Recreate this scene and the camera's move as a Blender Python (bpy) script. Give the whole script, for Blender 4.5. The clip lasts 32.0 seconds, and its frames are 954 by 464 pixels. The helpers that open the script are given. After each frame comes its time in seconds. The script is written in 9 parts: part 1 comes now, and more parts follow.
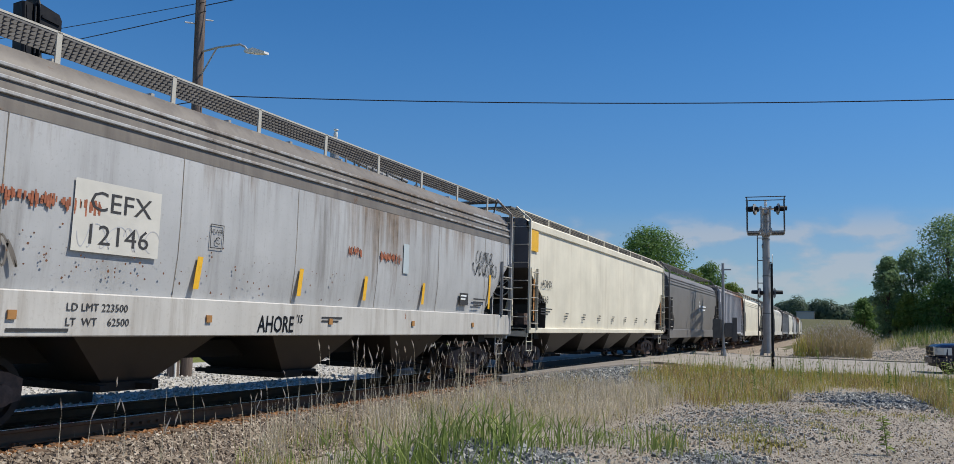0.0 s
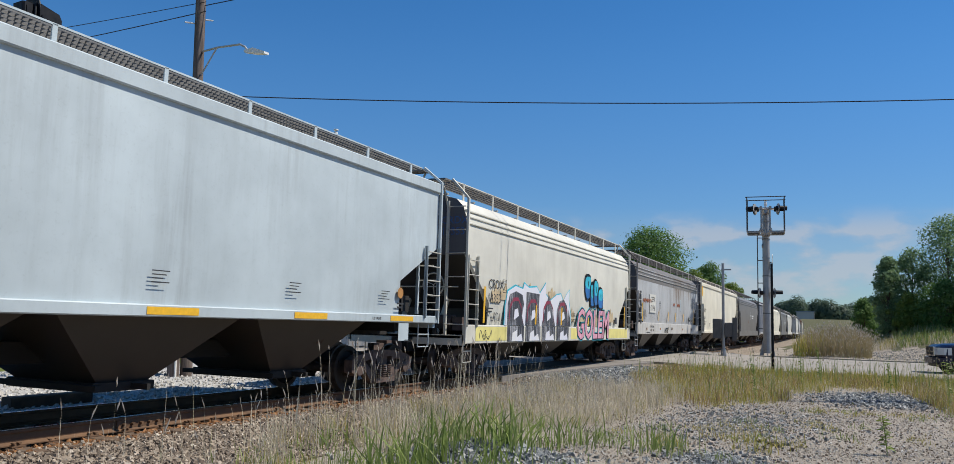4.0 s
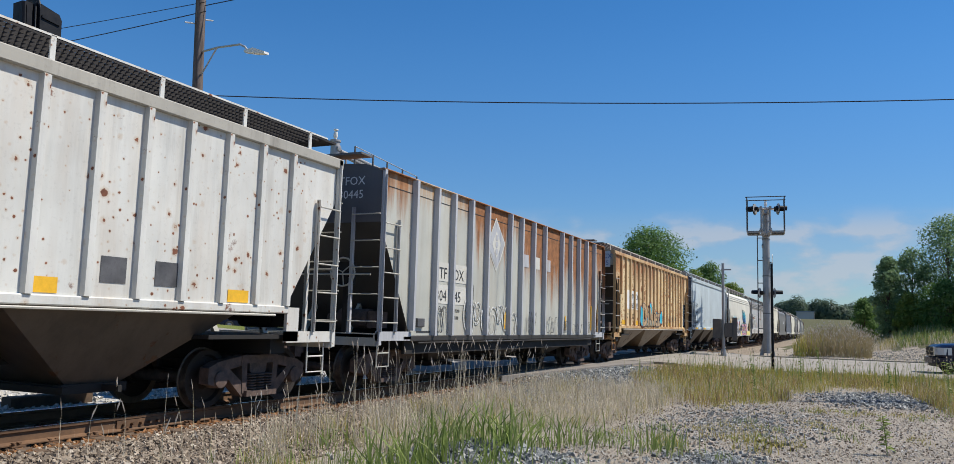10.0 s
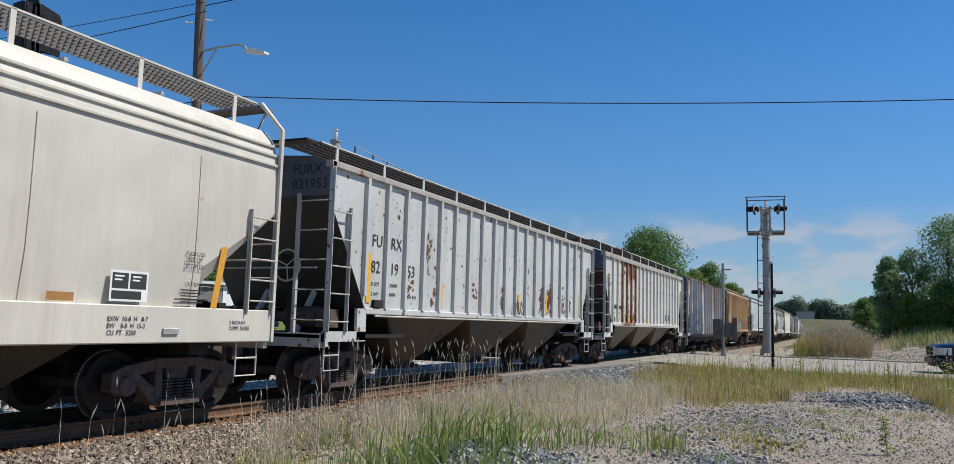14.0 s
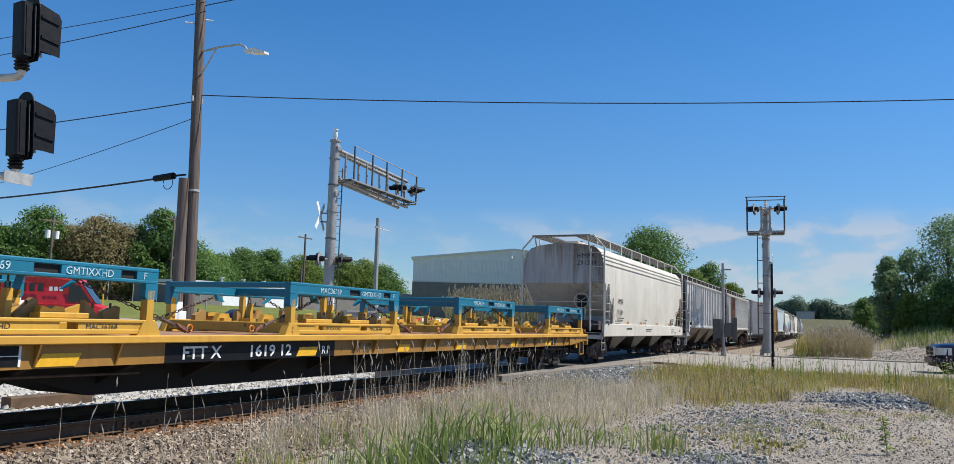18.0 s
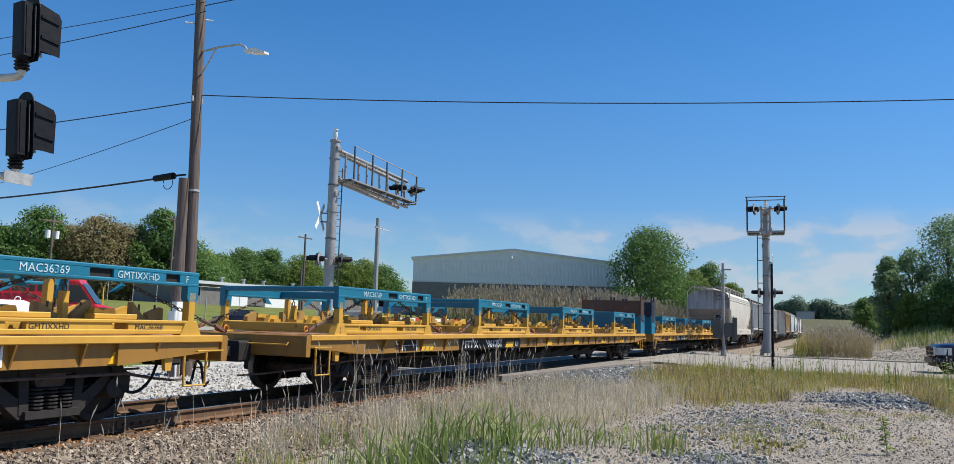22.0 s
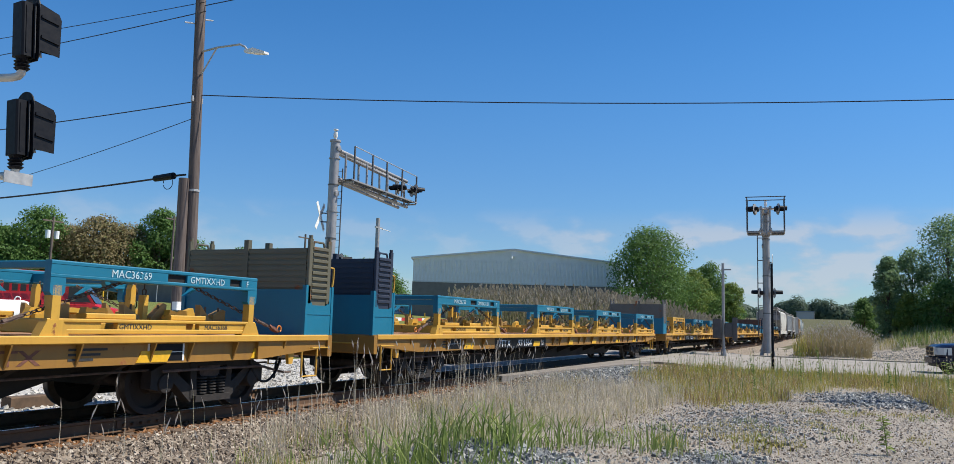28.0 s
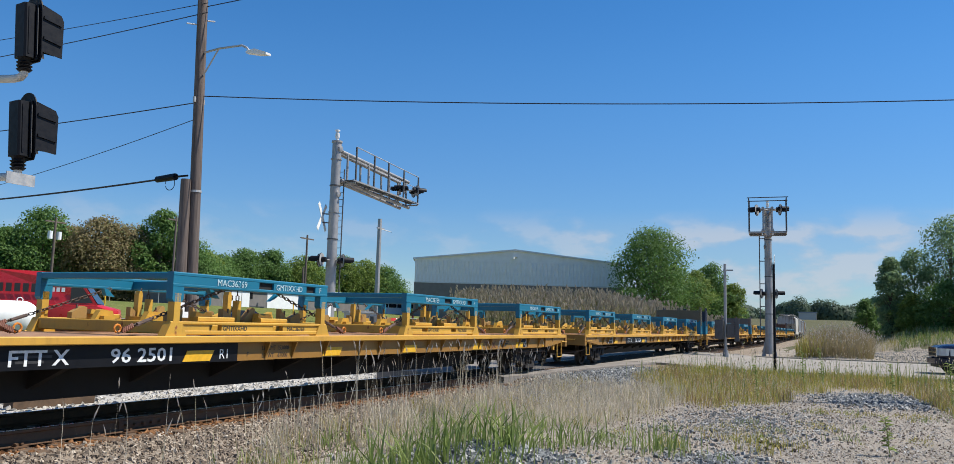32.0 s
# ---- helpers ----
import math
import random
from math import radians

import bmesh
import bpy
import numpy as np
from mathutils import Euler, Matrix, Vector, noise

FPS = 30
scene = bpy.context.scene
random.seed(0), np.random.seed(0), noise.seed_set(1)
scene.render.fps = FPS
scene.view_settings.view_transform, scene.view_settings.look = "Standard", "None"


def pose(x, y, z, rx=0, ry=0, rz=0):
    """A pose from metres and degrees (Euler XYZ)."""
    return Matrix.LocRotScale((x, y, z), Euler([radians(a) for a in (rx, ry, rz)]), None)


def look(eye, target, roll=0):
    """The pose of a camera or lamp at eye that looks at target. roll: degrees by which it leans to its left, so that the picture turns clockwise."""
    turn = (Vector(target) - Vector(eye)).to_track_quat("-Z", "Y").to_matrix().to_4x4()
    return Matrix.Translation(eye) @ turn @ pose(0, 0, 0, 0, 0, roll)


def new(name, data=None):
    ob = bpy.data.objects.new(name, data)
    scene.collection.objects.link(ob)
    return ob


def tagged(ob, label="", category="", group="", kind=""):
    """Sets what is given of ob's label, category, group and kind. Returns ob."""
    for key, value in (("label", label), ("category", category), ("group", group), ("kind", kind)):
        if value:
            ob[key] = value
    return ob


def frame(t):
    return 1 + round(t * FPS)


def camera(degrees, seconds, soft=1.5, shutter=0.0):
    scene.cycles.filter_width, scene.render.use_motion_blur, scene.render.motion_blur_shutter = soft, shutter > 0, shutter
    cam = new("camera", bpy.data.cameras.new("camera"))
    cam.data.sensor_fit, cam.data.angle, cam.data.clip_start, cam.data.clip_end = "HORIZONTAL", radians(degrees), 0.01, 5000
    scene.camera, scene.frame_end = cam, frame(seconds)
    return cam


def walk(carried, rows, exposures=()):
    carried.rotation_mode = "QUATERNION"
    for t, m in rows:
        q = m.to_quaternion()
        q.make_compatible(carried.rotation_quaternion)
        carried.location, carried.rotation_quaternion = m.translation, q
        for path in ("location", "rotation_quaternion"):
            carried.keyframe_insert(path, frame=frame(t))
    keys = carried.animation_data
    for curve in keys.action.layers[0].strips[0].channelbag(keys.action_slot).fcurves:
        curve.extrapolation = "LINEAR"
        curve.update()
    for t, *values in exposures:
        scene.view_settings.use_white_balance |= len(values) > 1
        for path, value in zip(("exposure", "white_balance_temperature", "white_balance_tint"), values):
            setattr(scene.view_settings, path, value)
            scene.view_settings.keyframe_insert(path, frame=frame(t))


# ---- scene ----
# The camera: held by hand at the trackside, with one small shift near the end.
# x runs along the track, y across it away from the camera, z = 0 is the top of the rail.
FOV = 62.19
EYE = (0.0, 0.0, 1.397)
YAW, PITCH, ROLL = 24.837, 6.552, 1.589
cam = camera(FOV, 32.0, 0.5)


def cam_pose(yaw, pitch, roll):
    a, b = radians(yaw), radians(pitch)
    way = Vector((math.cos(a) * math.cos(b), math.sin(a) * math.cos(b), math.sin(b)))
    return look(EYE, Vector(EYE) + way * 10, roll)


walk(cam, [(0, cam_pose(YAW, PITCH, ROLL)), (29.2, cam_pose(YAW, PITCH, ROLL)), (30.3, cam_pose(YAW + 0.03, PITCH + 0.01, ROLL)),
           (30.8, cam_pose(YAW + 0.13, PITCH + 0.06, ROLL)), (32, cam_pose(YAW + 0.13, PITCH + 0.05, ROLL))], exposures=[(0, 0.13), (1, 0.29), (2, 0.2), (3, 0.2), (6, 0.28), (9, 0.38), (11, 0.22), (14, 0.22), (16.5, 0.45), (32, 0.45)])

# World and sun
SUN_EL, SUN_AZ = 57.0, -62   # degrees; azimuth from +x towards +y
world = bpy.data.worlds.new("world")
scene.world = world
world.use_nodes = True
nt = world.node_tree
bg = nt.nodes["Background"]
sky = nt.nodes.new("ShaderNodeTexSky")
sky.sky_type, sky.sun_disc = "NISHITA", False
sky.sun_elevation, sky.sun_rotation = radians(SUN_EL), radians(90 - SUN_AZ)
sky.air_density, sky.dust_density, sky.ozone_density = 1.0, 0.0, 3.0
tint = nt.nodes.new("ShaderNodeHueSaturation")
tint.inputs["Saturation"].default_value = 1.34
tint.inputs["Hue"].default_value = 0.504
nt.links.new(sky.outputs[0], tint.inputs["Color"])
# thin low cumulus all round the horizon
geo_in = nt.nodes.new("ShaderNodeTexCoord")
sep = nt.nodes.new("ShaderNodeSeparateXYZ")
nt.links.new(geo_in.outputs["Generated"], sep.inputs[0])
squash = nt.nodes.new("ShaderNodeMapping")
squash.inputs["Scale"].default_value = (6.0, 6.0, 13.0)
nt.links.new(geo_in.outputs["Generated"], squash.inputs[0])
cloud = nt.nodes.new("ShaderNodeTexNoise")
cloud.inputs["Scale"].default_value, cloud.inputs["Detail"].default_value, cloud.inputs["Roughness"].default_value = 2.4, 7, 0.5
nt.links.new(squash.outputs[0], cloud.inputs[0])
ramp = nt.nodes.new("ShaderNodeValToRGB")
ramp.color_ramp.elements[0].position, ramp.color_ramp.elements[1].position = 0.46, 0.6
nt.links.new(cloud.outputs["Fac"], ramp.inputs[0])
low = nt.nodes.new("ShaderNodeMapRange")
low.interpolation_type = "SMOOTHSTEP"
low.inputs["From Min"].default_value, low.inputs["From Max"].default_value = 0.15, 0.112
nt.links.new(sep.outputs["Z"], low.inputs["Value"])
amount = nt.nodes.new("ShaderNodeMapRange")
amount.inputs["To Min"].default_value, amount.inputs["To Max"].default_value = 0.42, 1.0
nt.links.new(ramp.outputs[0], amount.inputs["Value"])
veil = nt.nodes.new("ShaderNodeMath")
veil.operation = "MULTIPLY"
nt.links.new(amount.outputs[0], veil.inputs[0])
nt.links.new(low.outputs[0], veil.inputs[1])
thin = nt.nodes.new("ShaderNodeMath")
thin.operation = "MULTIPLY"
# the bank is thickest over the far end of the line
bank = nt.nodes.new("ShaderNodeMapRange")
bank.inputs["From Min"].default_value, bank.inputs["From Max"].default_value = 0.22, 0.42
bank.inputs["To Min"].default_value, bank.inputs["To Max"].default_value = 0.72, 0.3
nt.links.new(sep.outputs["Y"], bank.inputs["Value"])
nt.links.new(bank.outputs[0], thin.inputs[1])
nt.links.new(veil.outputs[0], thin.inputs[0])
mixw = nt.nodes.new("ShaderNodeMix")
mixw.data_type = "RGBA"
puff = nt.nodes.new("ShaderNodeMix")
puff.data_type = "RGBA"
puff.inputs["A"].default_value, puff.inputs["B"].default_value = (2.5, 3.45, 4.6, 1), (3.9, 4.25, 4.85, 1)
nt.links.new(ramp.outputs[0], puff.inputs["Factor"])
nt.links.new(puff.outputs["Result"], mixw.inputs["B"])
nt.links.new(thin.outputs[0], mixw.inputs["Factor"])
# clear, dry air: the sky keeps its blue down to the horizon
deep = nt.nodes.new("ShaderNodeMapRange")
deep.interpolation_type = "SMOOTHSTEP"
deep.inputs["From Min"].default_value, deep.inputs["From Max"].default_value = 0.34, 0.0
nt.links.new(sep.outputs["Z"], deep.inputs["Value"])
azure = nt.nodes.new("ShaderNodeMix")
azure.data_type, azure.blend_type = "RGBA", "MULTIPLY"
azure.inputs["B"].default_value = (0.5, 0.62, 0.76, 1)
nt.links.new(deep.outputs[0], azure.inputs["Factor"])
nt.links.new(tint.outputs[0], azure.inputs["A"])
nt.links.new(azure.outputs["Result"], mixw.inputs["A"])
nt.links.new(mixw.outputs["Result"], bg.inputs[0])
bg.inputs[1].default_value = 0.101
sun = new("sun", bpy.data.lights.new("sun", "SUN"))
sun.data.energy, sun.data.angle, sun.data.color = 5.0, radians(0.5), (1, 0.945, 0.85)
sa, se = radians(SUN_AZ), radians(SUN_EL)
sun.matrix_world = look((0, 0, 0), (-math.cos(sa) * math.cos(se), -math.sin(sa) * math.cos(se), -math.sin(se)))

# The track: straight, then a gentle bend to the left; the train gathers speed
D, KAPPA, BEND = 9.66, 0.0002047, 95.2
V0, ACC, JERK = 7.418, 0.06518, 0.0002697


def along(t):
    return V0 * t + ACC * t * t / 2 + JERK * t ** 3


def track_pose(s, off=0.0, z=0.0):
    a, x, y = 0.0, s, D
    if s > BEND:
        a = KAPPA * (s - BEND)
        x, y = BEND + math.sin(a) / KAPPA, D + (1 - math.cos(a)) / KAPPA
    return pose(x - math.sin(a) * off, y + math.cos(a) * off, z, 0, 0, math.degrees(a))


# ---- materials ----
class Nodes:
    """A short way to wire a material."""

    def __init__(self, name):
        self.m = bpy.data.materials.new(name)
        self.m.use_nodes = True
        self.t = self.m.node_tree
        self.b = self.t.nodes["Principled BSDF"]
        self.co = self.t.nodes.new("ShaderNodeTexCoord").outputs["Object"]

    def link(self, a, b):
        self.t.links.new(a, b)

    def noise(self, scale, detail=4, stretch=None, rough=0.6, shift=0.0):
        n = self.t.nodes.new("ShaderNodeTexNoise")
        n.inputs["Scale"].default_value, n.inputs["Detail"].default_value, n.inputs["Roughness"].default_value = scale, detail, rough
        mp = self.t.nodes.new("ShaderNodeMapping")
        mp.inputs["Scale"].default_value = stretch or (1, 1, 1)
        mp.inputs["Location"].default_value = (shift, shift * 0.7, shift * 0.3)
        self.link(self.co, mp.inputs[0])
        self.link(mp.outputs[0], n.inputs["Vector"])
        return n.outputs["Fac"]

    def voronoi(self, scale, feature="F1", out="Distance"):
        n = self.t.nodes.new("ShaderNodeTexVoronoi")
        n.feature = feature
        n.inputs["Scale"].default_value = scale
        self.link(self.co, n.inputs["Vector"])
        return n.outputs[out]

    def step(self, v, lo, hi, to0=0.0, to1=1.0):
        n = self.t.nodes.new("ShaderNodeMapRange")
        n.inputs["From Min"].default_value, n.inputs["From Max"].default_value = lo, hi
        n.inputs["To Min"].default_value, n.inputs["To Max"].default_value = to0, to1
        self.link(v, n.inputs["Value"])
        return n.outputs[0]

    def math(self, op, a, b):
        n = self.t.nodes.new("ShaderNodeMath")
        n.operation = op
        for i, v in enumerate((a, b)):
            if isinstance(v, (int, float)):
                n.inputs[i].default_value = v
            else:
                self.link(v, n.inputs[i])
        return n.outputs[0]

    def mix(self, f, a, b):
        n = self.t.nodes.new("ShaderNodeMix")
        n.data_type = "RGBA"
        for k, v in (("Factor", f), ("A", a), ("B", b)):
            if isinstance(v, tuple):
                n.inputs[k].default_value = (*v, 1)
            elif isinstance(v, (int, float)):
                n.inputs[k].default_value = v
            else:
                self.link(v, n.inputs[k])
        return n.outputs["Result"]

    def random(self):
        return self.t.nodes.new("ShaderNodeObjectInfo").outputs["Random"]

    def island(self):
        return self.t.nodes.new("ShaderNodeNewGeometry").outputs["Random Per Island"]

    def bump(self, h, strength=0.3, dist=0.01):
        n = self.t.nodes.new("ShaderNodeBump")
        n.inputs["Strength"].default_value, n.inputs["Distance"].default_value = strength, dist
        self.link(h, n.inputs["Height"])
        self.link(n.outputs[0], self.b.inputs["Normal"])

    def done(self, col, rough=0.6, metal=0.0, spec=None):
        for k, v in (("Base Color", col), ("Roughness", rough), ("Metallic", metal)):
            if isinstance(v, tuple):
                self.b.inputs[k].default_value = (*v, 1)
            elif isinstance(v, (int, float)):
                self.b.inputs[k].default_value = v
            else:
                self.link(v, self.b.inputs[k])
        if spec is not None:
            self.b.inputs["Specular IOR Level"].default_value = spec
        return self.m

    def thin(self, share):
        """Leaves and blades let some of the light through."""
        tr = self.t.nodes.new("ShaderNodeBsdfTranslucent")
        mx = self.t.nodes.new("ShaderNodeMixShader")
        mx.inputs[0].default_value = share
        src = self.b.inputs["Base Color"].links[0].from_socket
        self.link(src, tr.inputs["Color"])
        self.link(self.b.outputs[0], mx.inputs[1])
        self.link(tr.outputs[0], mx.inputs[2])
        self.link(mx.outputs[0], self.t.nodes["Material Output"].inputs["Surface"])
        return self.m


def plain(name, col, rough=0.6, metal=0.0, vary=0.25, scale=6.0, bump=0.1):
    n = Nodes(name)
    f = n.noise(scale, 5)
    g = n.noise(scale * 7, 3)
    lo = tuple(c * (1 - vary) for c in col)
    hi = tuple(min(1, c * (1 + vary)) for c in col)
    c = n.mix(n.step(f, 0.3, 0.7), lo, hi)
    c = n.mix(n.step(g, 0.55, 0.8, 0, vary), c, tuple(c_ * 0.55 for c_ in col))
    n.bump(g, bump, 0.004)
    return n.done(c, n.step(f, 0.3, 0.7, max(0.05, rough - 0.1), min(1, rough + 0.1)), metal)


def paint(name, base, rust=0.0, rscale=2.5, dirt=0.3, rust_col=(0.16, 0.055, 0.02), spot=0.0, top=0.0, ztop=4.4, shift=0.0, haze=(0.1, 0.085, 0.07), stain=(0.42, 0.3, 0.18), fore=0.0, run=0.0, zone=None, panels=(), eaves=None):
    """Weathered car paint: fade, vertical streaks, rust patches and blistered spots; top: rust that has run down from the roof edge."""
    n = Nodes(name)
    fade = n.noise(0.7, 4, shift=shift)
    c = n.mix(n.step(fade, 0.35, 0.7), tuple(b * 0.86 for b in base), tuple(min(1, b * 1.06) for b in base))
    streak = n.noise(3.0, 6, (1.6, 1.6, 0.11), 0.7, shift + 3)
    wide = n.noise(0.9, 3, (1, 1, 0.25), 0.6, shift + 11)
    d = n.math("MULTIPLY", n.step(streak, 0.45, 0.72), n.step(wide, 0.38, 0.68))
    c = n.mix(n.math("MULTIPLY", d, dirt * 1.3), c, haze)
    if run:
        long = n.noise(1.5, 6, (1.5, 1.5, 0.22), 0.68, shift + 17)
        c = n.mix(n.step(long, 0.44, 0.7, 0, run), c, stain)
    fine = n.noise(22, 3, shift=shift)
    c = n.mix(n.step(fine, 0.58, 0.75, 0, dirt * 0.35), c, haze)
    rough = 0.55
    mask = None
    sepz = n.t.nodes.new("ShaderNodeSeparateXYZ")
    n.link(n.co, sepz.inputs[0])
    if rust > 0:
        a = n.noise(rscale, 8, (1, 1, 0.75), 0.68, shift + 5)
        b = n.noise(rscale * 0.28, 3, shift=shift + 8)
        mask = n.step(n.math("ADD", n.math("MULTIPLY", a, 0.7), n.math("MULTIPLY", b, 0.3)), 0.66 - 0.22 * rust, 0.7 - 0.22 * rust)
    if spot > 0:
        w = n.noise(1.1, 3, (1, 1, 0.55), 0.5, shift + 23)
        warp = n.math("MULTIPLY", n.noise(14, 3, shift=shift), 0.34)
        r = n.step(w, 0.36, 0.7, 0.19, 0.19 + 0.36 * spot)
        d1 = n.math("SUBTRACT", n.math("ADD", n.voronoi(3.3), warp), r)
        d2 = n.math("SUBTRACT", n.math("ADD", n.voronoi(8.0), warp), r)
        d = n.math("MINIMUM", d1, d2)
        k = n.step(d, 0.03, 0.0)
        c = n.mix(n.step(d, 0.14, 0.0, 0, 0.55), c, stain)
        mask = n.math("MAXIMUM", mask, k) if mask else k
    if top > 0:
        drip = n.noise(2.6, 8, (1.6, 1.6, 0.1), 0.72, shift + 31)
        big = n.noise(0.42, 3, (1, 1, 0.1), 0.5, shift + 2)
        h = n.step(sepz.outputs["Z"], ztop - 3.4, ztop, -0.42, 0.32)
        if fore:
            h = n.math("ADD", h, n.step(sepz.outputs["X"], -4.5, 5.0, -fore, fore))
        for x0, x1, more in panels:   # sheets between two ribs that have rusted more than their neighbours
            inside = n.step(n.math("ABSOLUTE", n.math("SUBTRACT", sepz.outputs["X"], (x0 + x1) / 2), 0), (x1 - x0) / 2 + 0.01, (x1 - x0) / 2 - 0.01, 0, more)
            h = n.math("ADD", h, inside)
        k = n.step(n.math("ADD", n.math("ADD", n.math("MULTIPLY", drip, 0.75), n.math("MULTIPLY", big, 0.6)), n.math("MULTIPLY", h, top)), 0.72, 0.92)
        mask = n.math("MAXIMUM", mask, k) if mask else k
    if eaves:   # orange rust water run down from the roof seam
        z0, z1, tint_ = eaves
        trickle = n.noise(3.2, 7, (1.8, 1.8, 0.12), 0.7, shift + 52)
        wet = n.math("ADD", n.step(sepz.outputs["Z"], z0, z1, -0.55, 0.5), n.math("MULTIPLY", n.math("SUBTRACT", trickle, 0.5), 2.2))
        c = n.mix(n.step(wet, 0.0, 0.6, 0, 0.8), c, tint_)
    if zone:   # bare panels between two ribs, worst above and below the stencils
        dx = n.step(n.math("ABSOLUTE", n.math("SUBTRACT", sepz.outputs["X"], (zone[0] + zone[1]) / 2), 0), (zone[1] - zone[0]) / 2 + 0.03, (zone[1] - zone[0]) / 2 - 0.03)
        dz = n.step(n.math("ABSOLUTE", n.math("SUBTRACT", sepz.outputs["Z"], 2.65), 0), 0.35, 1.1, -0.12, 0.08)
        a = n.noise(2.4, 8, (1, 1, 1.3), 0.66, shift + 40)
        k = n.step(n.math("ADD", n.math("ADD", a, n.math("MULTIPLY", dx, 0.24)), dz), 0.7, 0.76)
        if len(zone) > 2:
            c = n.mix(n.math("MULTIPLY", k, 0.9), c, stain)
        else:
            mask = n.math("MAXIMUM", mask, k) if mask else k
    if mask:
        rc = n.mix(n.step(n.noise(5, 5, shift=shift + 1), 0.35, 0.7), rust_col, tuple(min(1, v * 1.9) for v in rust_col))
        c = n.mix(mask, c, rc)
        rough = n.step(mask, 0, 1, 0.5, 0.9)
        n.bump(n.math("ADD", mask, n.math("MULTIPLY", fine, 0.4)), 0.25, 0.006)
    else:
        n.bump(n.math("ADD", fade, n.math("MULTIPLY", fine, 0.15)), 0.12, 0.02)
    return n.done(c, rough)


SEAM = plain("grimy_weld_seam", (0.2, 0.17, 0.13), 0.8, 0.0, 0.5, 4.0)
GREY_CAR = paint("grey_weathered_paint", (0.42, 0.425, 0.425), rust=0.05, dirt=0.75, shift=1.0, top=0.62, rust_col=(0.12, 0.095, 0.075), haze=(0.13, 0.115, 0.1))
GREY_ROOF = paint("sooty_roof_paint", (0.17, 0.15, 0.125), run=0.5, stain=(0.07, 0.055, 0.045), rust=0.25, dirt=1.0, rust_col=(0.09, 0.055, 0.035), shift=2.0)
CREAM = paint("cream_paint", (0.61, 0.59, 0.51), dirt=0.22, shift=3.0, haze=(0.25, 0.2, 0.14))
SILL_PALE = paint("pale_sill_paint", (0.52, 0.505, 0.47), rust=0.05, dirt=0.7, shift=33.0, haze=(0.2, 0.16, 0.12))
CREAM_B = paint("pale_cream_paint", (0.68, 0.64, 0.52), dirt=0.3, shift=4.0, haze=(0.3, 0.22, 0.13))
WHITE_CREAM = paint("dusty_white_paint", (0.58, 0.55, 0.48), dirt=0.35, rust=0.02, shift=5.0, haze=(0.33, 0.27, 0.2))
ICE = paint("pale_blue_grey_paint", (0.44, 0.5, 0.52), dirt=0.3, shift=6.0)
TAN = paint("rusting_tan_paint", (0.71, 0.575, 0.34), run=0.6, rust=0.36, rscale=1.9, dirt=0.8, spot=1.0, rust_col=(0.16, 0.06, 0.02), top=0.62, zone=(-8.1, -6.95, 1), shift=7.0, haze=(0.46, 0.22, 0.07), stain=(0.46, 0.22, 0.07))
# tan end: dirt streaks on a base darkened for the end's shade
TAN_END = paint("dusty_shaded_tan_end_sheet", (0.45, 0.39, 0.28), run=0.4, stain=(0.16, 0.12, 0.08), rust=0.15, dirt=0.9, shift=41.0)
PALEPATCH = plain("pale_blue_patch", (0.5, 0.55, 0.6), 0.6, 0.0, 0.12, 3.0)
TAN_RIB = paint("rusty_rib_paint", (0.61, 0.42, 0.21), run=1.0, stain=(0.3, 0.115, 0.032), rust=0.4, rscale=1.5, dirt=0.9, rust_col=(0.24, 0.095, 0.03), shift=8.0, haze=(0.42, 0.19, 0.06))
PALE = paint("pale_grey_rust_run_paint", (0.47, 0.475, 0.425), run=0.2, stain=(0.36, 0.24, 0.12), rust=0.05, dirt=0.5, top=0.95, fore=0.12, rust_col=(0.17, 0.07, 0.025), shift=9.5, haze=(0.26, 0.2, 0.14), eaves=(3.2, 4.3, (0.4, 0.2, 0.06)),
             panels=((-3.85, -2.88, 0.06), (-2.88, -1.38, 0.1), (-0.55, 0.4, 0.14), (0.4, 1.35, 0.2), (1.35, 2.95, 0.24), (2.95, 3.85, 0.08), (3.85, 4.72, 0.16), (4.72, 5.6, 0.04), (5.6, 6.55, 0.26), (-6.6, -4.8, -0.12)))
PALE_RIB = paint("blue_grey_rib_paint", (0.46, 0.465, 0.48), rust=0.1, dirt=0.5, shift=10.0, top=0.5, fore=0.26, rust_col=(0.14, 0.06, 0.025))
WHITE_RUST = paint("white_peeling_paint", (0.61, 0.605, 0.565), run=0.22, stain=(0.42, 0.27, 0.14), rust=0.1, rscale=2.1, dirt=0.4, spot=0.42, shift=12.0, rust_col=(0.12, 0.045, 0.025), zone=(-5.3, -3.05))
WHITE_SPOT = paint("white_blistered_paint", (0.53, 0.54, 0.53), run=0.15, rust=0.03, rscale=2.6, dirt=0.3, spot=0.4, shift=14.0, rust_col=(0.085, 0.042, 0.026))
DARK_CAR = paint("dark_grey_paint", (0.16, 0.15, 0.14), rust=0.2, dirt=0.6, shift=16.0)
# dark car ends: shade of the gap between cars painted into the sheet
END_SHADE = paint("shaded_end_sheet", (0.12, 0.12, 0.13), rust=0.2, dirt=0.6, rust_col=(0.07, 0.04, 0.025), shift=30.0)
CHORD = paint("grey_brown_chord", (0.4, 0.375, 0.32), rust=0.2, dirt=0.6, shift=31.0)
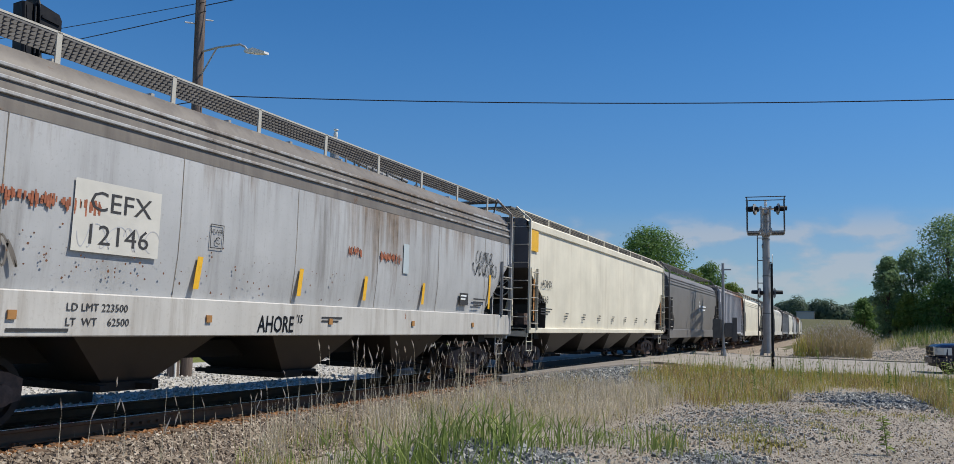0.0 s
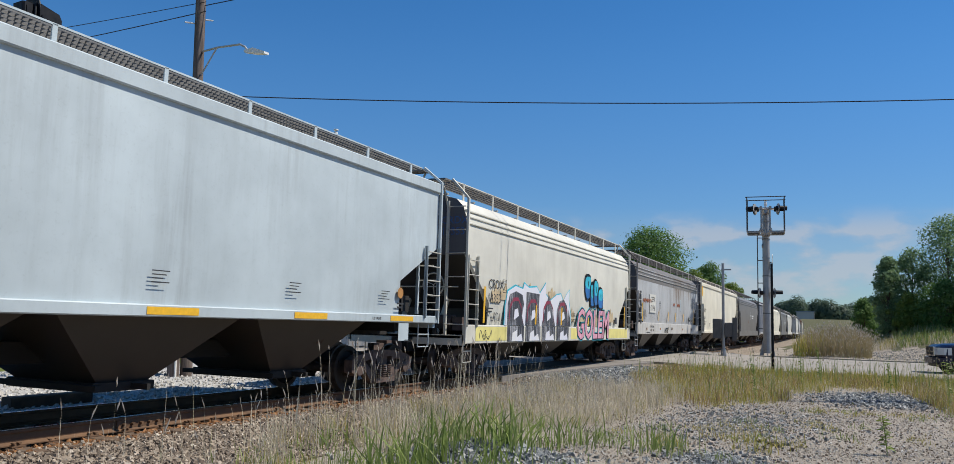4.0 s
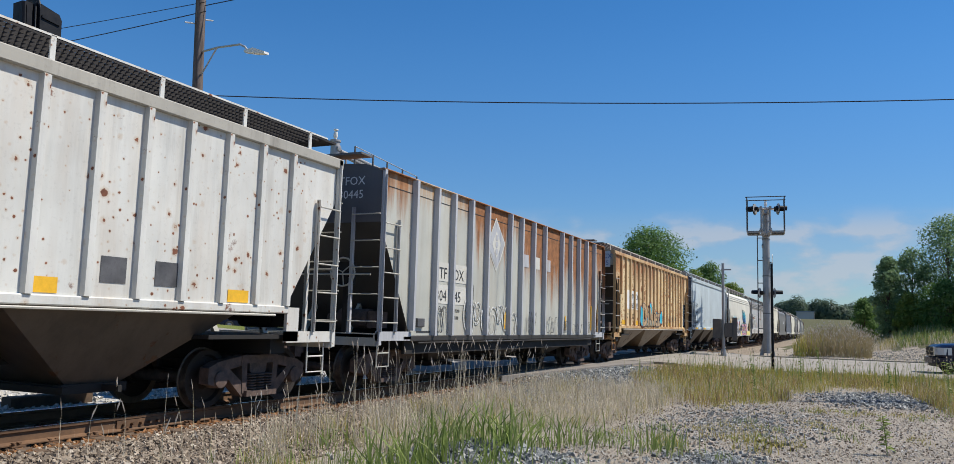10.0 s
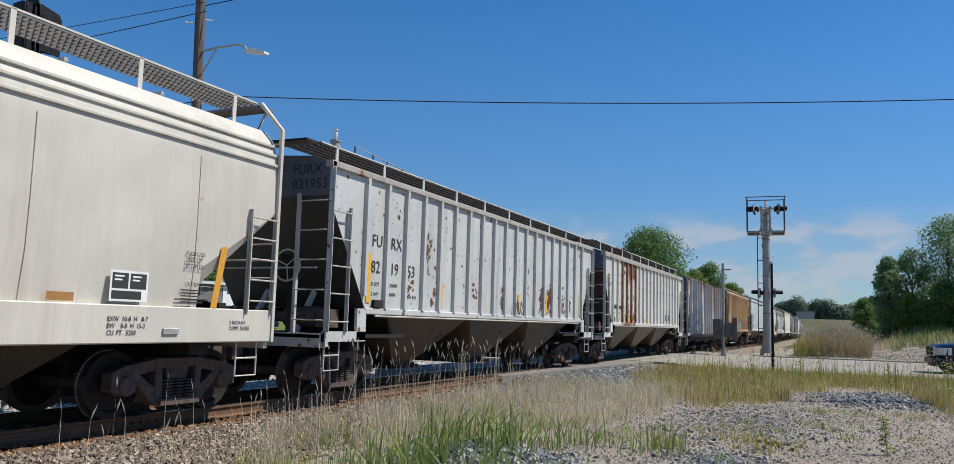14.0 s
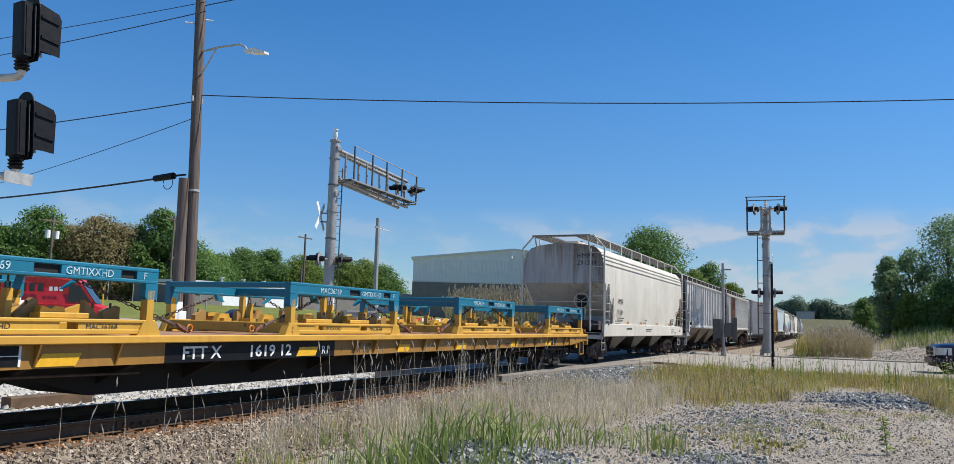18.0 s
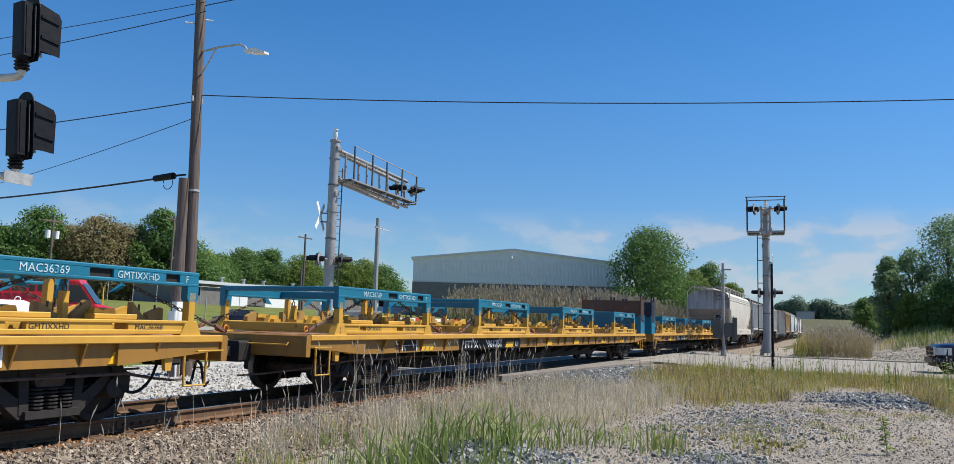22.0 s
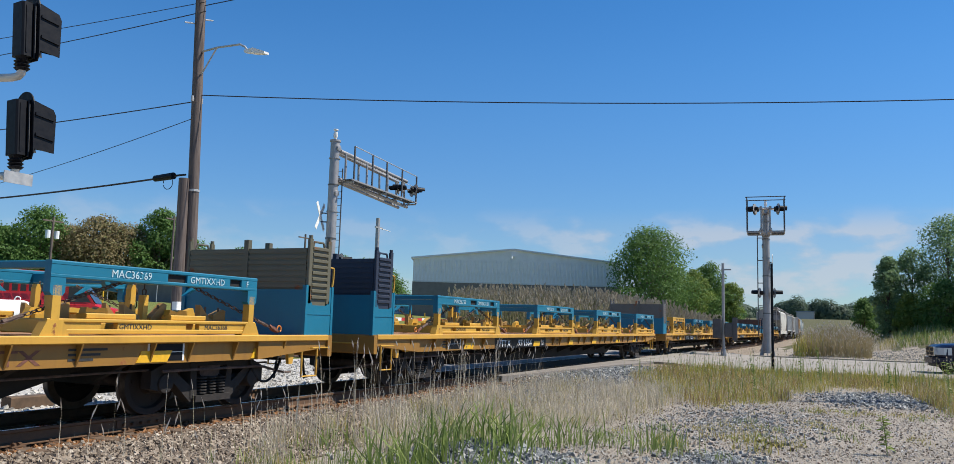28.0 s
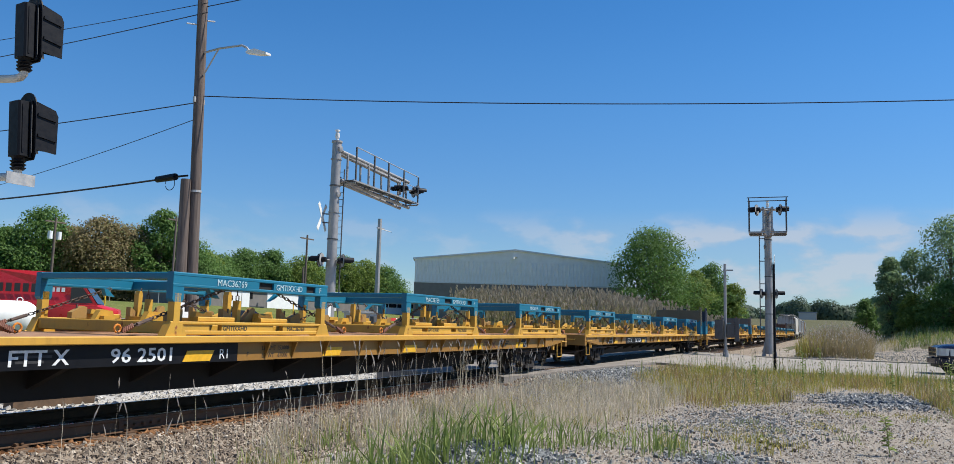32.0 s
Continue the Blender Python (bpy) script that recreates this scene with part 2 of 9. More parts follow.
# near-black underframe steel: the shade below the cars is part of the colour
UNDER = plain("shaded_steel", (0.014, 0.0125, 0.0115), 0.85, 0.0, 0.4, 3.0)
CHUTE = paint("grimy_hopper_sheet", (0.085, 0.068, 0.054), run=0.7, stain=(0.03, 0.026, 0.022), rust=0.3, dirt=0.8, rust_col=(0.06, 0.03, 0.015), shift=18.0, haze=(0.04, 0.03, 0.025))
# bays and slope sheets: grime and rust over a base darkened for underside shade
CHUTE_BLACK = paint("grimy_shaded_hopper_sheet", (0.035, 0.031, 0.028), rust=0.2, dirt=0.5, rust_col=(0.04, 0.02, 0.01), haze=(0.03, 0.025, 0.02), shift=17.0)
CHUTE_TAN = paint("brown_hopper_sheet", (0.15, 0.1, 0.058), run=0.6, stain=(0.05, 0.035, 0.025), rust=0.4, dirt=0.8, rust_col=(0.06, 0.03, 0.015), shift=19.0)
# darker copy of the truck iron: shade under the flat cars in the colour
SHADEIRON = plain("shaded_cast_iron", (0.026, 0.022, 0.02), 0.85, 0.1, 0.45, 9.0, 0.3)
IRON = plain("rusty_cast_iron", (0.1, 0.068, 0.056), 0.85, 0.1, 0.45, 9.0, 0.3)
TREAD = plain("worn_wheel_steel", (0.16, 0.13, 0.11), 0.45, 0.8, 0.3, 12.0)
WHEELM = plain("dusty_wheel_steel", (0.028, 0.022, 0.019), 0.75, 0.3, 0.4, 7.0)
RAILM = plain("rusty_rail", (0.12, 0.064, 0.032), 0.85, 0.0, 0.35, 5.0, 0.3)
RAILTOP = plain("polished_rail", (0.5, 0.5, 0.5), 0.28, 1.0, 0.15, 10.0)
YELLOW = paint("deck_yellow_paint", (0.58, 0.315, 0.045), rust=0.12, rscale=3.0, dirt=0.4, shift=20.0, haze=(0.2, 0.1, 0.03))
# sill amber: dirt, plus the deck overhang's shade in the base colour
AMBER = paint("dirty_shaded_amber_sill", (0.31, 0.155, 0.027), rust=0.18, rscale=3.0, dirt=0.9, shift=21.0, haze=(0.2, 0.1, 0.03))
RUSTCHAIN = plain("rusty_chain", (0.17, 0.07, 0.045), 0.8, 0.1, 0.4, 14.0, 0.2)
BLOCKY = paint("worn_block_paint", (0.36, 0.21, 0.06), rust=0.4, rscale=5.0, dirt=0.8, shift=23.0, haze=(0.16, 0.1, 0.05))
YELLOW_B = paint("rack_yellow_paint", (0.57, 0.325, 0.042), rust=0.24, rscale=4.0, dirt=0.5, shift=22.0, haze=(0.25, 0.13, 0.04))
TEAL = paint("rack_teal_paint", (0.004, 0.15, 0.245), rust=0.06, rscale=4.0, dirt=0.2, shift=24.0, haze=(0.02, 0.05, 0.06))
NAVY = paint("navy_paint", (0.022, 0.03, 0.055), dirt=0.3, shift=25.0)
BROWN = paint("brown_rust_steel", (0.1, 0.045, 0.03), rust=0.4, dirt=0.5, shift=26.0)
OLIVE = paint("olive_rust_steel", (0.12, 0.11, 0.07), rust=0.35, rscale=3.0, dirt=0.5, shift=27.0)
PEEL = paint("peeling_white_steel", (0.135, 0.125, 0.115), rust=0.42, rscale=3.0, dirt=0.5, rust_col=(0.18, 0.07, 0.03), shift=28.0)
DECKWOOD = plain("worn_deck_planks", (0.27, 0.15, 0.085), 0.85, 0.0, 0.35, 5.0, 0.3)
GALV = plain("galvanised_steel", (0.42, 0.42, 0.41), 0.55, 0.5, 0.15, 8.0)
LADDERM = paint("pale_ladder_paint", (0.5, 0.48, 0.42), rust=0.2, rscale=5.0, dirt=0.4, shift=29.0)
GRATE = plain("galvanised_grating", (0.15, 0.145, 0.14), 0.7, 0.3, 0.2, 6.0)
WIREM = plain("black_wire_sheath", (0.02, 0.02, 0.022), 0.95, 0.0, 0.1, 8.0)
OXIDE = plain("dark_brown_oxide", (0.13, 0.055, 0.025), 0.9, 0.0, 0.45, 12.0, 0.3)
REDRUST = plain("red_rust_smear", (0.3, 0.1, 0.05), 0.85, 0.0, 0.35, 14.0)
DARKGRATE = plain("dark_grating", (0.025, 0.022, 0.022), 0.8, 0.2, 0.2, 6.0)
BLACK = plain("black_paint", (0.007, 0.0075, 0.01), 0.5, 0.0, 0.2, 8.0)
BLACK.node_tree.nodes["Principled BSDF"].inputs["Specular IOR Level"].default_value = 0.2
INK = plain("black_stencil", (0.03, 0.03, 0.032), 0.7, 0.0, 0.3, 20.0)
INKNAVY = plain("blue_stencil", (0.06, 0.13, 0.32), 0.7, 0.0, 0.2, 20.0)
STENCIL = paint("worn_pale_stencil", (0.5, 0.64, 0.68), rust=0.5, rscale=9.0, dirt=0.2, rust_col=(0.05, 0.2, 0.28), shift=31.0)
CHALK = plain("white_stencil", (0.72, 0.74, 0.74), 0.7, 0.0, 0.12, 20.0)
CLEANPATCH = plain("cleaner_stencil_patch", (0.55, 0.535, 0.48), 0.6, 0.0, 0.08, 3.0)
PATCH = plain("white_patch", (0.72, 0.72, 0.69), 0.6, 0.0, 0.08, 3.0)
REFLECT = plain("yellow_reflector", (0.72, 0.4, 0.02), 0.45, 0.0, 0.12, 15.0)
OCHRE_BRIGHT = plain("amber_reflector", (0.62, 0.3, 0.03), 0.5, 0.0, 0.12, 12.0)
OCHRE = plain("ochre_primer", (0.35, 0.17, 0.05), 0.7, 0.0, 0.2, 8.0)
PINK = plain("pink_spray", (0.62, 0.3, 0.38), 0.6, 0.0, 0.18, 3.0)
CYAN = plain("cyan_spray", (0.03, 0.4, 0.52), 0.55, 0.0, 0.3, 1.6)
BLUE = plain("blue_spray", (0.02, 0.13, 0.36), 0.55, 0.0, 0.3, 2.0)
MAROON = plain("maroon_spray", (0.16, 0.02, 0.05), 0.6, 0.0, 0.2, 3.0)
SPRAYGREY = plain("dark_grey_spray", (0.07, 0.07, 0.075), 0.65, 0.0, 0.5, 4.0)
UMBER = plain("umber_spray", (0.075, 0.058, 0.048), 0.65, 0.0, 0.4, 5.0)
SAGE = plain("grey_green_spray", (0.24, 0.23, 0.17), 0.65, 0.0, 0.3, 4.0)
BROWNSPRAY = plain("brown_spray", (0.4, 0.27, 0.15), 0.65, 0.0, 0.25, 3.0)
TANSPRAY = plain("tan_overspray", (0.46, 0.36, 0.22), 0.65, 0.0, 0.25, 5.0)
PALEYELLOW = plain("pale_yellow_paint", (0.66, 0.58, 0.2), 0.6, 0.0, 0.12, 3.0)
CHAIN = plain("rusty_chain", (0.09, 0.06, 0.045), 0.7, 0.5, 0.3, 20.0)
ORANGE = plain("orange_hook_paint", (0.6, 0.2, 0.02), 0.6, 0.0, 0.2, 9.0)


def scratched(name, base, scratch):
    """Sprayed paint that has worn off in upright scratches."""
    n = Nodes(name)
    k = n.noise(10, 6, (2.4, 2.4, 0.09), 0.7, 4)
    w = n.noise(1.6, 3)
    f = n.step(n.math("ADD", n.math("MULTIPLY", k, 0.8), n.math("MULTIPLY", w, 0.3)), 0.55, 0.64)
    return n.done(n.mix(f, base, scratch), 0.6)


WORNBLACK = scratched("worn_black_spray", (0.035, 0.036, 0.045), (0.36, 0.36, 0.38))
WORNRED = scratched("worn_dark_red_spray", (0.24, 0.02, 0.05), (0.1, 0.08, 0.09))
HALO = scratched("lilac_white_spray", (0.62, 0.62, 0.68), (0.66, 0.65, 0.62))


# ---- building in mesh code ----
class Geo:
    """Vertices and faces of one part, gathered from simple solids."""

    def __init__(self):
        self.v, self.f = [], []

    def add(self, vs, fs):
        n = len(self.v)
        self.v += [tuple(p) for p in vs]
        self.f += [tuple(n + i for i in f) for f in fs]
        return self

    def box(self, x0, x1, y0, y1, z0, z1):
        return self.add([(x, y, z) for x in (x0, x1) for y in (y0, y1) for z in (z0, z1)],
                        [(0, 1, 3, 2), (4, 6, 7, 5), (0, 4, 5, 1), (2, 3, 7, 6), (0, 2, 6, 4), (1, 5, 7, 3)])

    def prism(self, pts, a0, a1, axis="y"):
        """A flat outline pushed along an axis: (x, z) outlines for y, (y, z) for x, (x, y) for z."""
        put = {"x": lambda p, a: (a, p[0], p[1]), "y": lambda p, a: (p[0], a, p[1]), "z": lambda p, a: (p[0], p[1], a)}[axis]
        n = len(pts)
        vs = [put(p, a0) for p in pts] + [put(p, a1) for p in pts]
        fs = [tuple(range(n)), tuple(range(2 * n - 1, n - 1, -1))] + [(i, i + n, (i + 1) % n + n, (i + 1) % n) for i in range(n)]
        return self.add(vs, fs)

    def cbox(self, x0, x1, y0, y1, z0, z1, c=0.02, axis="x"):
        """A box with its long edges taken off."""
        lo, hi = {"x": ((y0, z0), (y1, z1)), "y": ((x0, z0), (x1, z1)), "z": ((x0, y0), (x1, y1))}[axis]
        a, b, e, g = lo[0], lo[1], hi[0], hi[1]
        pts = [(a + c, b), (e - c, b), (e, b + c), (e, g - c), (e - c, g), (a + c, g), (a, g - c), (a, b + c)]
        lim = {"x": (x0, x1), "y": (y0, y1), "z": (z0, z1)}[axis]
        return self.prism(pts, lim[0], lim[1], axis)

    def cyl(self, p0, p1, r0, r1=None, n=10):
        r1 = r0 if r1 is None else r1
        p0, p1 = Vector(p0), Vector(p1)
        ax = (p1 - p0).normalized()
        u = ax.orthogonal().normalized()
        w = ax.cross(u)
        ring = [u * math.cos(2 * math.pi * i / n) + w * math.sin(2 * math.pi * i / n) for i in range(n)]
        vs = [p0 + q * r0 for q in ring] + [p1 + q * r1 for q in ring]
        fs = [(i, (i + 1) % n, (i + 1) % n + n, i + n) for i in range(n)] + [tuple(range(n - 1, -1, -1)), tuple(range(n, 2 * n))]
        return self.add(vs, fs)

    def tube(self, pts, r, n=6):
        pts = [Vector(p) for p in pts]
        rings, u = [], None
        for i, p in enumerate(pts):
            d = (pts[min(i + 1, len(pts) - 1)] - pts[max(i - 1, 0)]).normalized()
            u = d.orthogonal().normalized() if u is None else (u - d * u.dot(d)).normalized()
            w = d.cross(u)
            rings.append([p + (u * math.cos(2 * math.pi * k / n) + w * math.sin(2 * math.pi * k / n)) * r for k in range(n)])
        vs = [q for ring in rings for q in ring]
        fs = [(a * n + k, a * n + (k + 1) % n, (a + 1) * n + (k + 1) % n, (a + 1) * n + k) for a in range(len(pts) - 1) for k in range(n)]
        fs += [tuple(range(n - 1, -1, -1)), tuple(range((len(pts) - 1) * n, len(pts) * n))]
        return self.add(vs, fs)

    def lathe(self, prof, centre=(0, 0, 0), axis="y", n=24):
        """A profile of (distance along the axis, radius) turned round it."""
        put = {"x": lambda a, r, q: (a, r * math.cos(q), r * math.sin(q)), "y": lambda a, r, q: (r * math.cos(q), a, r * math.sin(q)),
               "z": lambda a, r, q: (r * math.cos(q), r * math.sin(q), a)}[axis]
        vs = [tuple(Vector(put(a, r, 2 * math.pi * k / n)) + Vector(centre)) for a, r in prof for k in range(n)]
        m = len(prof)
        fs = [(i * n + k, i * n + (k + 1) % n, (i + 1) * n + (k + 1) % n, (i + 1) * n + k) for i in range(m - 1) for k in range(n)]
        fs += [tuple(range(n - 1, -1, -1)), tuple(range((m - 1) * n, m * n))]
        return self.add(vs, fs)


def mesh_of(name, g, material, smooth=0):
    me = bpy.data.meshes.new(name)
    me.from_pydata(g.v, [], g.f)
    bm = bmesh.new()
    bm.from_mesh(me)
    bmesh.ops.recalc_face_normals(bm, faces=bm.faces)
    bm.to_mesh(me)
    bm.free()
    if material:
        me.materials.append(material)
    if smooth:
        me.polygons.foreach_set("use_smooth", [True] * len(me.polygons))
        me.set_sharp_from_angle(angle=radians(smooth))
    return me


def part(name, g, material, parent=None, label="", smooth=0):
    """One mesh object under a thing or under a part."""
    ob = new(name, mesh_of(name, g, material, smooth))
    ob.parent = parent
    return tagged(ob, label) if label else ob


def piece(name, me, parent, m=None, label=""):
    """One more object on a mesh that alike pieces share."""
    ob = new(name, me)
    ob.parent = parent
    if m is not None:
        ob.matrix_basis = m
    return tagged(ob, label) if label else ob


def thing(name, label, category, group="", kind="", m=None):
    ob = tagged(new(name), label, category, group, kind)
    if m is not None:
        ob.matrix_basis = m
    return ob


CACHE = {}


def cached(key, make):
    if key not in CACHE:
        CACHE[key] = make()
    return CACHE[key]


def lettering(parent, words, x, z, size, material, y=-1.66, wide=1.0, name="lettering", bold=0.0, turn=None, lean=0.0, label=""):
    """Words on a side that faces the camera's side of the track; x, z: lower left corner."""
    cu = bpy.data.curves.new(name, "FONT")
    cu.body, cu.size, cu.offset, cu.shear, cu.resolution_u = words, size, bold, lean, 2
    cu.extrude = 0.001
    tmp = bpy.data.objects.new(name, cu)
    scene.collection.objects.link(tmp)
    me = bpy.data.meshes.new_from_object(tmp)
    bpy.data.objects.remove(tmp)
    me.materials.clear()
    me.materials.append(material)
    ob = new(name, me)
    ob.parent = parent
    ob.matrix_basis = (turn or pose(x, y, z, 90, 0, 0)) @ Matrix.Diagonal((wide, 1, 1, 1))
    return tagged(ob, label) if label else ob


# ---- ground, track and road ----
def gravel_mat(name, cols, scale=14.0):
    n = Nodes(name)
    v = n.t.nodes.new("ShaderNodeTexVoronoi")
    v.inputs["Scale"].default_value = scale
    n.link(n.co, v.inputs["Vector"])
    sepc = n.t.nodes.new("ShaderNodeSeparateColor")
    n.link(v.outputs["Color"], sepc.inputs[0])
    c = n.mix(sepc.outputs[0], cols[0], cols[1])
    c = n.mix(n.step(n.noise(0.35, 5), 0.4, 0.62), c, n.mix(sepc.outputs[1], cols[1], cols[2]))
    c = n.mix(n.step(n.noise(40, 2), 0.5, 0.75, 0, 0.6), c, tuple(k * 0.4 for k in cols[0]))
    n.bump(n.math("SUBTRACT", n.noise(30, 4), v.outputs["Distance"]), 0.8, 0.03)
    return n.done(c, 0.95, spec=0.2)


LOT = gravel_mat("lot_dirt_and_gravel", ((0.13, 0.112, 0.092), (0.4, 0.35, 0.285), (0.26, 0.225, 0.18)), 34)
BALLAST = gravel_mat("ballast_bed", ((0.12, 0.095, 0.075), (0.32, 0.265, 0.2), (0.2, 0.16, 0.125)), 16)
# near-black bed between the rails: shade under the train put into the colour
SHADEBED = gravel_mat("shaded_bed", ((0.015, 0.013, 0.011), (0.04, 0.034, 0.028), (0.025, 0.021, 0.018)), 16)
FARBALLAST = gravel_mat("pale_ballast_bed", ((0.3, 0.29, 0.27), (0.52, 0.5, 0.46), (0.4, 0.38, 0.35)), 12)


def turf_mat(name, a, b, c3):
    n = Nodes(name)
    c = n.mix(n.step(n.noise(0.5, 6), 0.35, 0.65), a, b)
    c = n.mix(n.step(n.noise(6, 4), 0.5, 0.75), c, c3)
    n.bump(n.noise(18, 4), 0.9, 0.06)
    return n.done(c, 0.95, spec=0.1)


TURF = turf_mat("mown_turf", (0.11, 0.14, 0.035), (0.17, 0.18, 0.055), (0.09, 0.1, 0.03))
MEADOW = turf_mat("rough_meadow", (0.085, 0.09, 0.048), (0.12, 0.112, 0.065), (0.07, 0.07, 0.038))


def track_y(x):
    return D if x < BEND else D + KAPPA * (x - BEND) ** 2 / 2


def ramp01(v, a, b):
    k = min(1, max(0, (v - a) / (b - a)))
    return k * k * (3 - 2 * k)


def lawn_rise(d):
    return 2.9 * ramp01(d, 12, 52)


def ground_z(x, y):
    d = y - track_y(x)
    z = -0.34 + 0.035 * noise.noise((x * 0.35, y * 0.35, 0)) + 0.012 * noise.noise((x * 1.7, y * 1.7, 3))
    if abs(d) < 3.6:
        z += (-0.235 - z) * (1 - ramp01(abs(d), 1.5, 3.4))
    if d > 1.5:
        z += (-0.25 - z) * (1 - ramp01(d, 9, 14)) * 0.9
    z += 0.26 * math.exp(-((x - 9.2) ** 2 / 0.6 + (y - 4.05) ** 2 / 0.7)) + 0.1 * math.exp(-((x - 22.5) ** 2 / 8 + (y - 6.4) ** 2 / 1.2))
    z += 0.07 * math.exp(-((x - 22.5) ** 2 / 2.0 + (y + 0.8) ** 2 / 2.2))
    if 19.5 < x < 55 and -70 < y < 22:
        z = min(z, -0.34) - 0.1 * ramp01(x, 30, 34) * (1 - ramp01(x, 53, 55))
    # stone bed that meets the apron's edge
    if 20 < x < 35 and 4 < y < 9:
        z = max(z, -0.34 + 0.22 * ramp01(y, 4.8, 7.2) * ramp01(x, 19.5, 22) * (1 - ramp01(x, 34.1, 35)))
    if x > 58 and y < 2:
        z += (0.9 * ramp01(x, 62, 84) + 1.8 * ramp01(x, 83, 97)) * (1 - ramp01(x, 110, 150)) * ramp01(-y, 1.0, 9) * (1 - ramp01(-y, 40, 80))
    # brush mound beyond the road, reed bank and the lawn that climbs to the far buildings
    z += 0.7 * math.exp(-((x - 62.5) / 4.5) ** 2 - ((y - 0.3) / 1.9) ** 2)
    if 46 < x < 90 and 10 < y < 45:
        z += 1.2 * math.exp(-((x - 66) / 7.0) ** 4 - ((y - 24) / 8.5) ** 4)
    z += lawn_rise(d)
    if x > 120 or abs(y) > 140:
        z += 0.6 * noise.noise((x * 0.01, y * 0.01, 5))
    return z


def axis_steps(lo, a, b, hi, fine, n):
    out = list(np.arange(a, b + 1e-6, fine))
    left, right = [], []
    for i in range(1, n + 1):
        f = (i / n) ** 2.6
        left.append(a + (lo - a) * f)
        right.append(b + (hi - b) * f)
    return left[::-1] + out + right


def make_ground():
    xs, ys = axis_steps(-900, -4, 62, 2600, 0.42, 34), axis_steps(-1200, -9, 27, 1500, 0.42, 34)
    vs = [(x, y, ground_z(x, y)) for x in xs for y in ys]
    n = len(ys)
    fs, ids = [], []
    for i in range(len(xs) - 1):
        for j in range(n - 1):
            fs.append((i * n + j, (i + 1) * n + j, (i + 1) * n + j + 1, i * n + j + 1))
            x, y = (xs[i] + xs[i + 1]) / 2, (ys[j] + ys[j + 1]) / 2
            d = y - track_y(x)
            wob = 0.8 * noise.noise((x * 0.4, y * 0.4, 9))
            k = 0
            if -2.9 + wob * 0.5 < d < 1.2:
                k = 1
            elif 1.2 <= d < 11.5 + wob * 2:
                k = 2
            elif d >= 11.5 + wob * 2:
                k = 3
            elif x > 84 + wob * 5 and (x > 130 or y < -4 + wob * 2 or d > -5):
                k = 4
            if abs(d) < 3.5 and x > 60:
                k = 1
            # strip between the rails takes the bed with the train's shade painted in
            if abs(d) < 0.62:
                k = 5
            ids.append(k)
    me = bpy.data.meshes.new("ground")
    me.from_pydata(vs, [], fs)
    for m in (LOT, BALLAST, FARBALLAST, TURF, MEADOW, SHADEBED):
        me.materials.append(m)
    me.polygons.foreach_set("material_index", ids)
    me.polygons.foreach_set("use_smooth", [True] * len(fs))
    return tagged(new("ground", me), "stony dirt lot, ballast and turf beside the railway", "ground", kind="structure")


make_ground()

# rails, ties and fastenings
TIE = plain("weathered_tie_wood", (0.1, 0.065, 0.042), 0.9, 0.0, 0.45, 4.0, 0.5)
railway = thing("railway_track", "rusty steel rails on weathered wooden ties", "railway track", kind="structure")


def sweep(prof, off, s0, s1, step):
    n = max(2, int((s1 - s0) / step) + 1)
    vs = []
    for i in range(n):
        m = track_pose(s0 + (s1 - s0) * i / (n - 1))
        vs += [m @ Vector((0, off + y, z)) for y, z in prof]
    k = len(prof)
    fs = [(a * k + b, a * k + (b + 1) % k, (a + 1) * k + (b + 1) % k, (a + 1) * k + b) for a in range(n - 1) for b in range(k)]
    fs += [tuple(range(k)), tuple(range((n - 1) * k, n * k))[::-1]]
    return Geo().add(vs, fs)


RAIL = [(-0.075, -0.185), (0.075, -0.185), (0.075, -0.172), (0.012, -0.145), (0.009, -0.05), (0.036, -0.035), (0.037, -0.006), (0.03, -0.002), (-0.03, -0.002), (-0.037, -0.006), (-0.036, -0.035), (-0.009, -0.05), (-0.012, -0.145), (-0.075, -0.172)]
for o in (-0.755, 0.755):
    r = part("rail", sweep(RAIL, o, -60, 520, 8), RAILM, railway, "rail with a polished head")
    part("rail_head", sweep([(-0.029, -0.0025), (0.029, -0.0025), (0.024, 0.001), (-0.024, 0.001)], o, -60, 520, 8), RAILTOP, r, "polished running surface")
tie_me = [mesh_of("tie", Geo().cbox(-0.115, 0.115, -1.3 - 0.02 * k, 1.3 + 0.015 * k, -0.36, -0.195 - 0.004 * k, 0.012, "y"), TIE) for k in range(3)]
plate_me = mesh_of("tie_plate", Geo().box(-0.09, 0.09, -0.17, 0.17, -0.197, -0.183), RAILM)
spike_me = mesh_of("spike", Geo().cbox(-0.012, 0.012, -0.02, 0.02, -0.19, -0.155, 0.006, "z").box(-0.018, 0.018, -0.028, 0.02, -0.162, -0.148), RAILM)
rng = random.Random(11)
i = 0
s = -9.0
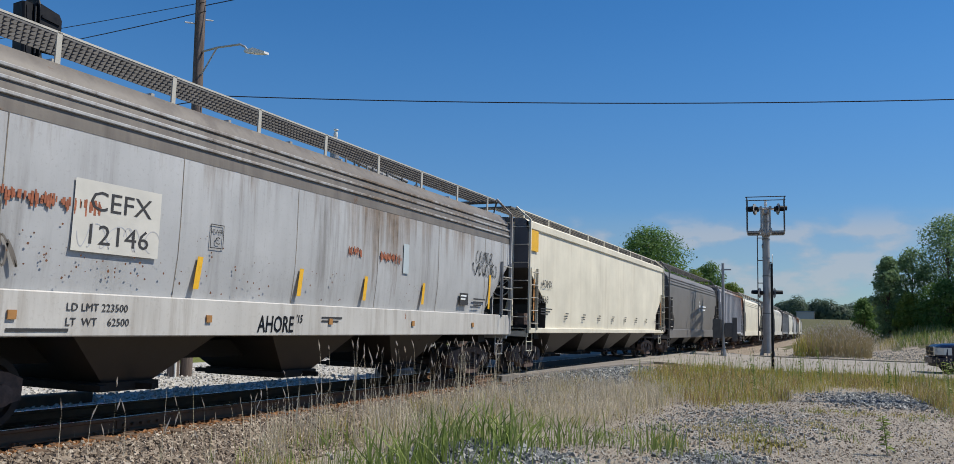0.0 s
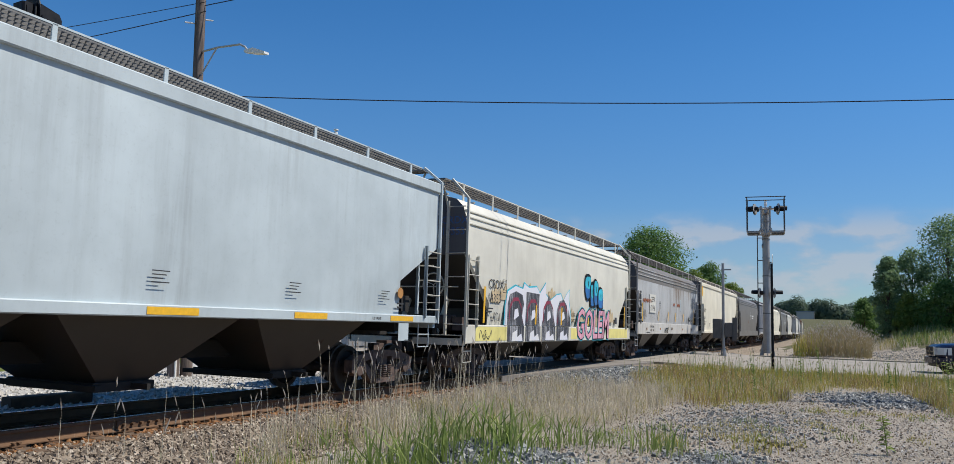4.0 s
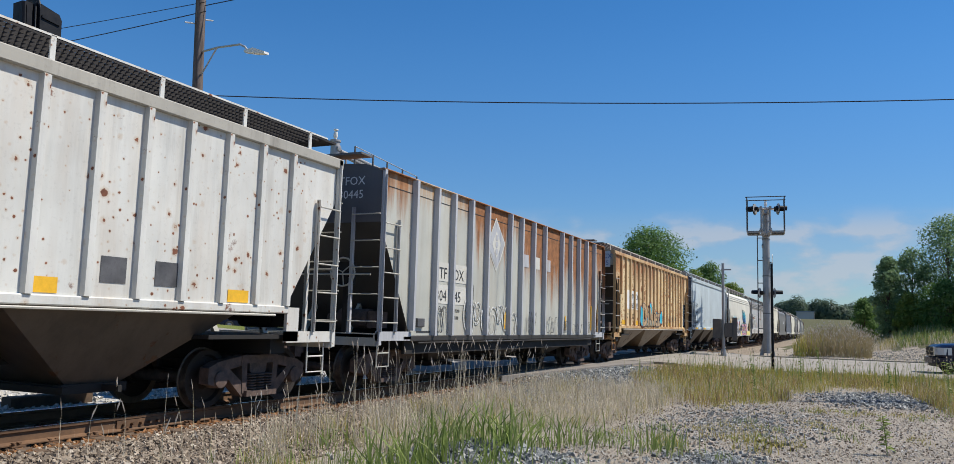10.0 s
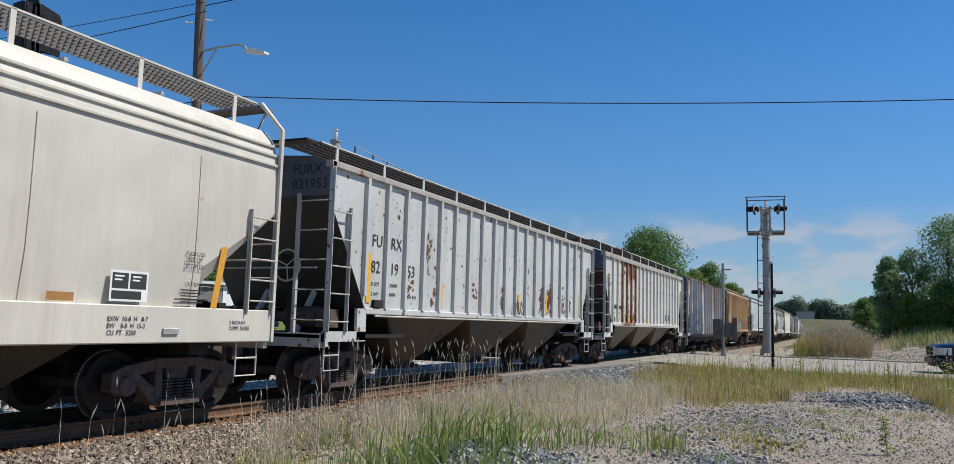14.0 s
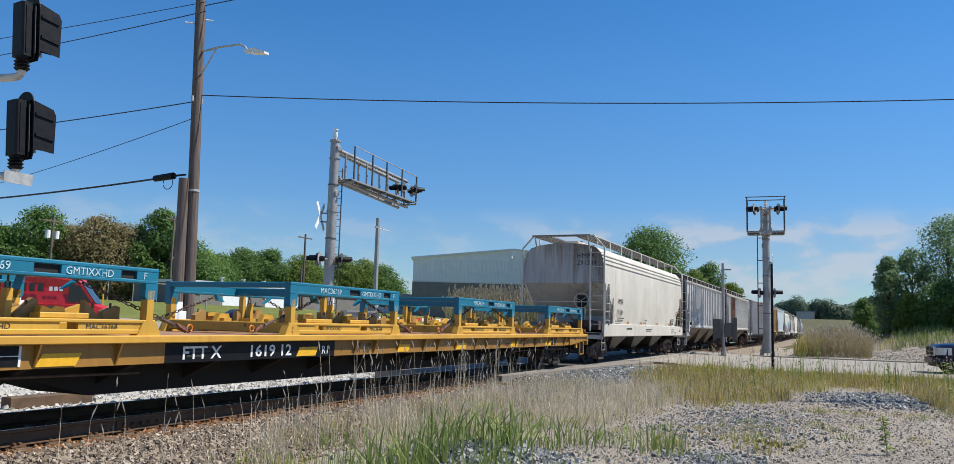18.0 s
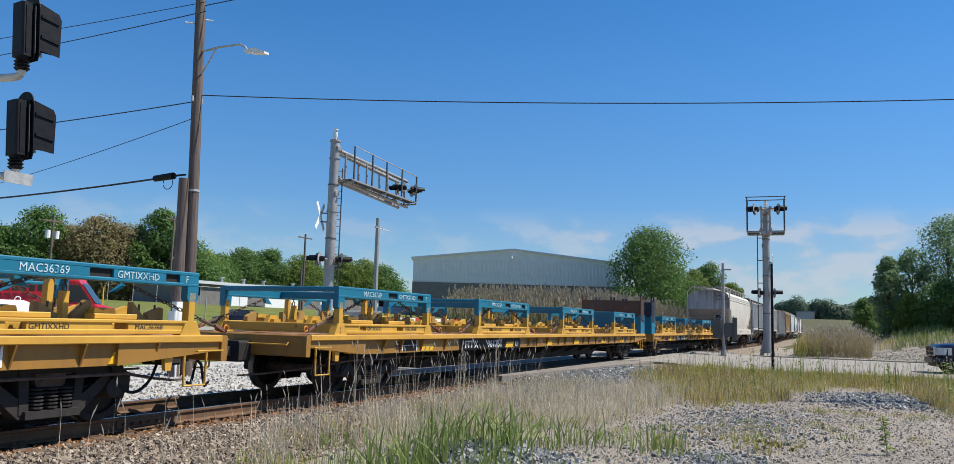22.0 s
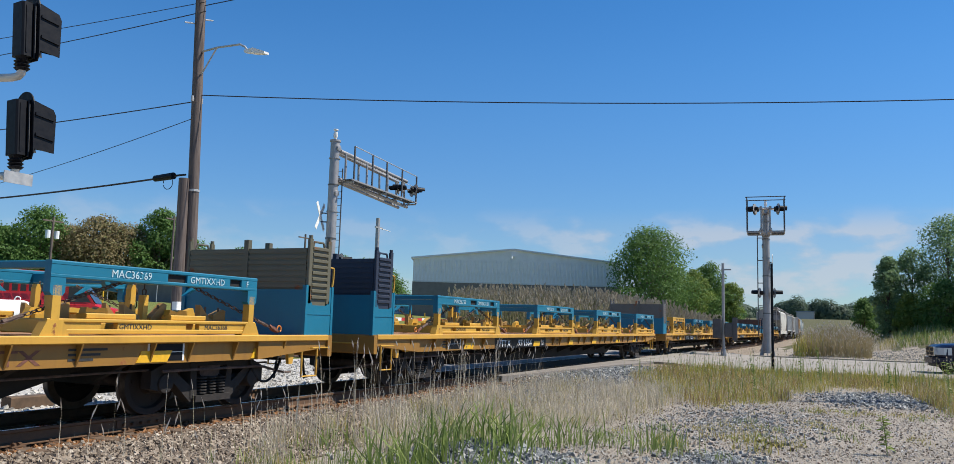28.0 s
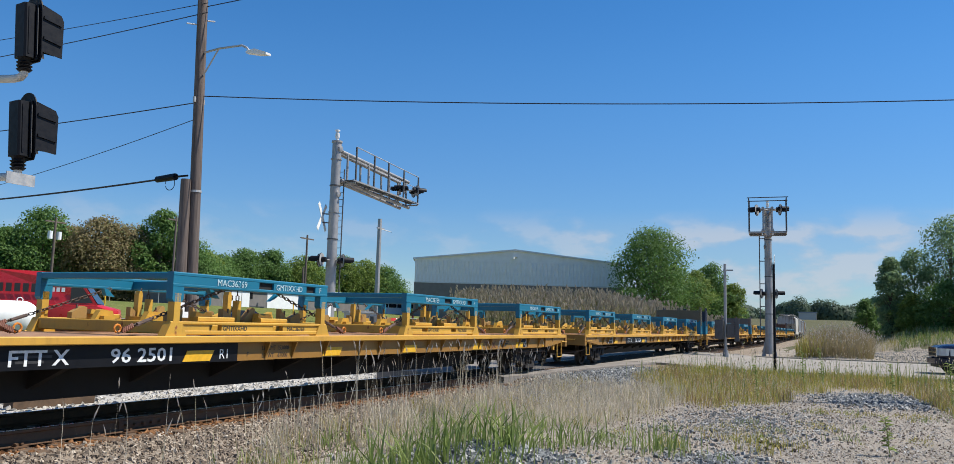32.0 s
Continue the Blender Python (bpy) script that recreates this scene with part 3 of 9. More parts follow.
while s < 120:
    if not 20.3 < s < 53:
        near = -1 < s < 20
        t = piece("tie", tie_me[i % 3], railway, track_pose(s + rng.uniform(-0.04, 0.04)) @ pose(0, rng.uniform(-0.06, 0.06), rng.uniform(-0.01, 0.004), 0, 0, rng.uniform(-1.5, 1.5)))
        if near:
            for o in (-0.755, 0.755):
                piece("tie_plate", plate_me, t, pose(0, o, 0))
                if o < 0:
                    piece("spike", spike_me, t, pose(0.04, o - 0.1, 0, 0, 0, rng.uniform(-15, 15)))
                    piece("spike", spike_me, t, pose(-0.05, o - 0.13, 0.004, rng.uniform(-9, 9), 0, rng.uniform(-15, 15)))
    s += 0.53 if s < 60 else 0.8
    i += 1
for x in (7.85, 18.6):
    jb = part("joint_bar", Geo().prism([(-0.83 + 0.065, -0.17), (-0.755 - 0.03, -0.15), (-0.755 - 0.03, -0.05), (-0.83 + 0.05, -0.04)], x, x + 0.92, "x"), RAILM, railway, "bolted joint bar")
    for k in range(6):
        part("bolt", Geo().cyl((x + 0.1 + k * 0.145, -0.785 - 0.05 + 0.0, -0.1), (x + 0.1 + k * 0.145, -0.78, -0.1), 0.022, None, 6), RAILM, jb)
    jb.matrix_basis = pose(0, D, 0)

# the road that crosses, its level crossing and kerbs
CONCRETE = plain("worn_concrete", (0.245, 0.22, 0.185), 0.85, 0.0, 0.25, 1.3, 0.3)
# crossing paving between the rails, darkened to hold the train's shade
SHADEPAVE = plain("shaded_paving", (0.075, 0.066, 0.058), 0.9, 0.0, 0.35, 2.5, 0.4)
ASPHALT = plain("dusty_asphalt", (0.185, 0.165, 0.145), 0.9, 0.0, 0.25, 2.0, 0.4)


def road_z(y):
    return -0.03 - 0.17 * ramp01(abs(y - D), 2.6, 5.2) + lawn_rise(y - D)


def road_sheet():
    ys = [-260, -150, -90, -60] + [-60 + 2.5 * k for k in range(1, 26)] + [3 + 0.5 * k for k in range(1, 11)] + [8.5, 8.72, D - 0.72]
    ys2 = [D + 0.72 + 0.0, D + 1.0] + [D + 1.0 + 0.6 * k for k in range(1, 9)] + [18 + 2.5 * k for k in range(18)] + [70, 110, 200]
    g = Geo()
    for seq in (ys, ys2):
        vs = [(x - 0.8 * max(0, y - 19), y, road_z(y) + (0.03 if 36 < x < 51 else 0) * (1 if abs(y - D) > 5 else 0)) for y in seq for x in (34.0, 38.0, 43.0, 48.0, 52.6)]
        g.add(vs, [(j * 5 + i, j * 5 + i + 1, (j + 1) * 5 + i + 1, (j + 1) * 5 + i) for j in range(len(seq) - 1) for i in range(4)])
        for x in (34.0, 52.6):
            n = len(seq)
            edge = [(x - 0.8 * max(0, y - 19), y, road_z(y)) for y in seq]
            g.add(edge + [(a, b, c - 0.45) for a, b, c in edge], [(j, j + 1, n + j + 1, n + j) for j in range(n - 1)])
    return g


tagged(part("road", road_sheet(), CONCRETE), "pale worn concrete road across the track", "road", kind="structure")
g = Geo()
edge = [(20.4, 8.55), (23, 8.35), (26, 8.15), (30, 7.85), (34.0, 7.3)]
for (x0, y0), (x1, y1) in zip(edge, edge[1:]):
    a = [(x0, y0, -0.36), (x1, y1, -0.36), (x1, y1, road_z(y1) - 0.012), (x0, y0, road_z(y0) - 0.012), (x1, D - 0.88, -0.02), (x0, D - 0.88, -0.02)]
    g.add(a, [(0, 1, 2, 3), (3, 2, 4, 5)])
g.box(20.4, 34, D + 0.84, D + 3.0, -0.3, -0.03)
tagged(part("crossing_apron", g, ASPHALT), "dusty asphalt apron level with the rails", "pavement", kind="structure")
tagged(part("crossing_strip", Geo().box(20.4, 52.6, D - 0.66, D + 0.66, -0.3, -0.015), SHADEPAVE), "paving between the rails, coloured dark for the train's shade", "pavement", kind="structure")
tagged(part("crossing_infill", Geo().box(34, 52.6, D - 1.6, D - 0.84, -0.3, -0.016).box(34, 52.6, D + 0.84, D + 1.6, -0.3, -0.016), CONCRETE), "worn concrete panels between the rails", "pavement", kind="structure")
for x, w, nm in ((52.6, 0.16, "far"), ):
    tagged(part("kerb", Geo().cbox(x, x + w, -120, 5.2, -0.4, -0.13, 0.02, "y"), CONCRETE), "low concrete kerb beside the road", "kerb", kind="structure")
tagged(part("kerb", Geo().cbox(33.84, 33.997, -120, 5.6, -0.45, -0.15, 0.02, "y"), CONCRETE), "low concrete kerb beside the road", "kerb", kind="structure")
tagged(part("crossing_plank", Geo().cbox(9.0, 10.6, D + 3.0, D + 3.25, -0.27, -0.06, 0.02), TIE), "grey weathered timber on the ballast", "timber", kind="")


# ---- loose stone ----
def stones(name, n, where, size, mat_, seed, label):
    """Crushed stone: blocks with broken corners."""
    rng = np.random.default_rng(seed)
    base = np.array([(x, y, z) for x in (-1, 1) for y in (-1, 1) for z in (-1, 1)], float)
    quad = np.array([(0, 1, 3, 2), (4, 6, 7, 5), (0, 4, 5, 1), (2, 3, 7, 6), (0, 2, 6, 4), (1, 5, 7, 3)])
    at = np.array([where(rng) for _ in range(n)])
    z = np.array([ground_z(x, y) for x, y in at])
    r = size * np.minimum(2.2, np.exp(rng.normal(0, 0.4, n)))
    k = base[None] * rng.uniform(0.25, 1.0, (n, 8, 3)) * (r[:, None, None] * np.array([1.1, 0.85, 0.7]))
    spin = rng.normal(0, 1, (n, 4))
    spin /= np.linalg.norm(spin, axis=1)[:, None]
    qw, qv = spin[:, None, :1], np.repeat(spin[:, None, 1:], 8, 1)
    t = 2 * np.cross(qv, k)
    k = k + qw * t + np.cross(qv, t)
    k += np.concatenate([at, (z + r * 0.25)[:, None]], 1)[:, None, :]
    fs = (quad[None] + 8 * np.arange(n)[:, None, None]).reshape(-1, 4)
    me = bpy.data.meshes.new(name)
    me.from_pydata(k.reshape(-1, 3).tolist(), [], fs.tolist())
    me.materials.append(mat_)
    return tagged(new(name, me), label, "stones", kind="stuff")


def stone_mat(name, a, b, c):
    n = Nodes(name)
    r = n.island()
    col = n.mix(n.step(r, 0.0, 0.6), a, b)
    col = n.mix(n.step(r, 0.75, 1.0), col, c)
    col = n.mix(n.step(n.noise(25, 3), 0.45, 0.7, 0, 0.5), col, tuple(k * 0.5 for k in a))
    return n.done(col, 0.9, spec=0.25)


STONE = stone_mat("tan_ballast_stone", (0.11, 0.085, 0.065), (0.31, 0.25, 0.19), (0.48, 0.42, 0.34))
BLUESTONE = stone_mat("blue_grey_stone", (0.1, 0.107, 0.108), (0.27, 0.28, 0.275), (0.48, 0.47, 0.43))
PALESTONE = stone_mat("pale_ballast_stone", (0.3, 0.285, 0.26), (0.5, 0.475, 0.43), (0.62, 0.6, 0.56))
RUSTSTONE = stone_mat("rust_stained_stone", (0.15, 0.07, 0.03), (0.27, 0.13, 0.055), (0.32, 0.19, 0.11))
# stones between the rails, with the under-train shade in their colour
SHADESTONE = stone_mat("shaded_stone", (0.014, 0.012, 0.01), (0.034, 0.029, 0.024), (0.06, 0.05, 0.042))
CLOD = stone_mat("dark_earth", (0.03, 0.025, 0.02), (0.06, 0.05, 0.04), (0.05, 0.04, 0.03))
stones("ballast_stones", 36000, lambda r: (2 + 20 * r.random() ** 1.3, D - 1.05 - 2.6 * r.random() ** 1.1), 0.0205, STONE, 1, "tan crushed ballast along the near rail")
stones("rust_stained_ballast", 5000, lambda r: (2 + 18.5 * r.random(), D - 0.86 - abs(r.normal(0, 0.22))), 0.022, RUSTSTONE, 2, "rust-stained ballast against the rail")
stones("bed_ballast", 3500, lambda r: (0 + 20.5 * r.random(), D + r.uniform(-0.65, 0.65)), 0.025, SHADESTONE, 3, "crushed ballast between the rails")
stones("far_ballast", 14000, lambda r: (1 + 32 * r.random() ** 1.1, D + 0.9 + 9.5 * r.random() ** 1.3), 0.03, PALESTONE, 4, "pale crushed ballast beyond the track")
stones("blue_stone_heap", 3200, lambda r: (9.2 + r.normal(0, 0.55), 4.05 + r.normal(0, 0.6)), 0.026, BLUESTONE, 5, "small heap of blue-grey crushed stone")
stones("blue_stone_patch", 2600, lambda r: (23.6 + r.normal(0, 1.1), -0.8 + r.normal(0, 0.7)), 0.03, BLUESTONE, 6, "patch of blue-grey crushed stone")
stones("roadside_stone", 9000, lambda r: (17 + 14 * r.random() ** 1.2, 7.0 + r.normal(0, 0.75)), 0.028, BLUESTONE, 7, "blue-grey stone spread beside the crossing")
stones("lot_stone", 17000, lambda r: (7 + 18 * r.random() ** 1.2, 4.2 - 7.5 * r.random()), 0.0125, STONE, 8, "loose stones scattered over the dirt lot")
stones("lot_blue_stone", 1900, lambda r: (15.6 + r.normal(0, 1.7), 1.7 + r.normal(0, 0.8)), 0.019, BLUESTONE, 9, "blue-grey stones scattered over the lot")
stones("lot_edge_stone", 900, lambda r: (11.3 + r.normal(0, 0.5), 1.65 + r.normal(0, 0.33)), 0.02, BLUESTONE, 12, "small spill of blue-grey stone on the lot")
stones("dark_clods", 14, lambda r: (12.9 + r.normal(0, 0.25), 1.0 + r.normal(0, 0.15)), 0.035, CLOD, 13, "a few dark earth clods on the lot")
stones("lot_grit", 14000, lambda r: (9 + 17 * r.random() ** 1.2, 3.6 - 7.0 * r.random()), 0.0105, PALESTONE, 14, "pale grit scattered over the dirt lot")
stones("verge_stone", 9000, lambda r: (53 + 28 * r.random(), 3.5 - 14 * r.random()), 0.022, BLUESTONE, 10, "grey stones on the bare ground beyond the road")


# ---- grasses ----
def blade_mat(name, cols):
    n = Nodes(name)
    r = n.island()
    c = n.mix(n.step(r, 0.0, 0.5), cols[0], cols[1])
    c = n.mix(n.step(r, 0.6, 1.0), c, cols[2])
    n.done(c, 0.75, spec=0.25)
    return n.thin(0.35)


GREENBLADE = blade_mat("green_blades", ((0.12, 0.18, 0.04), (0.22, 0.285, 0.08), (0.36, 0.38, 0.17)))
DRYBLADE = blade_mat("dry_stalks", ((0.36, 0.3, 0.22), (0.72, 0.64, 0.5), (0.32, 0.3, 0.17)))
PLUME = blade_mat("seed_plumes", ((0.52, 0.46, 0.39), (0.7, 0.65, 0.58), (0.45, 0.38, 0.31)))
YGREEN = blade_mat("yellow_green_blades", ((0.24, 0.24, 0.045), (0.4, 0.36, 0.085), (0.5, 0.37, 0.15)))
RUSSET = blade_mat("russet_grass", ((0.2, 0.13, 0.06), (0.34, 0.24, 0.12), (0.3, 0.25, 0.1)))
REEDLEAF = blade_mat("reed_leaves", ((0.17, 0.18, 0.075), (0.27, 0.255, 0.13), (0.36, 0.32, 0.2)))
BRUSHSTEM = blade_mat("brush_stems", ((0.23, 0.185, 0.11), (0.38, 0.31, 0.19), (0.27, 0.25, 0.1)))
REEDPLUME = blade_mat("grey_brown_plumes", ((0.32, 0.27, 0.2), (0.47, 0.42, 0.33), (0.34, 0.31, 0.21)))


def blades(name, n, where, h, w, lean, mat_, seed, label, plume=None, plume_h=0.14, plume_w=0.02, share=1.0, z_of=ground_z):
    """Arching blades in three joints, each with a plume at its tip where plume is given."""
    rng = np.random.default_rng(seed)
    at = np.array([where(rng) for _ in range(n)])
    z = np.array([z_of(x, y) for x, y in at])
    hh = rng.uniform(h[0], h[1], n)
    a, b = rng.uniform(0, 6.28, n), rng.uniform(0, 6.28, n)
    ln = hh * lean * rng.uniform(0.1, 1.0, n) ** 1.4
    go = np.stack([np.cos(b) * ln, np.sin(b) * ln], 1)
    side = np.stack([np.cos(a), np.sin(a)], 1) * w * 0.5 * rng.uniform(0.7, 1.3, n)[:, None]
    rows = []
    for f, wide in ((0.0, 0.8), (0.4, 1.0), (0.75, 0.7), (1.0, 0.0)):
        zz = (z - 0.02 + hh * (f - 0.45 * min(1.0, lean) * (ln / np.maximum(hh * max(lean, 0.01), 1e-6)) * f ** 2.5))[:, None]
        c = at + go * f ** 2
        rows += [np.concatenate([c - side * wide, zz], 1), np.concatenate([c + side * wide, zz], 1)] if wide else [np.concatenate([c, zz], 1)]
    vs = np.stack(rows, 1)
    k = 7 * np.arange(n)[:, None]
    fs = np.concatenate([k + (0, 1, 3, 2), k + (2, 3, 5, 4)]).tolist() + (k + (4, 5, 6)).tolist()
    pv, pf = [], []
    if plume:
        for i in np.nonzero(rng.random(n) < share)[0]:
            tx, ty, tz = vs[i, 6]
            ph, pw = plume_h * rng.uniform(0.6, 1.3), plume_w * rng.uniform(0.6, 1.3)
            sx, sy = math.cos(b[i]) * ph * 0.35, math.sin(b[i]) * ph * 0.35
            for q in (0, 1.05, 2.1):
                cx, cy = math.cos(a[i] + q) * pw, math.sin(a[i] + q) * pw
                j = len(pv)
                pv += [(tx, ty, tz - ph * 0.3), (tx + sx * 0.3 + cx, ty + sy * 0.3 + cy, tz + ph * 0.1), (tx + sx, ty + sy, tz + ph * 0.7), (tx + sx * 0.5 - cx, ty + sy * 0.5 - cy, tz + ph * 0.25)]
                pf += [(j, j + 1, j + 2, j + 3)]
    me = bpy.data.meshes.new(name)
    me.from_pydata(vs.reshape(-1, 3).tolist() + pv, [], fs + [tuple(q + 7 * n for q in f) for f in pf])
    me.materials.append(mat_)
    if pv:
        me.materials.append(plume)
        me.polygons.foreach_set("material_index", [0] * len(fs) + [1] * len(pf))
    return tagged(new(name, me), label, "grass", kind="stuff")


def clumpy(x0, x1, y0, y1, seed, spread=0.25, n=40):
    r = random.Random(seed)
    centres = [(r.uniform(x0, x1), r.uniform(y0, y1)) for _ in range(n)]
    return lambda g: tuple(np.array(centres[int(g.random() * n)]) + g.normal(0, spread, 2))


def dry_area(g):
    while True:
        x = 7.2 + 14.3 * g.random() ** 0.8
        lo, hi = (4.9 if x < 11 else 4.9 - 0.36 * (x - 11) if x < 15 else 3.5), 6.7 + min(0.7, 0.22 * (x - 7.2))
        y = lo + (hi - lo) * g.random() ** 0.85
        if noise.noise((x * 0.9, y * 1.4, 7)) + 0.5 * noise.noise((x * 2.6, y * 3.5, 8)) > -0.12 - 0.35 * ramp01(x, 9, 13) + 0.3 * (1 - ramp01(x, 7, 9.5)):
            return x, y


def tufts(area, n, spread, seed):
    g = np.random.default_rng(seed)
    centres = [area(g) for _ in range(n)]
    return lambda r: tuple(np.array(centres[int(r.random() * n)]) + r.normal(0, spread, 2))


def band_front(y):
    if y > 4.0:
        return 17.8 + (y - 4.0) * 3.4
    if y > 2.0:
        return 17.8 + (4.0 - y) * 0.8
    if y > 0.2:
        return 19.4 + 6.9 * ramp01(2.0 - y, 0, 1.8)
    return 26.3 - 8.0 * ramp01(-y, 1.2, 2.4)


def grass_band(g):
    while True:
        x, y = 16.5 + 17.0 * g.random(), -6.5 + 13.0 * g.random()
        edge = x - band_front(y) - 2.4 * noise.noise((x * 0.45, y * 0.9, 1)) - 1.0 * noise.noise((x * 1.7, y * 2.3, 4))
        if edge > 0 and y < 6.3 and noise.noise((x * 0.6, y * 0.6, 2)) + 0.6 * noise.noise((x * 2.0, y * 2.0, 6)) > -0.3 - 0.25 * ramp01(edge, 0, 6) and g.random() < 0.25 + 0.75 * ramp01(edge, 0, 2.5):
            return x, y


def russet_patch(g):
    while True:
        x, y = grass_band(g)
        if noise.noise((x * 0.35, y * 0.8, 21)) + 0.4 * noise.noise((x * 1.5, y * 2.2, 22)) > 0.0:
            return x, y


def lot_fringe(g):
    while True:
        x, y = 13 + 9 * g.random(), -3.4 + 7 * g.random()
        if noise.noise((x * 0.5, y * 1.1, 11)) + 0.5 * noise.noise((x * 2.2, y * 2.6, 12)) > 0.3:
            return x, y


blades("dry_grass", 2600, dry_area, (0.2, 0.6), 0.0065, 0.45, DRYBLADE, 21, "thin dry beige grass stalks beside the track", PLUME, 0.07, 0.007, 0.1)
blades("dry_tufts", 3400, tufts(dry_area, 130, 0.1, 50), (0.25, 0.66), 0.007, 0.55, DRYBLADE, 51, "tufts of dry straw-coloured grass", PLUME, 0.07, 0.007, 0.1)
blades("dry_undergrowth", 4200, tufts(dry_area, 220, 0.14, 52), (0.1, 0.32), 0.009, 1.1, DRYBLADE, 22, "matted dry grass on the verge")
blades("tuft_greens", 1500, tufts(dry_area, 60, 0.12, 53), (0.1, 0.42), 0.008, 0.8, YGREEN, 54, "yellow-green grass at the foot of the dry tufts")
blades("green_undergrowth", 750, clumpy(7.6, 14, 4.4, 6.6, 5, 0.2, 26), (0.12, 0.45), 0.012, 0.9, GREENBLADE, 23, "green grass tufts among dry stalks")
blades("tall_green_grass", 330, clumpy(7.4, 9.6, 3.2, 4.9, 6, 0.15, 15), (0.3, 0.78), 0.022, 0.8, GREENBLADE, 24, "tall bright green grass blades at the lot edge")
blades("front_green_grass", 230, clumpy(7.0, 8.6, 2.5, 5.4, 7, 0.1, 13), (0.2, 0.48), 0.016, 0.9, GREENBLADE, 25, "bright green grass clumps on the dirt lot")
blades("reed_stalks", 90, lambda g: (4.6 + 9 * g.random() ** 0.8, 5.4 + 2.1 * g.random()), (0.55, 1.05), 0.007, 0.22, DRYBLADE, 26, "tall pale reed stalks with feathery plumes", PLUME, 0.13, 0.0075, 0.6)
blades("crossing_reeds", 110, lambda g: (10.5 + 7 * g.random(), 6.2 + 1.3 * g.random()), (0.9, 1.4), 0.008, 0.2, DRYBLADE, 27, "pale reeds with plumes beside the rail", PLUME, 0.16, 0.0105, 0.75)
blades("russet_grass", 9000, russet_patch, (0.1, 0.5), 0.011, 0.7, RUSSET, 44, "russet patches of grass gone to seed on the verge")
blades("verge_grass", 19000, grass_band, (0.06, 0.42), 0.012, 0.9, YGREEN, 28, "yellow-green rough grass along the road")
blades("verge_weeds", 700, grass_band, (0.4, 0.8), 0.012, 0.25, GREENBLADE, 29, "taller green weeds in the verge", DRYBLADE, 0.08, 0.012, 0.7)
blades("verge_straw", 3500, grass_band, (0.2, 0.5), 0.008, 0.5, DRYBLADE, 40, "dry straw stems among the verge grass")
blades("lot_edge_grass", 260, lambda g: tuple(np.array(((11.2, 3.75), (11.5, 3.6), (11.3, 2.5), (11.6, 2.4), (10.4, 3.9))[int(g.random() * 5)]) + g.normal(0, 0.27, 2)), (0.2, 0.62), 0.016, 0.9, GREENBLADE, 41, "long bright green grass blades at the stone heap")
blades("roadside_grass", 5200, lambda g: (29.5 + 4.2 * g.random(), -7 + 12.3 * g.random()), (0.2, 0.62), 0.016, 0.45, YGREEN, 38, "taller rough grass against the road edge")
blades("roadside_stems", 420, lambda g: (28 + 5.6 * g.random(), -6.5 + 12 * g.random()), (0.6, 1.15), 0.014, 0.2, GREENBLADE, 39, "tall weed stems against the road edge", DRYBLADE, 0.1, 0.016, 0.8)
blades("lot_fringe_grass", 2600, lot_fringe, (0.03, 0.13), 0.008, 0.8, YGREEN, 43, "thin low weeds over the dirt lot")
blades("lot_tufts", 900, clumpy(10, 20, -3.5, 3.6, 8, 0.14, 22), (0.05, 0.2), 0.01, 1.0, GREENBLADE, 30, "small green tufts on the dirt lot")
blades("lot_weeds", 260, lambda g: tuple(np.array(((13.4, 1.75), (13.1, 0.85), (12.4, 1.15), (12.3, 2.5), (13.3, 1.35))[int(g.random() * 5)]) + g.normal(0, 0.17, 2)), (0.08, 0.28), 0.01, 0.9, YGREEN, 37, "small yellow-green weed tufts on the dirt lot")
blades("lot_straw", 500, clumpy(9, 18, -3, 3.8, 9, 0.35, 22), (0.08, 0.2), 0.006, 0.8, DRYBLADE, 31, "straw stems on the dirt lot")
def brush(g):
    a, q = 6.2832 * g.random(), math.sqrt(g.random())
    return 62.5 + 5.5 * q * math.cos(a), 0.3 + 2.35 * q * math.sin(a) + 0.4 * math.sin(a * 3)


def reeds(g):
    while True:
        x, y = 56 + 17 * g.random(), 13 + 24 * g.random()
        if y < 0.506 * x - 2.0 * g.random() ** 2 + 0.6 * noise.noise((x * 0.5, y * 0.5, 3)):
            return x, y


blades("dry_brush", 7500, brush, (0.4, 2.0), 0.022, 0.7, BRUSHSTEM, 32, "tall dry brush beyond the road", PLUME, 0.16, 0.022, 0.3)
blades("brush_greens", 320, lambda g: (57.5 + 5 * g.random(), 3.1 - 1.9 * g.random()), (0.5, 1.8), 0.04, 0.4, YGREEN, 33, "yellow-green weeds around the dry brush")
blades("meadow_grass", 9000, lambda g: (84 + 15 * g.random(), -3.2 - 15 * g.random() ** 0.9), (0.35, 1.1), 0.04, 0.5, YGREEN, 34, "rough meadow grass before the trees")
blades("slope_straw", 4500, lambda g: (81 + 16 * g.random(), -2.4 - 16 * g.random()), (0.3, 1.2), 0.035, 0.5, DRYBLADE, 41, "dry straw among the slope grass")
blades("slope_greens", 2500, lambda g: (82 + 10 * g.random(), -4.5 - 13 * g.random()), (0.5, 1.5), 0.06, 0.4, GREENBLADE, 42, "green weeds among the slope grass")
blades("reed_bank", 11000, reeds, (1.6, 3.9), 0.07, 0.4, REEDLEAF, 35, "bank of tall reeds with brown plumes", REEDPLUME, 0.4, 0.09, 0.6)
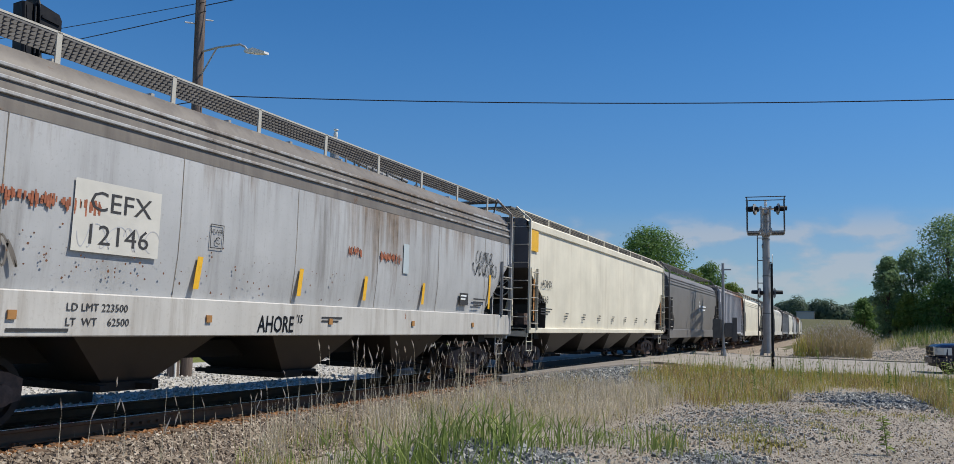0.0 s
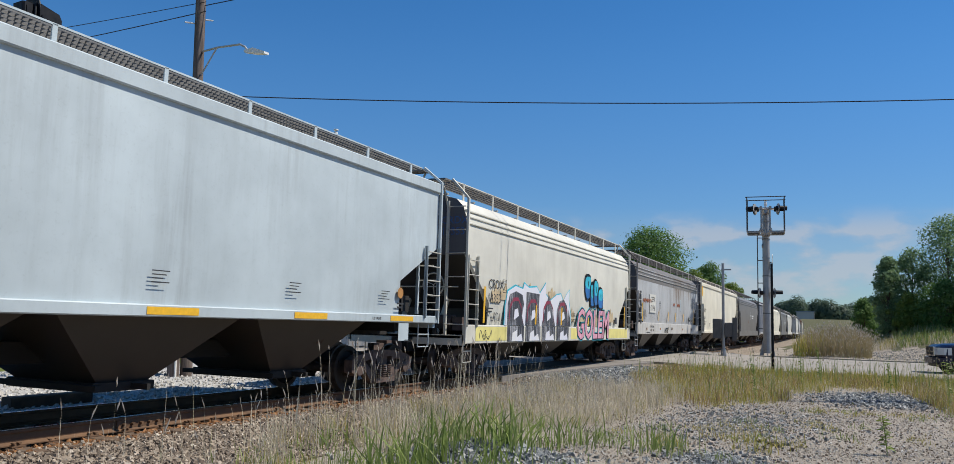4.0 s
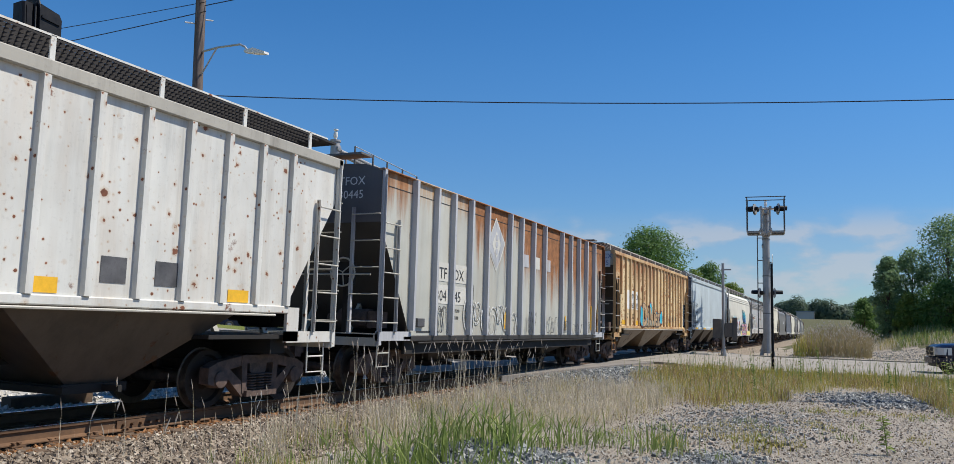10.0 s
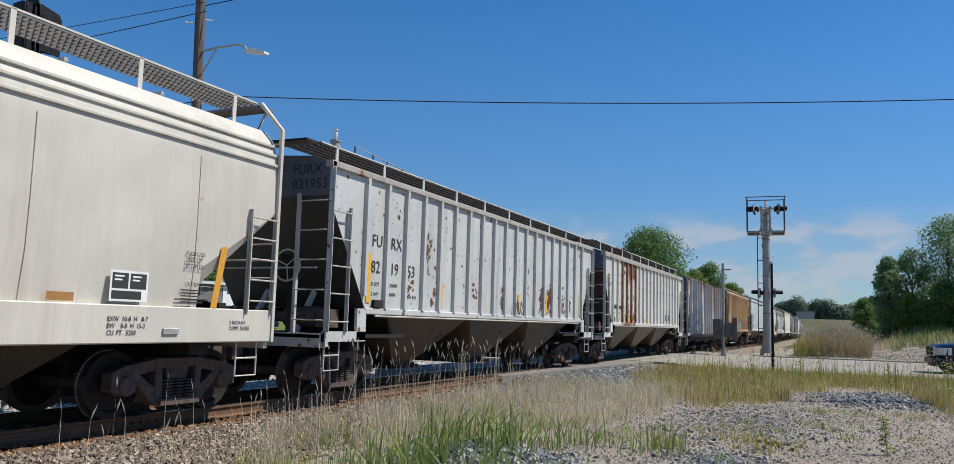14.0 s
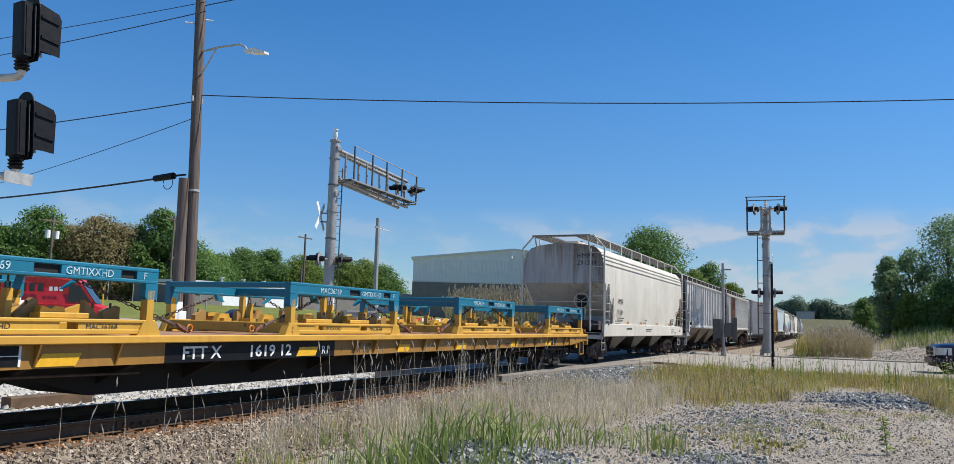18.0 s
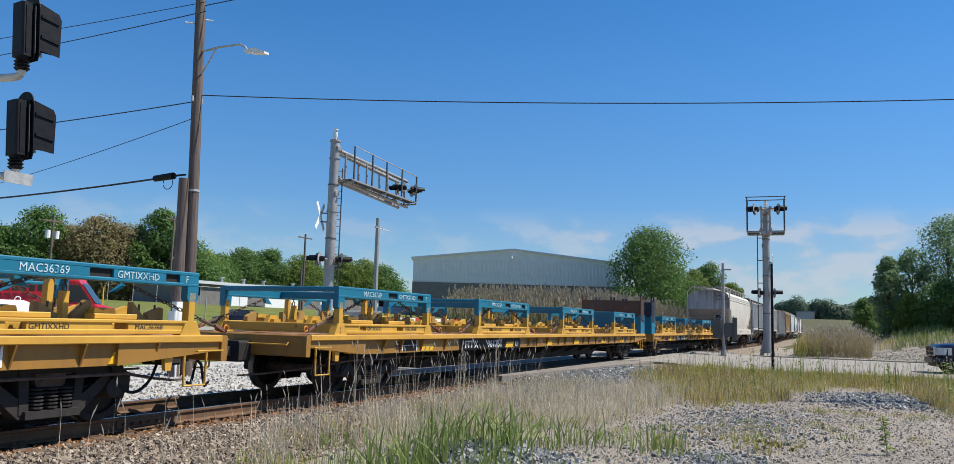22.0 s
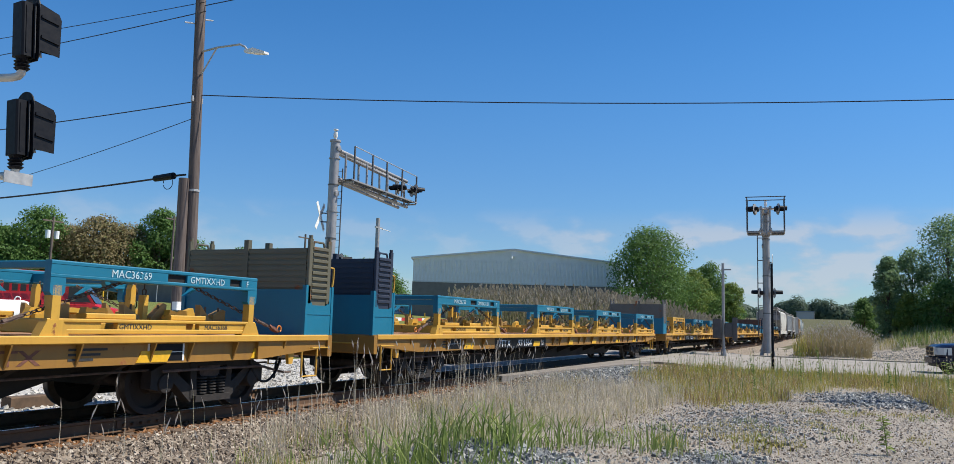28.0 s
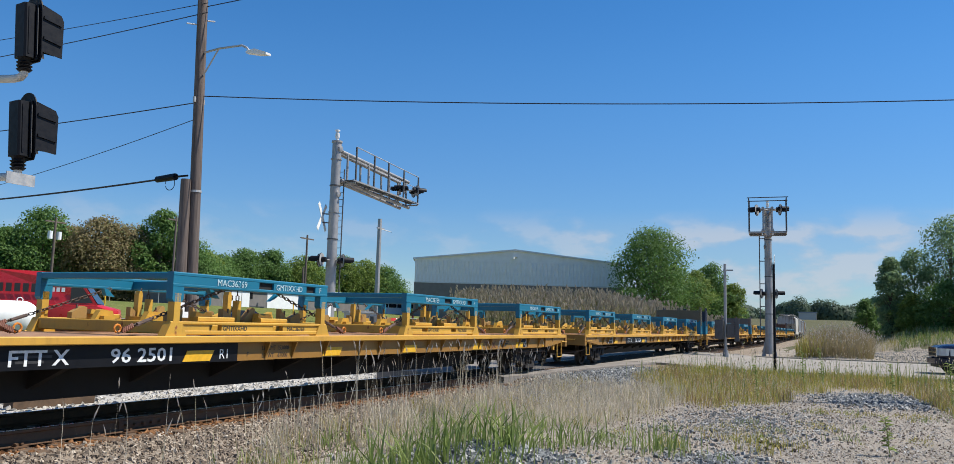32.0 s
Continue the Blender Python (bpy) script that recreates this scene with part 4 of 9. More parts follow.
blades("reed_verge", 3500, lambda g: (62 + 40 * g.random(), 13.3 + 3.5 * g.random()), (1.4, 3.4), 0.06, 0.25, REEDLEAF, 36, "tall reeds along the far side of the track", REEDPLUME, 0.4, 0.1, 0.6)
for k, (x, y, h) in enumerate(((24.5, -1.15, 0.95), (21.0, 2.0, 0.9), (22.2, -2.3, 1.1), (27.0, 1.2, 1.3), (28.2, 0.7, 1.25), (20.5, -2.7, 0.9), (13.2, -0.55, 0.55), (26.0, -2.9, 1.1))):
    g = Geo()
    rr = random.Random(k + 100)
    z0 = ground_z(x, y)
    g.tube([(x, y, z0 - 0.03), (x + 0.03, y + 0.02, z0 + h * 0.5), (x + 0.05, y + 0.05, z0 + h)], 0.008, 5)
    weed = thing("weed", "tall green weed with narrow leaves on the lot", "weed", "tall weeds")
    part("stem", g, GREENBLADE, weed)
    g = Geo()
    for j in range(46):
        zz = z0 + h * (0.15 + 0.85 * j / 46)
        a, ln = rr.uniform(0, 6.28), rr.uniform(0.06, 0.14)
        px, py = x + 0.05 * (zz - z0) / h, y + 0.05 * (zz - z0) / h
        e = (px + math.cos(a) * ln, py + math.sin(a) * ln, zz + rr.uniform(-0.02, 0.05))
        g.add([(px, py, zz), (px + math.cos(a + 0.5) * ln * 0.5, py + math.sin(a + 0.5) * ln * 0.5, zz + 0.03), e, (px + math.cos(a - 0.5) * ln * 0.5, py + math.sin(a - 0.5) * ln * 0.5, zz + 0.02)], [(0, 1, 2, 3)])
    tagged(part("leaves", g, GREENBLADE, weed), kind="stuff")


# ---- running gear, shared by all the cars ----
WHEEL_R = 0.44
train, spinning = [], []


def side_frame_mesh(m=IRON):
    g = Geo()
    # arched casting: top chord, lower chord and the two columns
    for q in (-1, 1):
        g.prism([(q * 0.98, 0.34), (q * 1.14, 0.38), (q * 1.14, 0.62), (q * 0.95, 0.7), (q * 0.42, 0.78), (q * 0.36, 0.64), (q * 0.8, 0.56)], -0.09, 0.09)
        g.prism([(q * 0.86, 0.56), (q * 0.74, 0.62), (q * 0.3, 0.3), (q * 0.3, 0.16), (q * 0.4, 0.15)], -0.09, 0.09)
        g.prism([(q * 0.28, 0.2), (q * 0.4, 0.2), (q * 0.44, 0.74), (q * 0.32, 0.74)], -0.1, 0.1)
    g.prism([(-0.45, 0.66), (0.45, 0.66), (0.42, 0.79), (-0.42, 0.79)], -0.1, 0.1)
    g.prism([(-0.36, 0.15), (0.36, 0.15), (0.36, 0.24), (-0.36, 0.24)], -0.16, 0.16)
    for q in (-1, 1):
        g.lathe([(-0.13, 0.09), (-0.12, 0.13), (0.1, 0.14), (0.1, 0.1)], (q * 0.89, 0, WHEEL_R), "y", 12)
    return mesh_of("side_frame", g, m, 30)


def spring_mesh(m=IRON):
    g = Geo()
    for x in (-0.19, 0.0, 0.19):
        for y in (-0.08, 0.08):
            for k in range(6):
                z = 0.25 + k * 0.043
                g.lathe([(z, 0.05), (z + 0.01, 0.085), (z + 0.026, 0.085), (z + 0.034, 0.05)], (x, y, 0), "z", 8)
    return mesh_of("spring_nest", g, m, 30)


def wheel_mesh():
    g = Geo()
    r = WHEEL_R
    g.lathe([(-0.075, 0.09), (-0.075, 0.14), (-0.02, 0.16), (0.0, r - 0.1), (-0.06, r - 0.08), (-0.065, r), (0.05, r + 0.006), (0.055, r + 0.03), (0.075, r + 0.028),
             (0.078, r - 0.075), (0.03, r - 0.1), (0.02, 0.16), (0.07, 0.14), (0.07, 0.09)], (0, 0, 0), "y", 32)
    # lightening bosses and a chalk mark, which show that it turns
    for k in range(3):
        a = k * 2.1
        g.cyl((math.cos(a) * 0.26, -0.02, math.sin(a) * 0.26), (math.cos(a) * 0.26, 0.02, math.sin(a) * 0.26), 0.03, None, 8)
    me = mesh_of("wheel", g, WHEELM, 30)
    me.materials.append(TREAD)
    for p in me.polygons:   # the tread is worn bright
        if math.hypot(p.center.x, p.center.z) > r - 0.03:
            p.material_index = 1
    return me


def truck(car, x, spin, m=IRON):
    for q in (-1, 1):
        piece("side_frame", cached("sf" + m.name, lambda: side_frame_mesh(m)), car, pose(x, q * 1.0, 0))
        piece("spring_nest", cached("sp" + m.name, lambda: spring_mesh(m)), car, pose(x, q * 1.0, 0))
    piece("truck_bolster", cached("tb", lambda: mesh_of("truck_bolster", Geo().cbox(-0.2, 0.2, -1.06, 1.06, 0.5, 0.74, 0.04, "y"), IRON)), car, pose(x, 0, 0))
    for q in (-1, 1):
        piece("brake_beam", cached("bb", lambda: mesh_of("brake_beam", Geo().box(-0.035, 0.035, -0.8, 0.8, 0.35, 0.45), IRON)), car, pose(x + q * 0.585, 0, 0))
    for q in (-1, 1):
        ws = piece("wheelset", cached("ax", lambda: mesh_of("axle", Geo().lathe([(-1.02, 0.07), (-0.86, 0.075), (-0.7, 0.1), (0.0, 0.085), (0.7, 0.1), (0.86, 0.075), (1.02, 0.07)], (0, 0, 0), "y", 12), IRON, 30)), car,
                   pose(x + q * 0.89, 0, WHEEL_R))
        for w in (-1, 1):
            piece("wheel", cached("wh", wheel_mesh), ws, pose(0, w * 0.755, 0, 0, 0, 0 if w < 0 else 180))
        if spin:
            spinning.append((ws, x + q * 0.89))


def coupler(car, x, q):
    def make():
        g = Geo().box(-0.35, 0.18, -0.08, 0.08, 0.72, 0.88)
        g.prism([(0.1, -0.14), (0.28, -0.16), (0.4, -0.05), (0.34, 0.02), (0.26, 0.0), (0.26, 0.12), (0.1, 0.14)], 0.66, 0.94, "z")
        return mesh_of("coupler", g, IRON)
    piece("coupler", cached("cp", make), car, pose(x, 0, 0, 0, 0, 0 if q > 0 else 180))
    def hose():
        g = Geo()
        g.tube([(0, -0.35, 0.75), (0.15, -0.36, 0.62), (0.28, -0.3, 0.36), (0.42, -0.2, 0.26), (0.6, -0.1, 0.3)], 0.025, 6)
        return mesh_of("brake_hose", g, BLACK, 40)
    piece("brake_hose", cached("hs", hose), car, pose(x, 0, 0, 0, 0, 0 if q > 0 else 180))


def rung_mesh(length):
    return cached(("rung", round(length, 2)), lambda: mesh_of("rung", Geo().cyl((0, 0, 0), (length, 0, 0), 0.013, None, 6), LADDERM, 40))


def ladder(car, x0, x1, y, z0, z1, n, m, stiles, tall=None):
    """A side ladder between two stiles; each rung is a piece."""
    g = Geo()
    for x, top in ((x0, tall or z1), (x1, z1)):
        if stiles:
            g.box(x - 0.03, x + 0.03, y - 0.012, y + 0.03, z0, top)
            g.box(x - 0.03, x - 0.018, y - 0.05, y, z0, top)
    lad = part("ladder", g, m, car)
    for k in range(n):
        z = z0 + 0.18 + (z1 - z0 - 0.3) * k / max(1, n - 1)
        piece("rung", rung_mesh(abs(x1 - x0)), lad, pose(min(x0, x1), y - 0.045, z))


def end_ladder(car, x, q, y0, y1, z0, z1, n, m):
    g = Geo()
    g.box(x - 0.03, x + 0.03, y1 - 0.03, y1 + 0.03, z0, z1)
    lad = part("end_ladder", g, m, car)
    me = cached(("erung", round(y1 - y0, 2)), lambda: mesh_of("rung", Geo().cyl((0, 0, 0), (0, y1 - y0, 0), 0.013, None, 6), LADDERM, 40))
    for k in range(n):
        piece("rung", me, lad, pose(x + q * 0.06, y0, z0 + 0.25 + (z1 - z0 - 0.4) * k / (n - 1)))


def running_board(car, L, z, y0, y1, n_post, m_post, m_grate, zroof):
    """Roof walkway of open grating on short posts."""
    for q in (-1, 1):
        g = Geo()
        a, b = min(q * y0, q * y1), max(q * y0, q * y1)
        for yy in np.linspace(a, b, 6):
            g.box(-L / 2, L / 2, yy - 0.006, yy + 0.006, z - 0.05, z)
        k = int(L / 0.085)
        for i in range(k + 1):
            xx = -L / 2 + L * i / k
            g.box(xx - 0.005, xx + 0.005, a, b, z - 0.03, z - 0.005)
        tagged(part("walkway_grating", g, m_grate, car), "open steel grating of the roof walkway", kind="stuff")
        g = Geo().box(-L / 2, L / 2, q * y1 - 0.012, q * y1 + 0.012, z - 0.018, z + 0.008)
        part("walkway_edge", g, m_post, car)
        me = mesh_of("walkway_post", Geo().box(-0.035, 0.035, -0.012, 0.012, zroof - z - 0.05, 0.0).box(-0.035, 0.035, -0.25 if q > 0 else 0, 0 if q > 0 else 0.25, zroof - z - 0.05, zroof - z), m_post)
        for i in range(n_post):
            piece("walkway_post", me, car, pose(-L / 2 + 0.5 + (L - 1.0) * i / (n_post - 1), q * y1, z))


def hatch_row(car, L, z, m):
    part("roof_hatch", Geo().cbox(-L / 2 + 0.9, L / 2 - 0.9, -0.32, 0.32, z - 0.02, z + 0.12, 0.04), m, car)
    me = cached("hl", lambda: mesh_of("hatch_batten", Geo().box(-0.03, 0.03, -0.4, 0.4, 0, 0.05), GALV))
    for i in range(9):
        piece("hatch_batten", me, car, pose(-L / 2 + 1.3 + (L - 2.6) * i / 8, 0, z + 0.11))


def loft_body(L, prof, zb, zcut, cut, zmid=None):
    """Body shell from a half section (y, z), with the lower ends cut back to the slope sheets."""
    full = [(-y, z) for y, z in prof] + [(y, z) for y, z in reversed(prof) if y > 0.001]
    xs = [-L / 2, -L / 2 + cut - 0.002, -L / 2 + cut, L / 2 - cut, L / 2 - cut + 0.002, L / 2]
    vs, n = [], len(full)
    for x in xs:
        d = L / 2 - abs(x)
        zs = zcut - (zcut - (zmid or zb)) * d / cut if d < cut - 0.001 else zb
        for y, z in full:
            vs.append((x, y, max(z, zs)))
    fs = [(i * n + k, i * n + (k + 1) % n, (i + 1) * n + (k + 1) % n, (i + 1) * n + k) for i in range(len(xs) - 1) for k in range(n - 1)]
    ends = (Geo().add(vs[:n], [tuple(range(n))]), Geo().add(vs[-n:], [tuple(range(n))[::-1]]))
    # the dark slope sheets and floor close the shell below
    floor_v = [vs[i * n + k] for i in range(len(xs)) for k in (0, n - 1)]
    return Geo().add(vs, fs), Geo().add(floor_v, [(2 * i + 1, 2 * i, 2 * i + 2, 2 * i + 3) for i in range(len(xs) - 1)]), ends


def bays(car, L, zb, count, first, m, width=1.5, out=0.8, zlow=0.36):
    span = (L - 2 * first) / count
    for i in range(count):
        x0, x1 = -L / 2 + first + span * i, -L / 2 + first + span * (i + 1)
        c = (x0 + x1) / 2
        g = Geo()
        top = [(x0 + 0.02, -width, zb), (x1 - 0.02, -width, zb), (x1 - 0.02, width, zb), (x0 + 0.02, width, zb)]
        mid = [(c - 0.42, -out, zlow + 0.12), (c + 0.42, -out, zlow + 0.12), (c + 0.42, out, zlow + 0.12), (c - 0.42, out, zlow + 0.12)]
        g.add(top + mid, [(0, 1, 2, 3), (4, 7, 6, 5), (0, 4, 5, 1), (1, 5, 6, 2), (2, 6, 7, 3), (3, 7, 4, 0)])
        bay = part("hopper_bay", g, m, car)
        part("outlet_gate", Geo().box(c - 0.5, c + 0.5, -out - 0.05, out + 0.05, zlow, zlow + 0.12).box(c - 0.6, c - 0.5, -out - 0.2, out + 0.2, zlow + 0.03, zlow + 0.1)
             .box(c + 0.1, c + 0.16, -out - 0.35, -out, zlow + 0.02, zlow + 0.1), UNDER, bay)


def end_gear(car, L, q, zp, m, brake, half=1.58):
    """Platform, stub sill, end posts, hand rail, brake gear at one end."""
    e = q * L / 2
    s = lambda d: e - q * d
    lo, hi = min(s(0), s(2.9)), max(s(0), s(2.9))
    part("end_platform", Geo().box(lo, hi, -1.5, 1.5, zp - 0.06, zp), UNDER, car)
    part("stub_sill", Geo().box(min(s(-0.25), s(3.4)), max(s(-0.25), s(3.4)), -0.22, 0.22, zp - 0.4, zp - 0.06), UNDER, car)
    part("body_bolster", Geo().box(s(1.25) - 0.18, s(1.25) + 0.18, -1.4, 1.4, zp - 0.3, zp - 0.06), UNDER, car)
    part("end_sill", Geo().box(min(s(0), s(0.09)), max(s(0), s(0.09)), -half, half, zp - 0.22, zp + 0.02), m, car)
    part("hand_rail", Geo().tube([(s(-0.1), -1.45, zp + 1.15), (s(-0.1), 1.45, zp + 1.15)], 0.016, 6), LADDERM, car)
    for y in (-0.55, 0.55):
        part("slope_brace", Geo().prism([(s(0.5), zp), (s(0.62), zp), (s(1.5), zp + 1.3), (s(1.4), zp + 1.3)], y - 0.04, y + 0.04), m, car)
    g = Geo().cyl((s(0.75), -0.95, zp + 0.3), (s(0.75), -0.25, zp + 0.3), 0.2, None, 14).cyl((s(0.75), -0.25, zp + 0.3), (s(0.75), 0.05, zp + 0.3), 0.1, None, 10)
    part("air_reservoir", g.box(s(0.75) - 0.16, s(0.75) + 0.16, -1.25, -0.98, zp + 0.12, zp + 0.45), IRON if brake else UNDER, car, smooth=35)
    if brake:
        g = Geo().tube([(s(-0.02) + 0.0, -0.75 + 0.28 * math.cos(a), zp + 1.2 + 0.28 * math.sin(a)) for a in np.linspace(0, 2 * math.pi, 17)], 0.018, 6)
        for a in (0.4, 2.5, 4.6):
            g.cyl((s(-0.02), -0.75, zp + 1.2), (s(-0.02), -0.75 + 0.28 * math.cos(a), zp + 1.2 + 0.28 * math.sin(a)), 0.012, None, 5)
        part("brake_wheel", g, LADDERM, car)
        part("brake_housing", Geo().box(min(s(0.02), s(0.2)), max(s(0.02), s(0.2)), -0.92, -0.58, zp + 0.95, zp + 1.4).box(s(0.12) - 0.03, s(0.12) + 0.03, -0.8, -0.7, zp, zp + 0.95), UNDER, car)
    # stirrup step under each corner
    for y in (-1.5, 1.5):
        x0 = s(0.15)
        part("stirrup_step", Geo().tube([(x0, y, zp - 0.1), (x0, y, zp - 0.62), (x0 - q * 0.45, y, zp - 0.62), (x0 - q * 0.45, y, zp - 0.1)], 0.016, 6)
             .cyl((x0, y, zp - 0.36), (x0 - q * 0.45, y, zp - 0.36), 0.014, None, 6), m, car)


def start_car(name, label, category, group, centre, length, spin):
    car = thing(name, label, category, group)
    train.append((car, centre))
    for q in (-1, 1):
        truck(car, q * (length / 2 - 2.0), spin)
        coupler(car, q * (length / 2 - 0.42), q)
    return car


def smooth_car(label, centre, length, m, roof=None, sill=(0.9, 1.35), eave=4.05, top=4.5, spin=True, cap=False, band=None, board=True, chute=CHUTE_BLACK, n_bay=3, zcut=3.0, ledger=True, end=None, back=1.5, zmid=1.8, seams=6):
    car = start_car("covered_hopper_car", label, "hopper car", "covered hopper cars", centre, length, spin)
    L = length - 1.45
    z0, z1 = sill
    w = 1.6
    if cap:   # flat-sided car with a vertical top chord
        prof = [(w - 0.04, z1 - 0.02), (w - 0.02, z1 + 0.6), (w - 0.02, eave), (w - 0.04, top - 0.1), (w - 0.16, top), (0.0, top + 0.12)]
    else:
        prof = [(w - 0.06, z1 - 0.02), (w, z1 + 0.55), (w + 0.01, 2.6), (w, eave - 0.55), (w - 0.03, eave - 0.2), (w - 0.11, eave + 0.05), (w - 0.3, eave + 0.25), (w - 0.68, top - 0.04), (0.0, top + 0.06)]
    shell, floor_, ends = loft_body(L, prof, z1 - 0.02, zcut, back, zmid)
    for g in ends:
        part("end_sheet", g, end or END_SHADE, car)
    part("body", shell, m, car, smooth=28)
    part("slope_sheet", floor_, end or CHUTE_BLACK, car, "dark slope sheet")
    for y in (-1, 1):
        part("side_sill", Geo().cbox(-L / 2, L / 2, min(y * (w + 0.035), y * (w - 0.06)), max(y * (w + 0.035), y * (w - 0.06)), z0, z1, 0.015), band or m, car)
        if cap:
            part("top_chord", Geo().cbox(-L / 2, L / 2, min(y * (w + 0.03), y * (w - 0.1)), max(y * (w + 0.03), y * (w - 0.1)), eave, eave + 0.22, 0.02), m, car)
        elif ledger:
            for k, zz in enumerate((eave - 0.36, eave - 0.2, eave - 0.05)):
                yy = y * (w + (0.0, -0.022, -0.06)[k])
                part("seam_bead", Geo().cbox(-L / 2 + 0.02, L / 2 - 0.02, yy - 0.018, yy + 0.018, zz, zz + 0.045, 0.008), m, car)
            if roof:
                pass
    # weld seams follow the bulge of the side sheets
    low = [(y, z) for y, z in prof if z < eave - 0.45] + [(prof[-1][0] if cap else w - 0.004, eave - 0.5)]
    low = [p for p in low if p[0] > 1.2]
    for i in range(seams):
        x = -L / 2 + back + 0.15 + (L - 2 * back - 0.3) * i / max(1, seams - 1)
        g = Geo()
        for (ya, za), (yb, zb_) in zip(low, low[1:]):
            g.add([(x, -ya - 0.004, za), (x + 0.011, -ya - 0.004, za), (x + 0.011, -yb - 0.004, zb_), (x, -yb - 0.004, zb_)], [(0, 1, 2, 3)])
        part("weld_seam", g, SEAM, car)
    if roof:
        q = 0.004
        pr = [(y + q, z + q) for y, z in (prof[-4:] if cap else prof[-6:])]
        n = len(pr)
        full = [(-y, z) for y, z in pr] + [(y, z) for y, z in reversed(pr[:-1])]
        vs = [(x, y, z) for x in (-L / 2 - 0.002, L / 2 + 0.002) for y, z in full]
        k = len(full)
        part("roof_sheet", Geo().add(vs, [(i, i + 1, i + 1 + k, i + k) for i in range(k - 1)]), roof, car, smooth=40)
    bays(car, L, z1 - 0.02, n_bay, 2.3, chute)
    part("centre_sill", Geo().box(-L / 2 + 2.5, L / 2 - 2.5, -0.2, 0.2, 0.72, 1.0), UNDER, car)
    for q in (-1, 1):
        end_gear(car, L, q, max(1.08, z0 + 0.12), m, q < 0)
        e = q * L / 2
        for y in (-1, 1):
            # corner stile that leans in to the walkway, and the ladder beside it
            g = Geo().tube([(e + q * 0.02, y * 1.63, z0), (e + q * 0.02, y * 1.63, eave + 0.25), (e + q * 0.02, y * 1.18, top + 0.33)], 0.04, 4)
            part("corner_stile", g, m, car)
            if y < 0:
                ladder(car, e - q * 0.02, e - q * 0.58, -1.64, z1 - 0.05, 3.0, 5, m, True)
        end_ladder(car, e + q * 0.03, q, -1.6, -1.1, z0 + 0.2, eave + 0.2, 6, m)
        part("end_walkway", Geo().box(min(e, e + q * 0.35), max(e, e + q * 0.35), -1.15, 1.15, top + 0.27, top + 0.31), GRATE, car)
        for y in (-1.05, 1.05):
            part("walkway_bracket", Geo().prism([(e + q * 0.33, top + 0.27), (e + q * 0.28, top + 0.27), (e - q * 0.0, top - 0.3), (e, top - 0.22)], y - 0.02, y + 0.02), m, car)
    if board:
        running_board(car, L - 0.2, top + 0.31, 0.5, 1.18, 9, m if roof is None else LADDERM, GRATE, eave + 0.3 if not cap else top)
    hatch_row(car, L, top + 0.08, m)
    return car, L


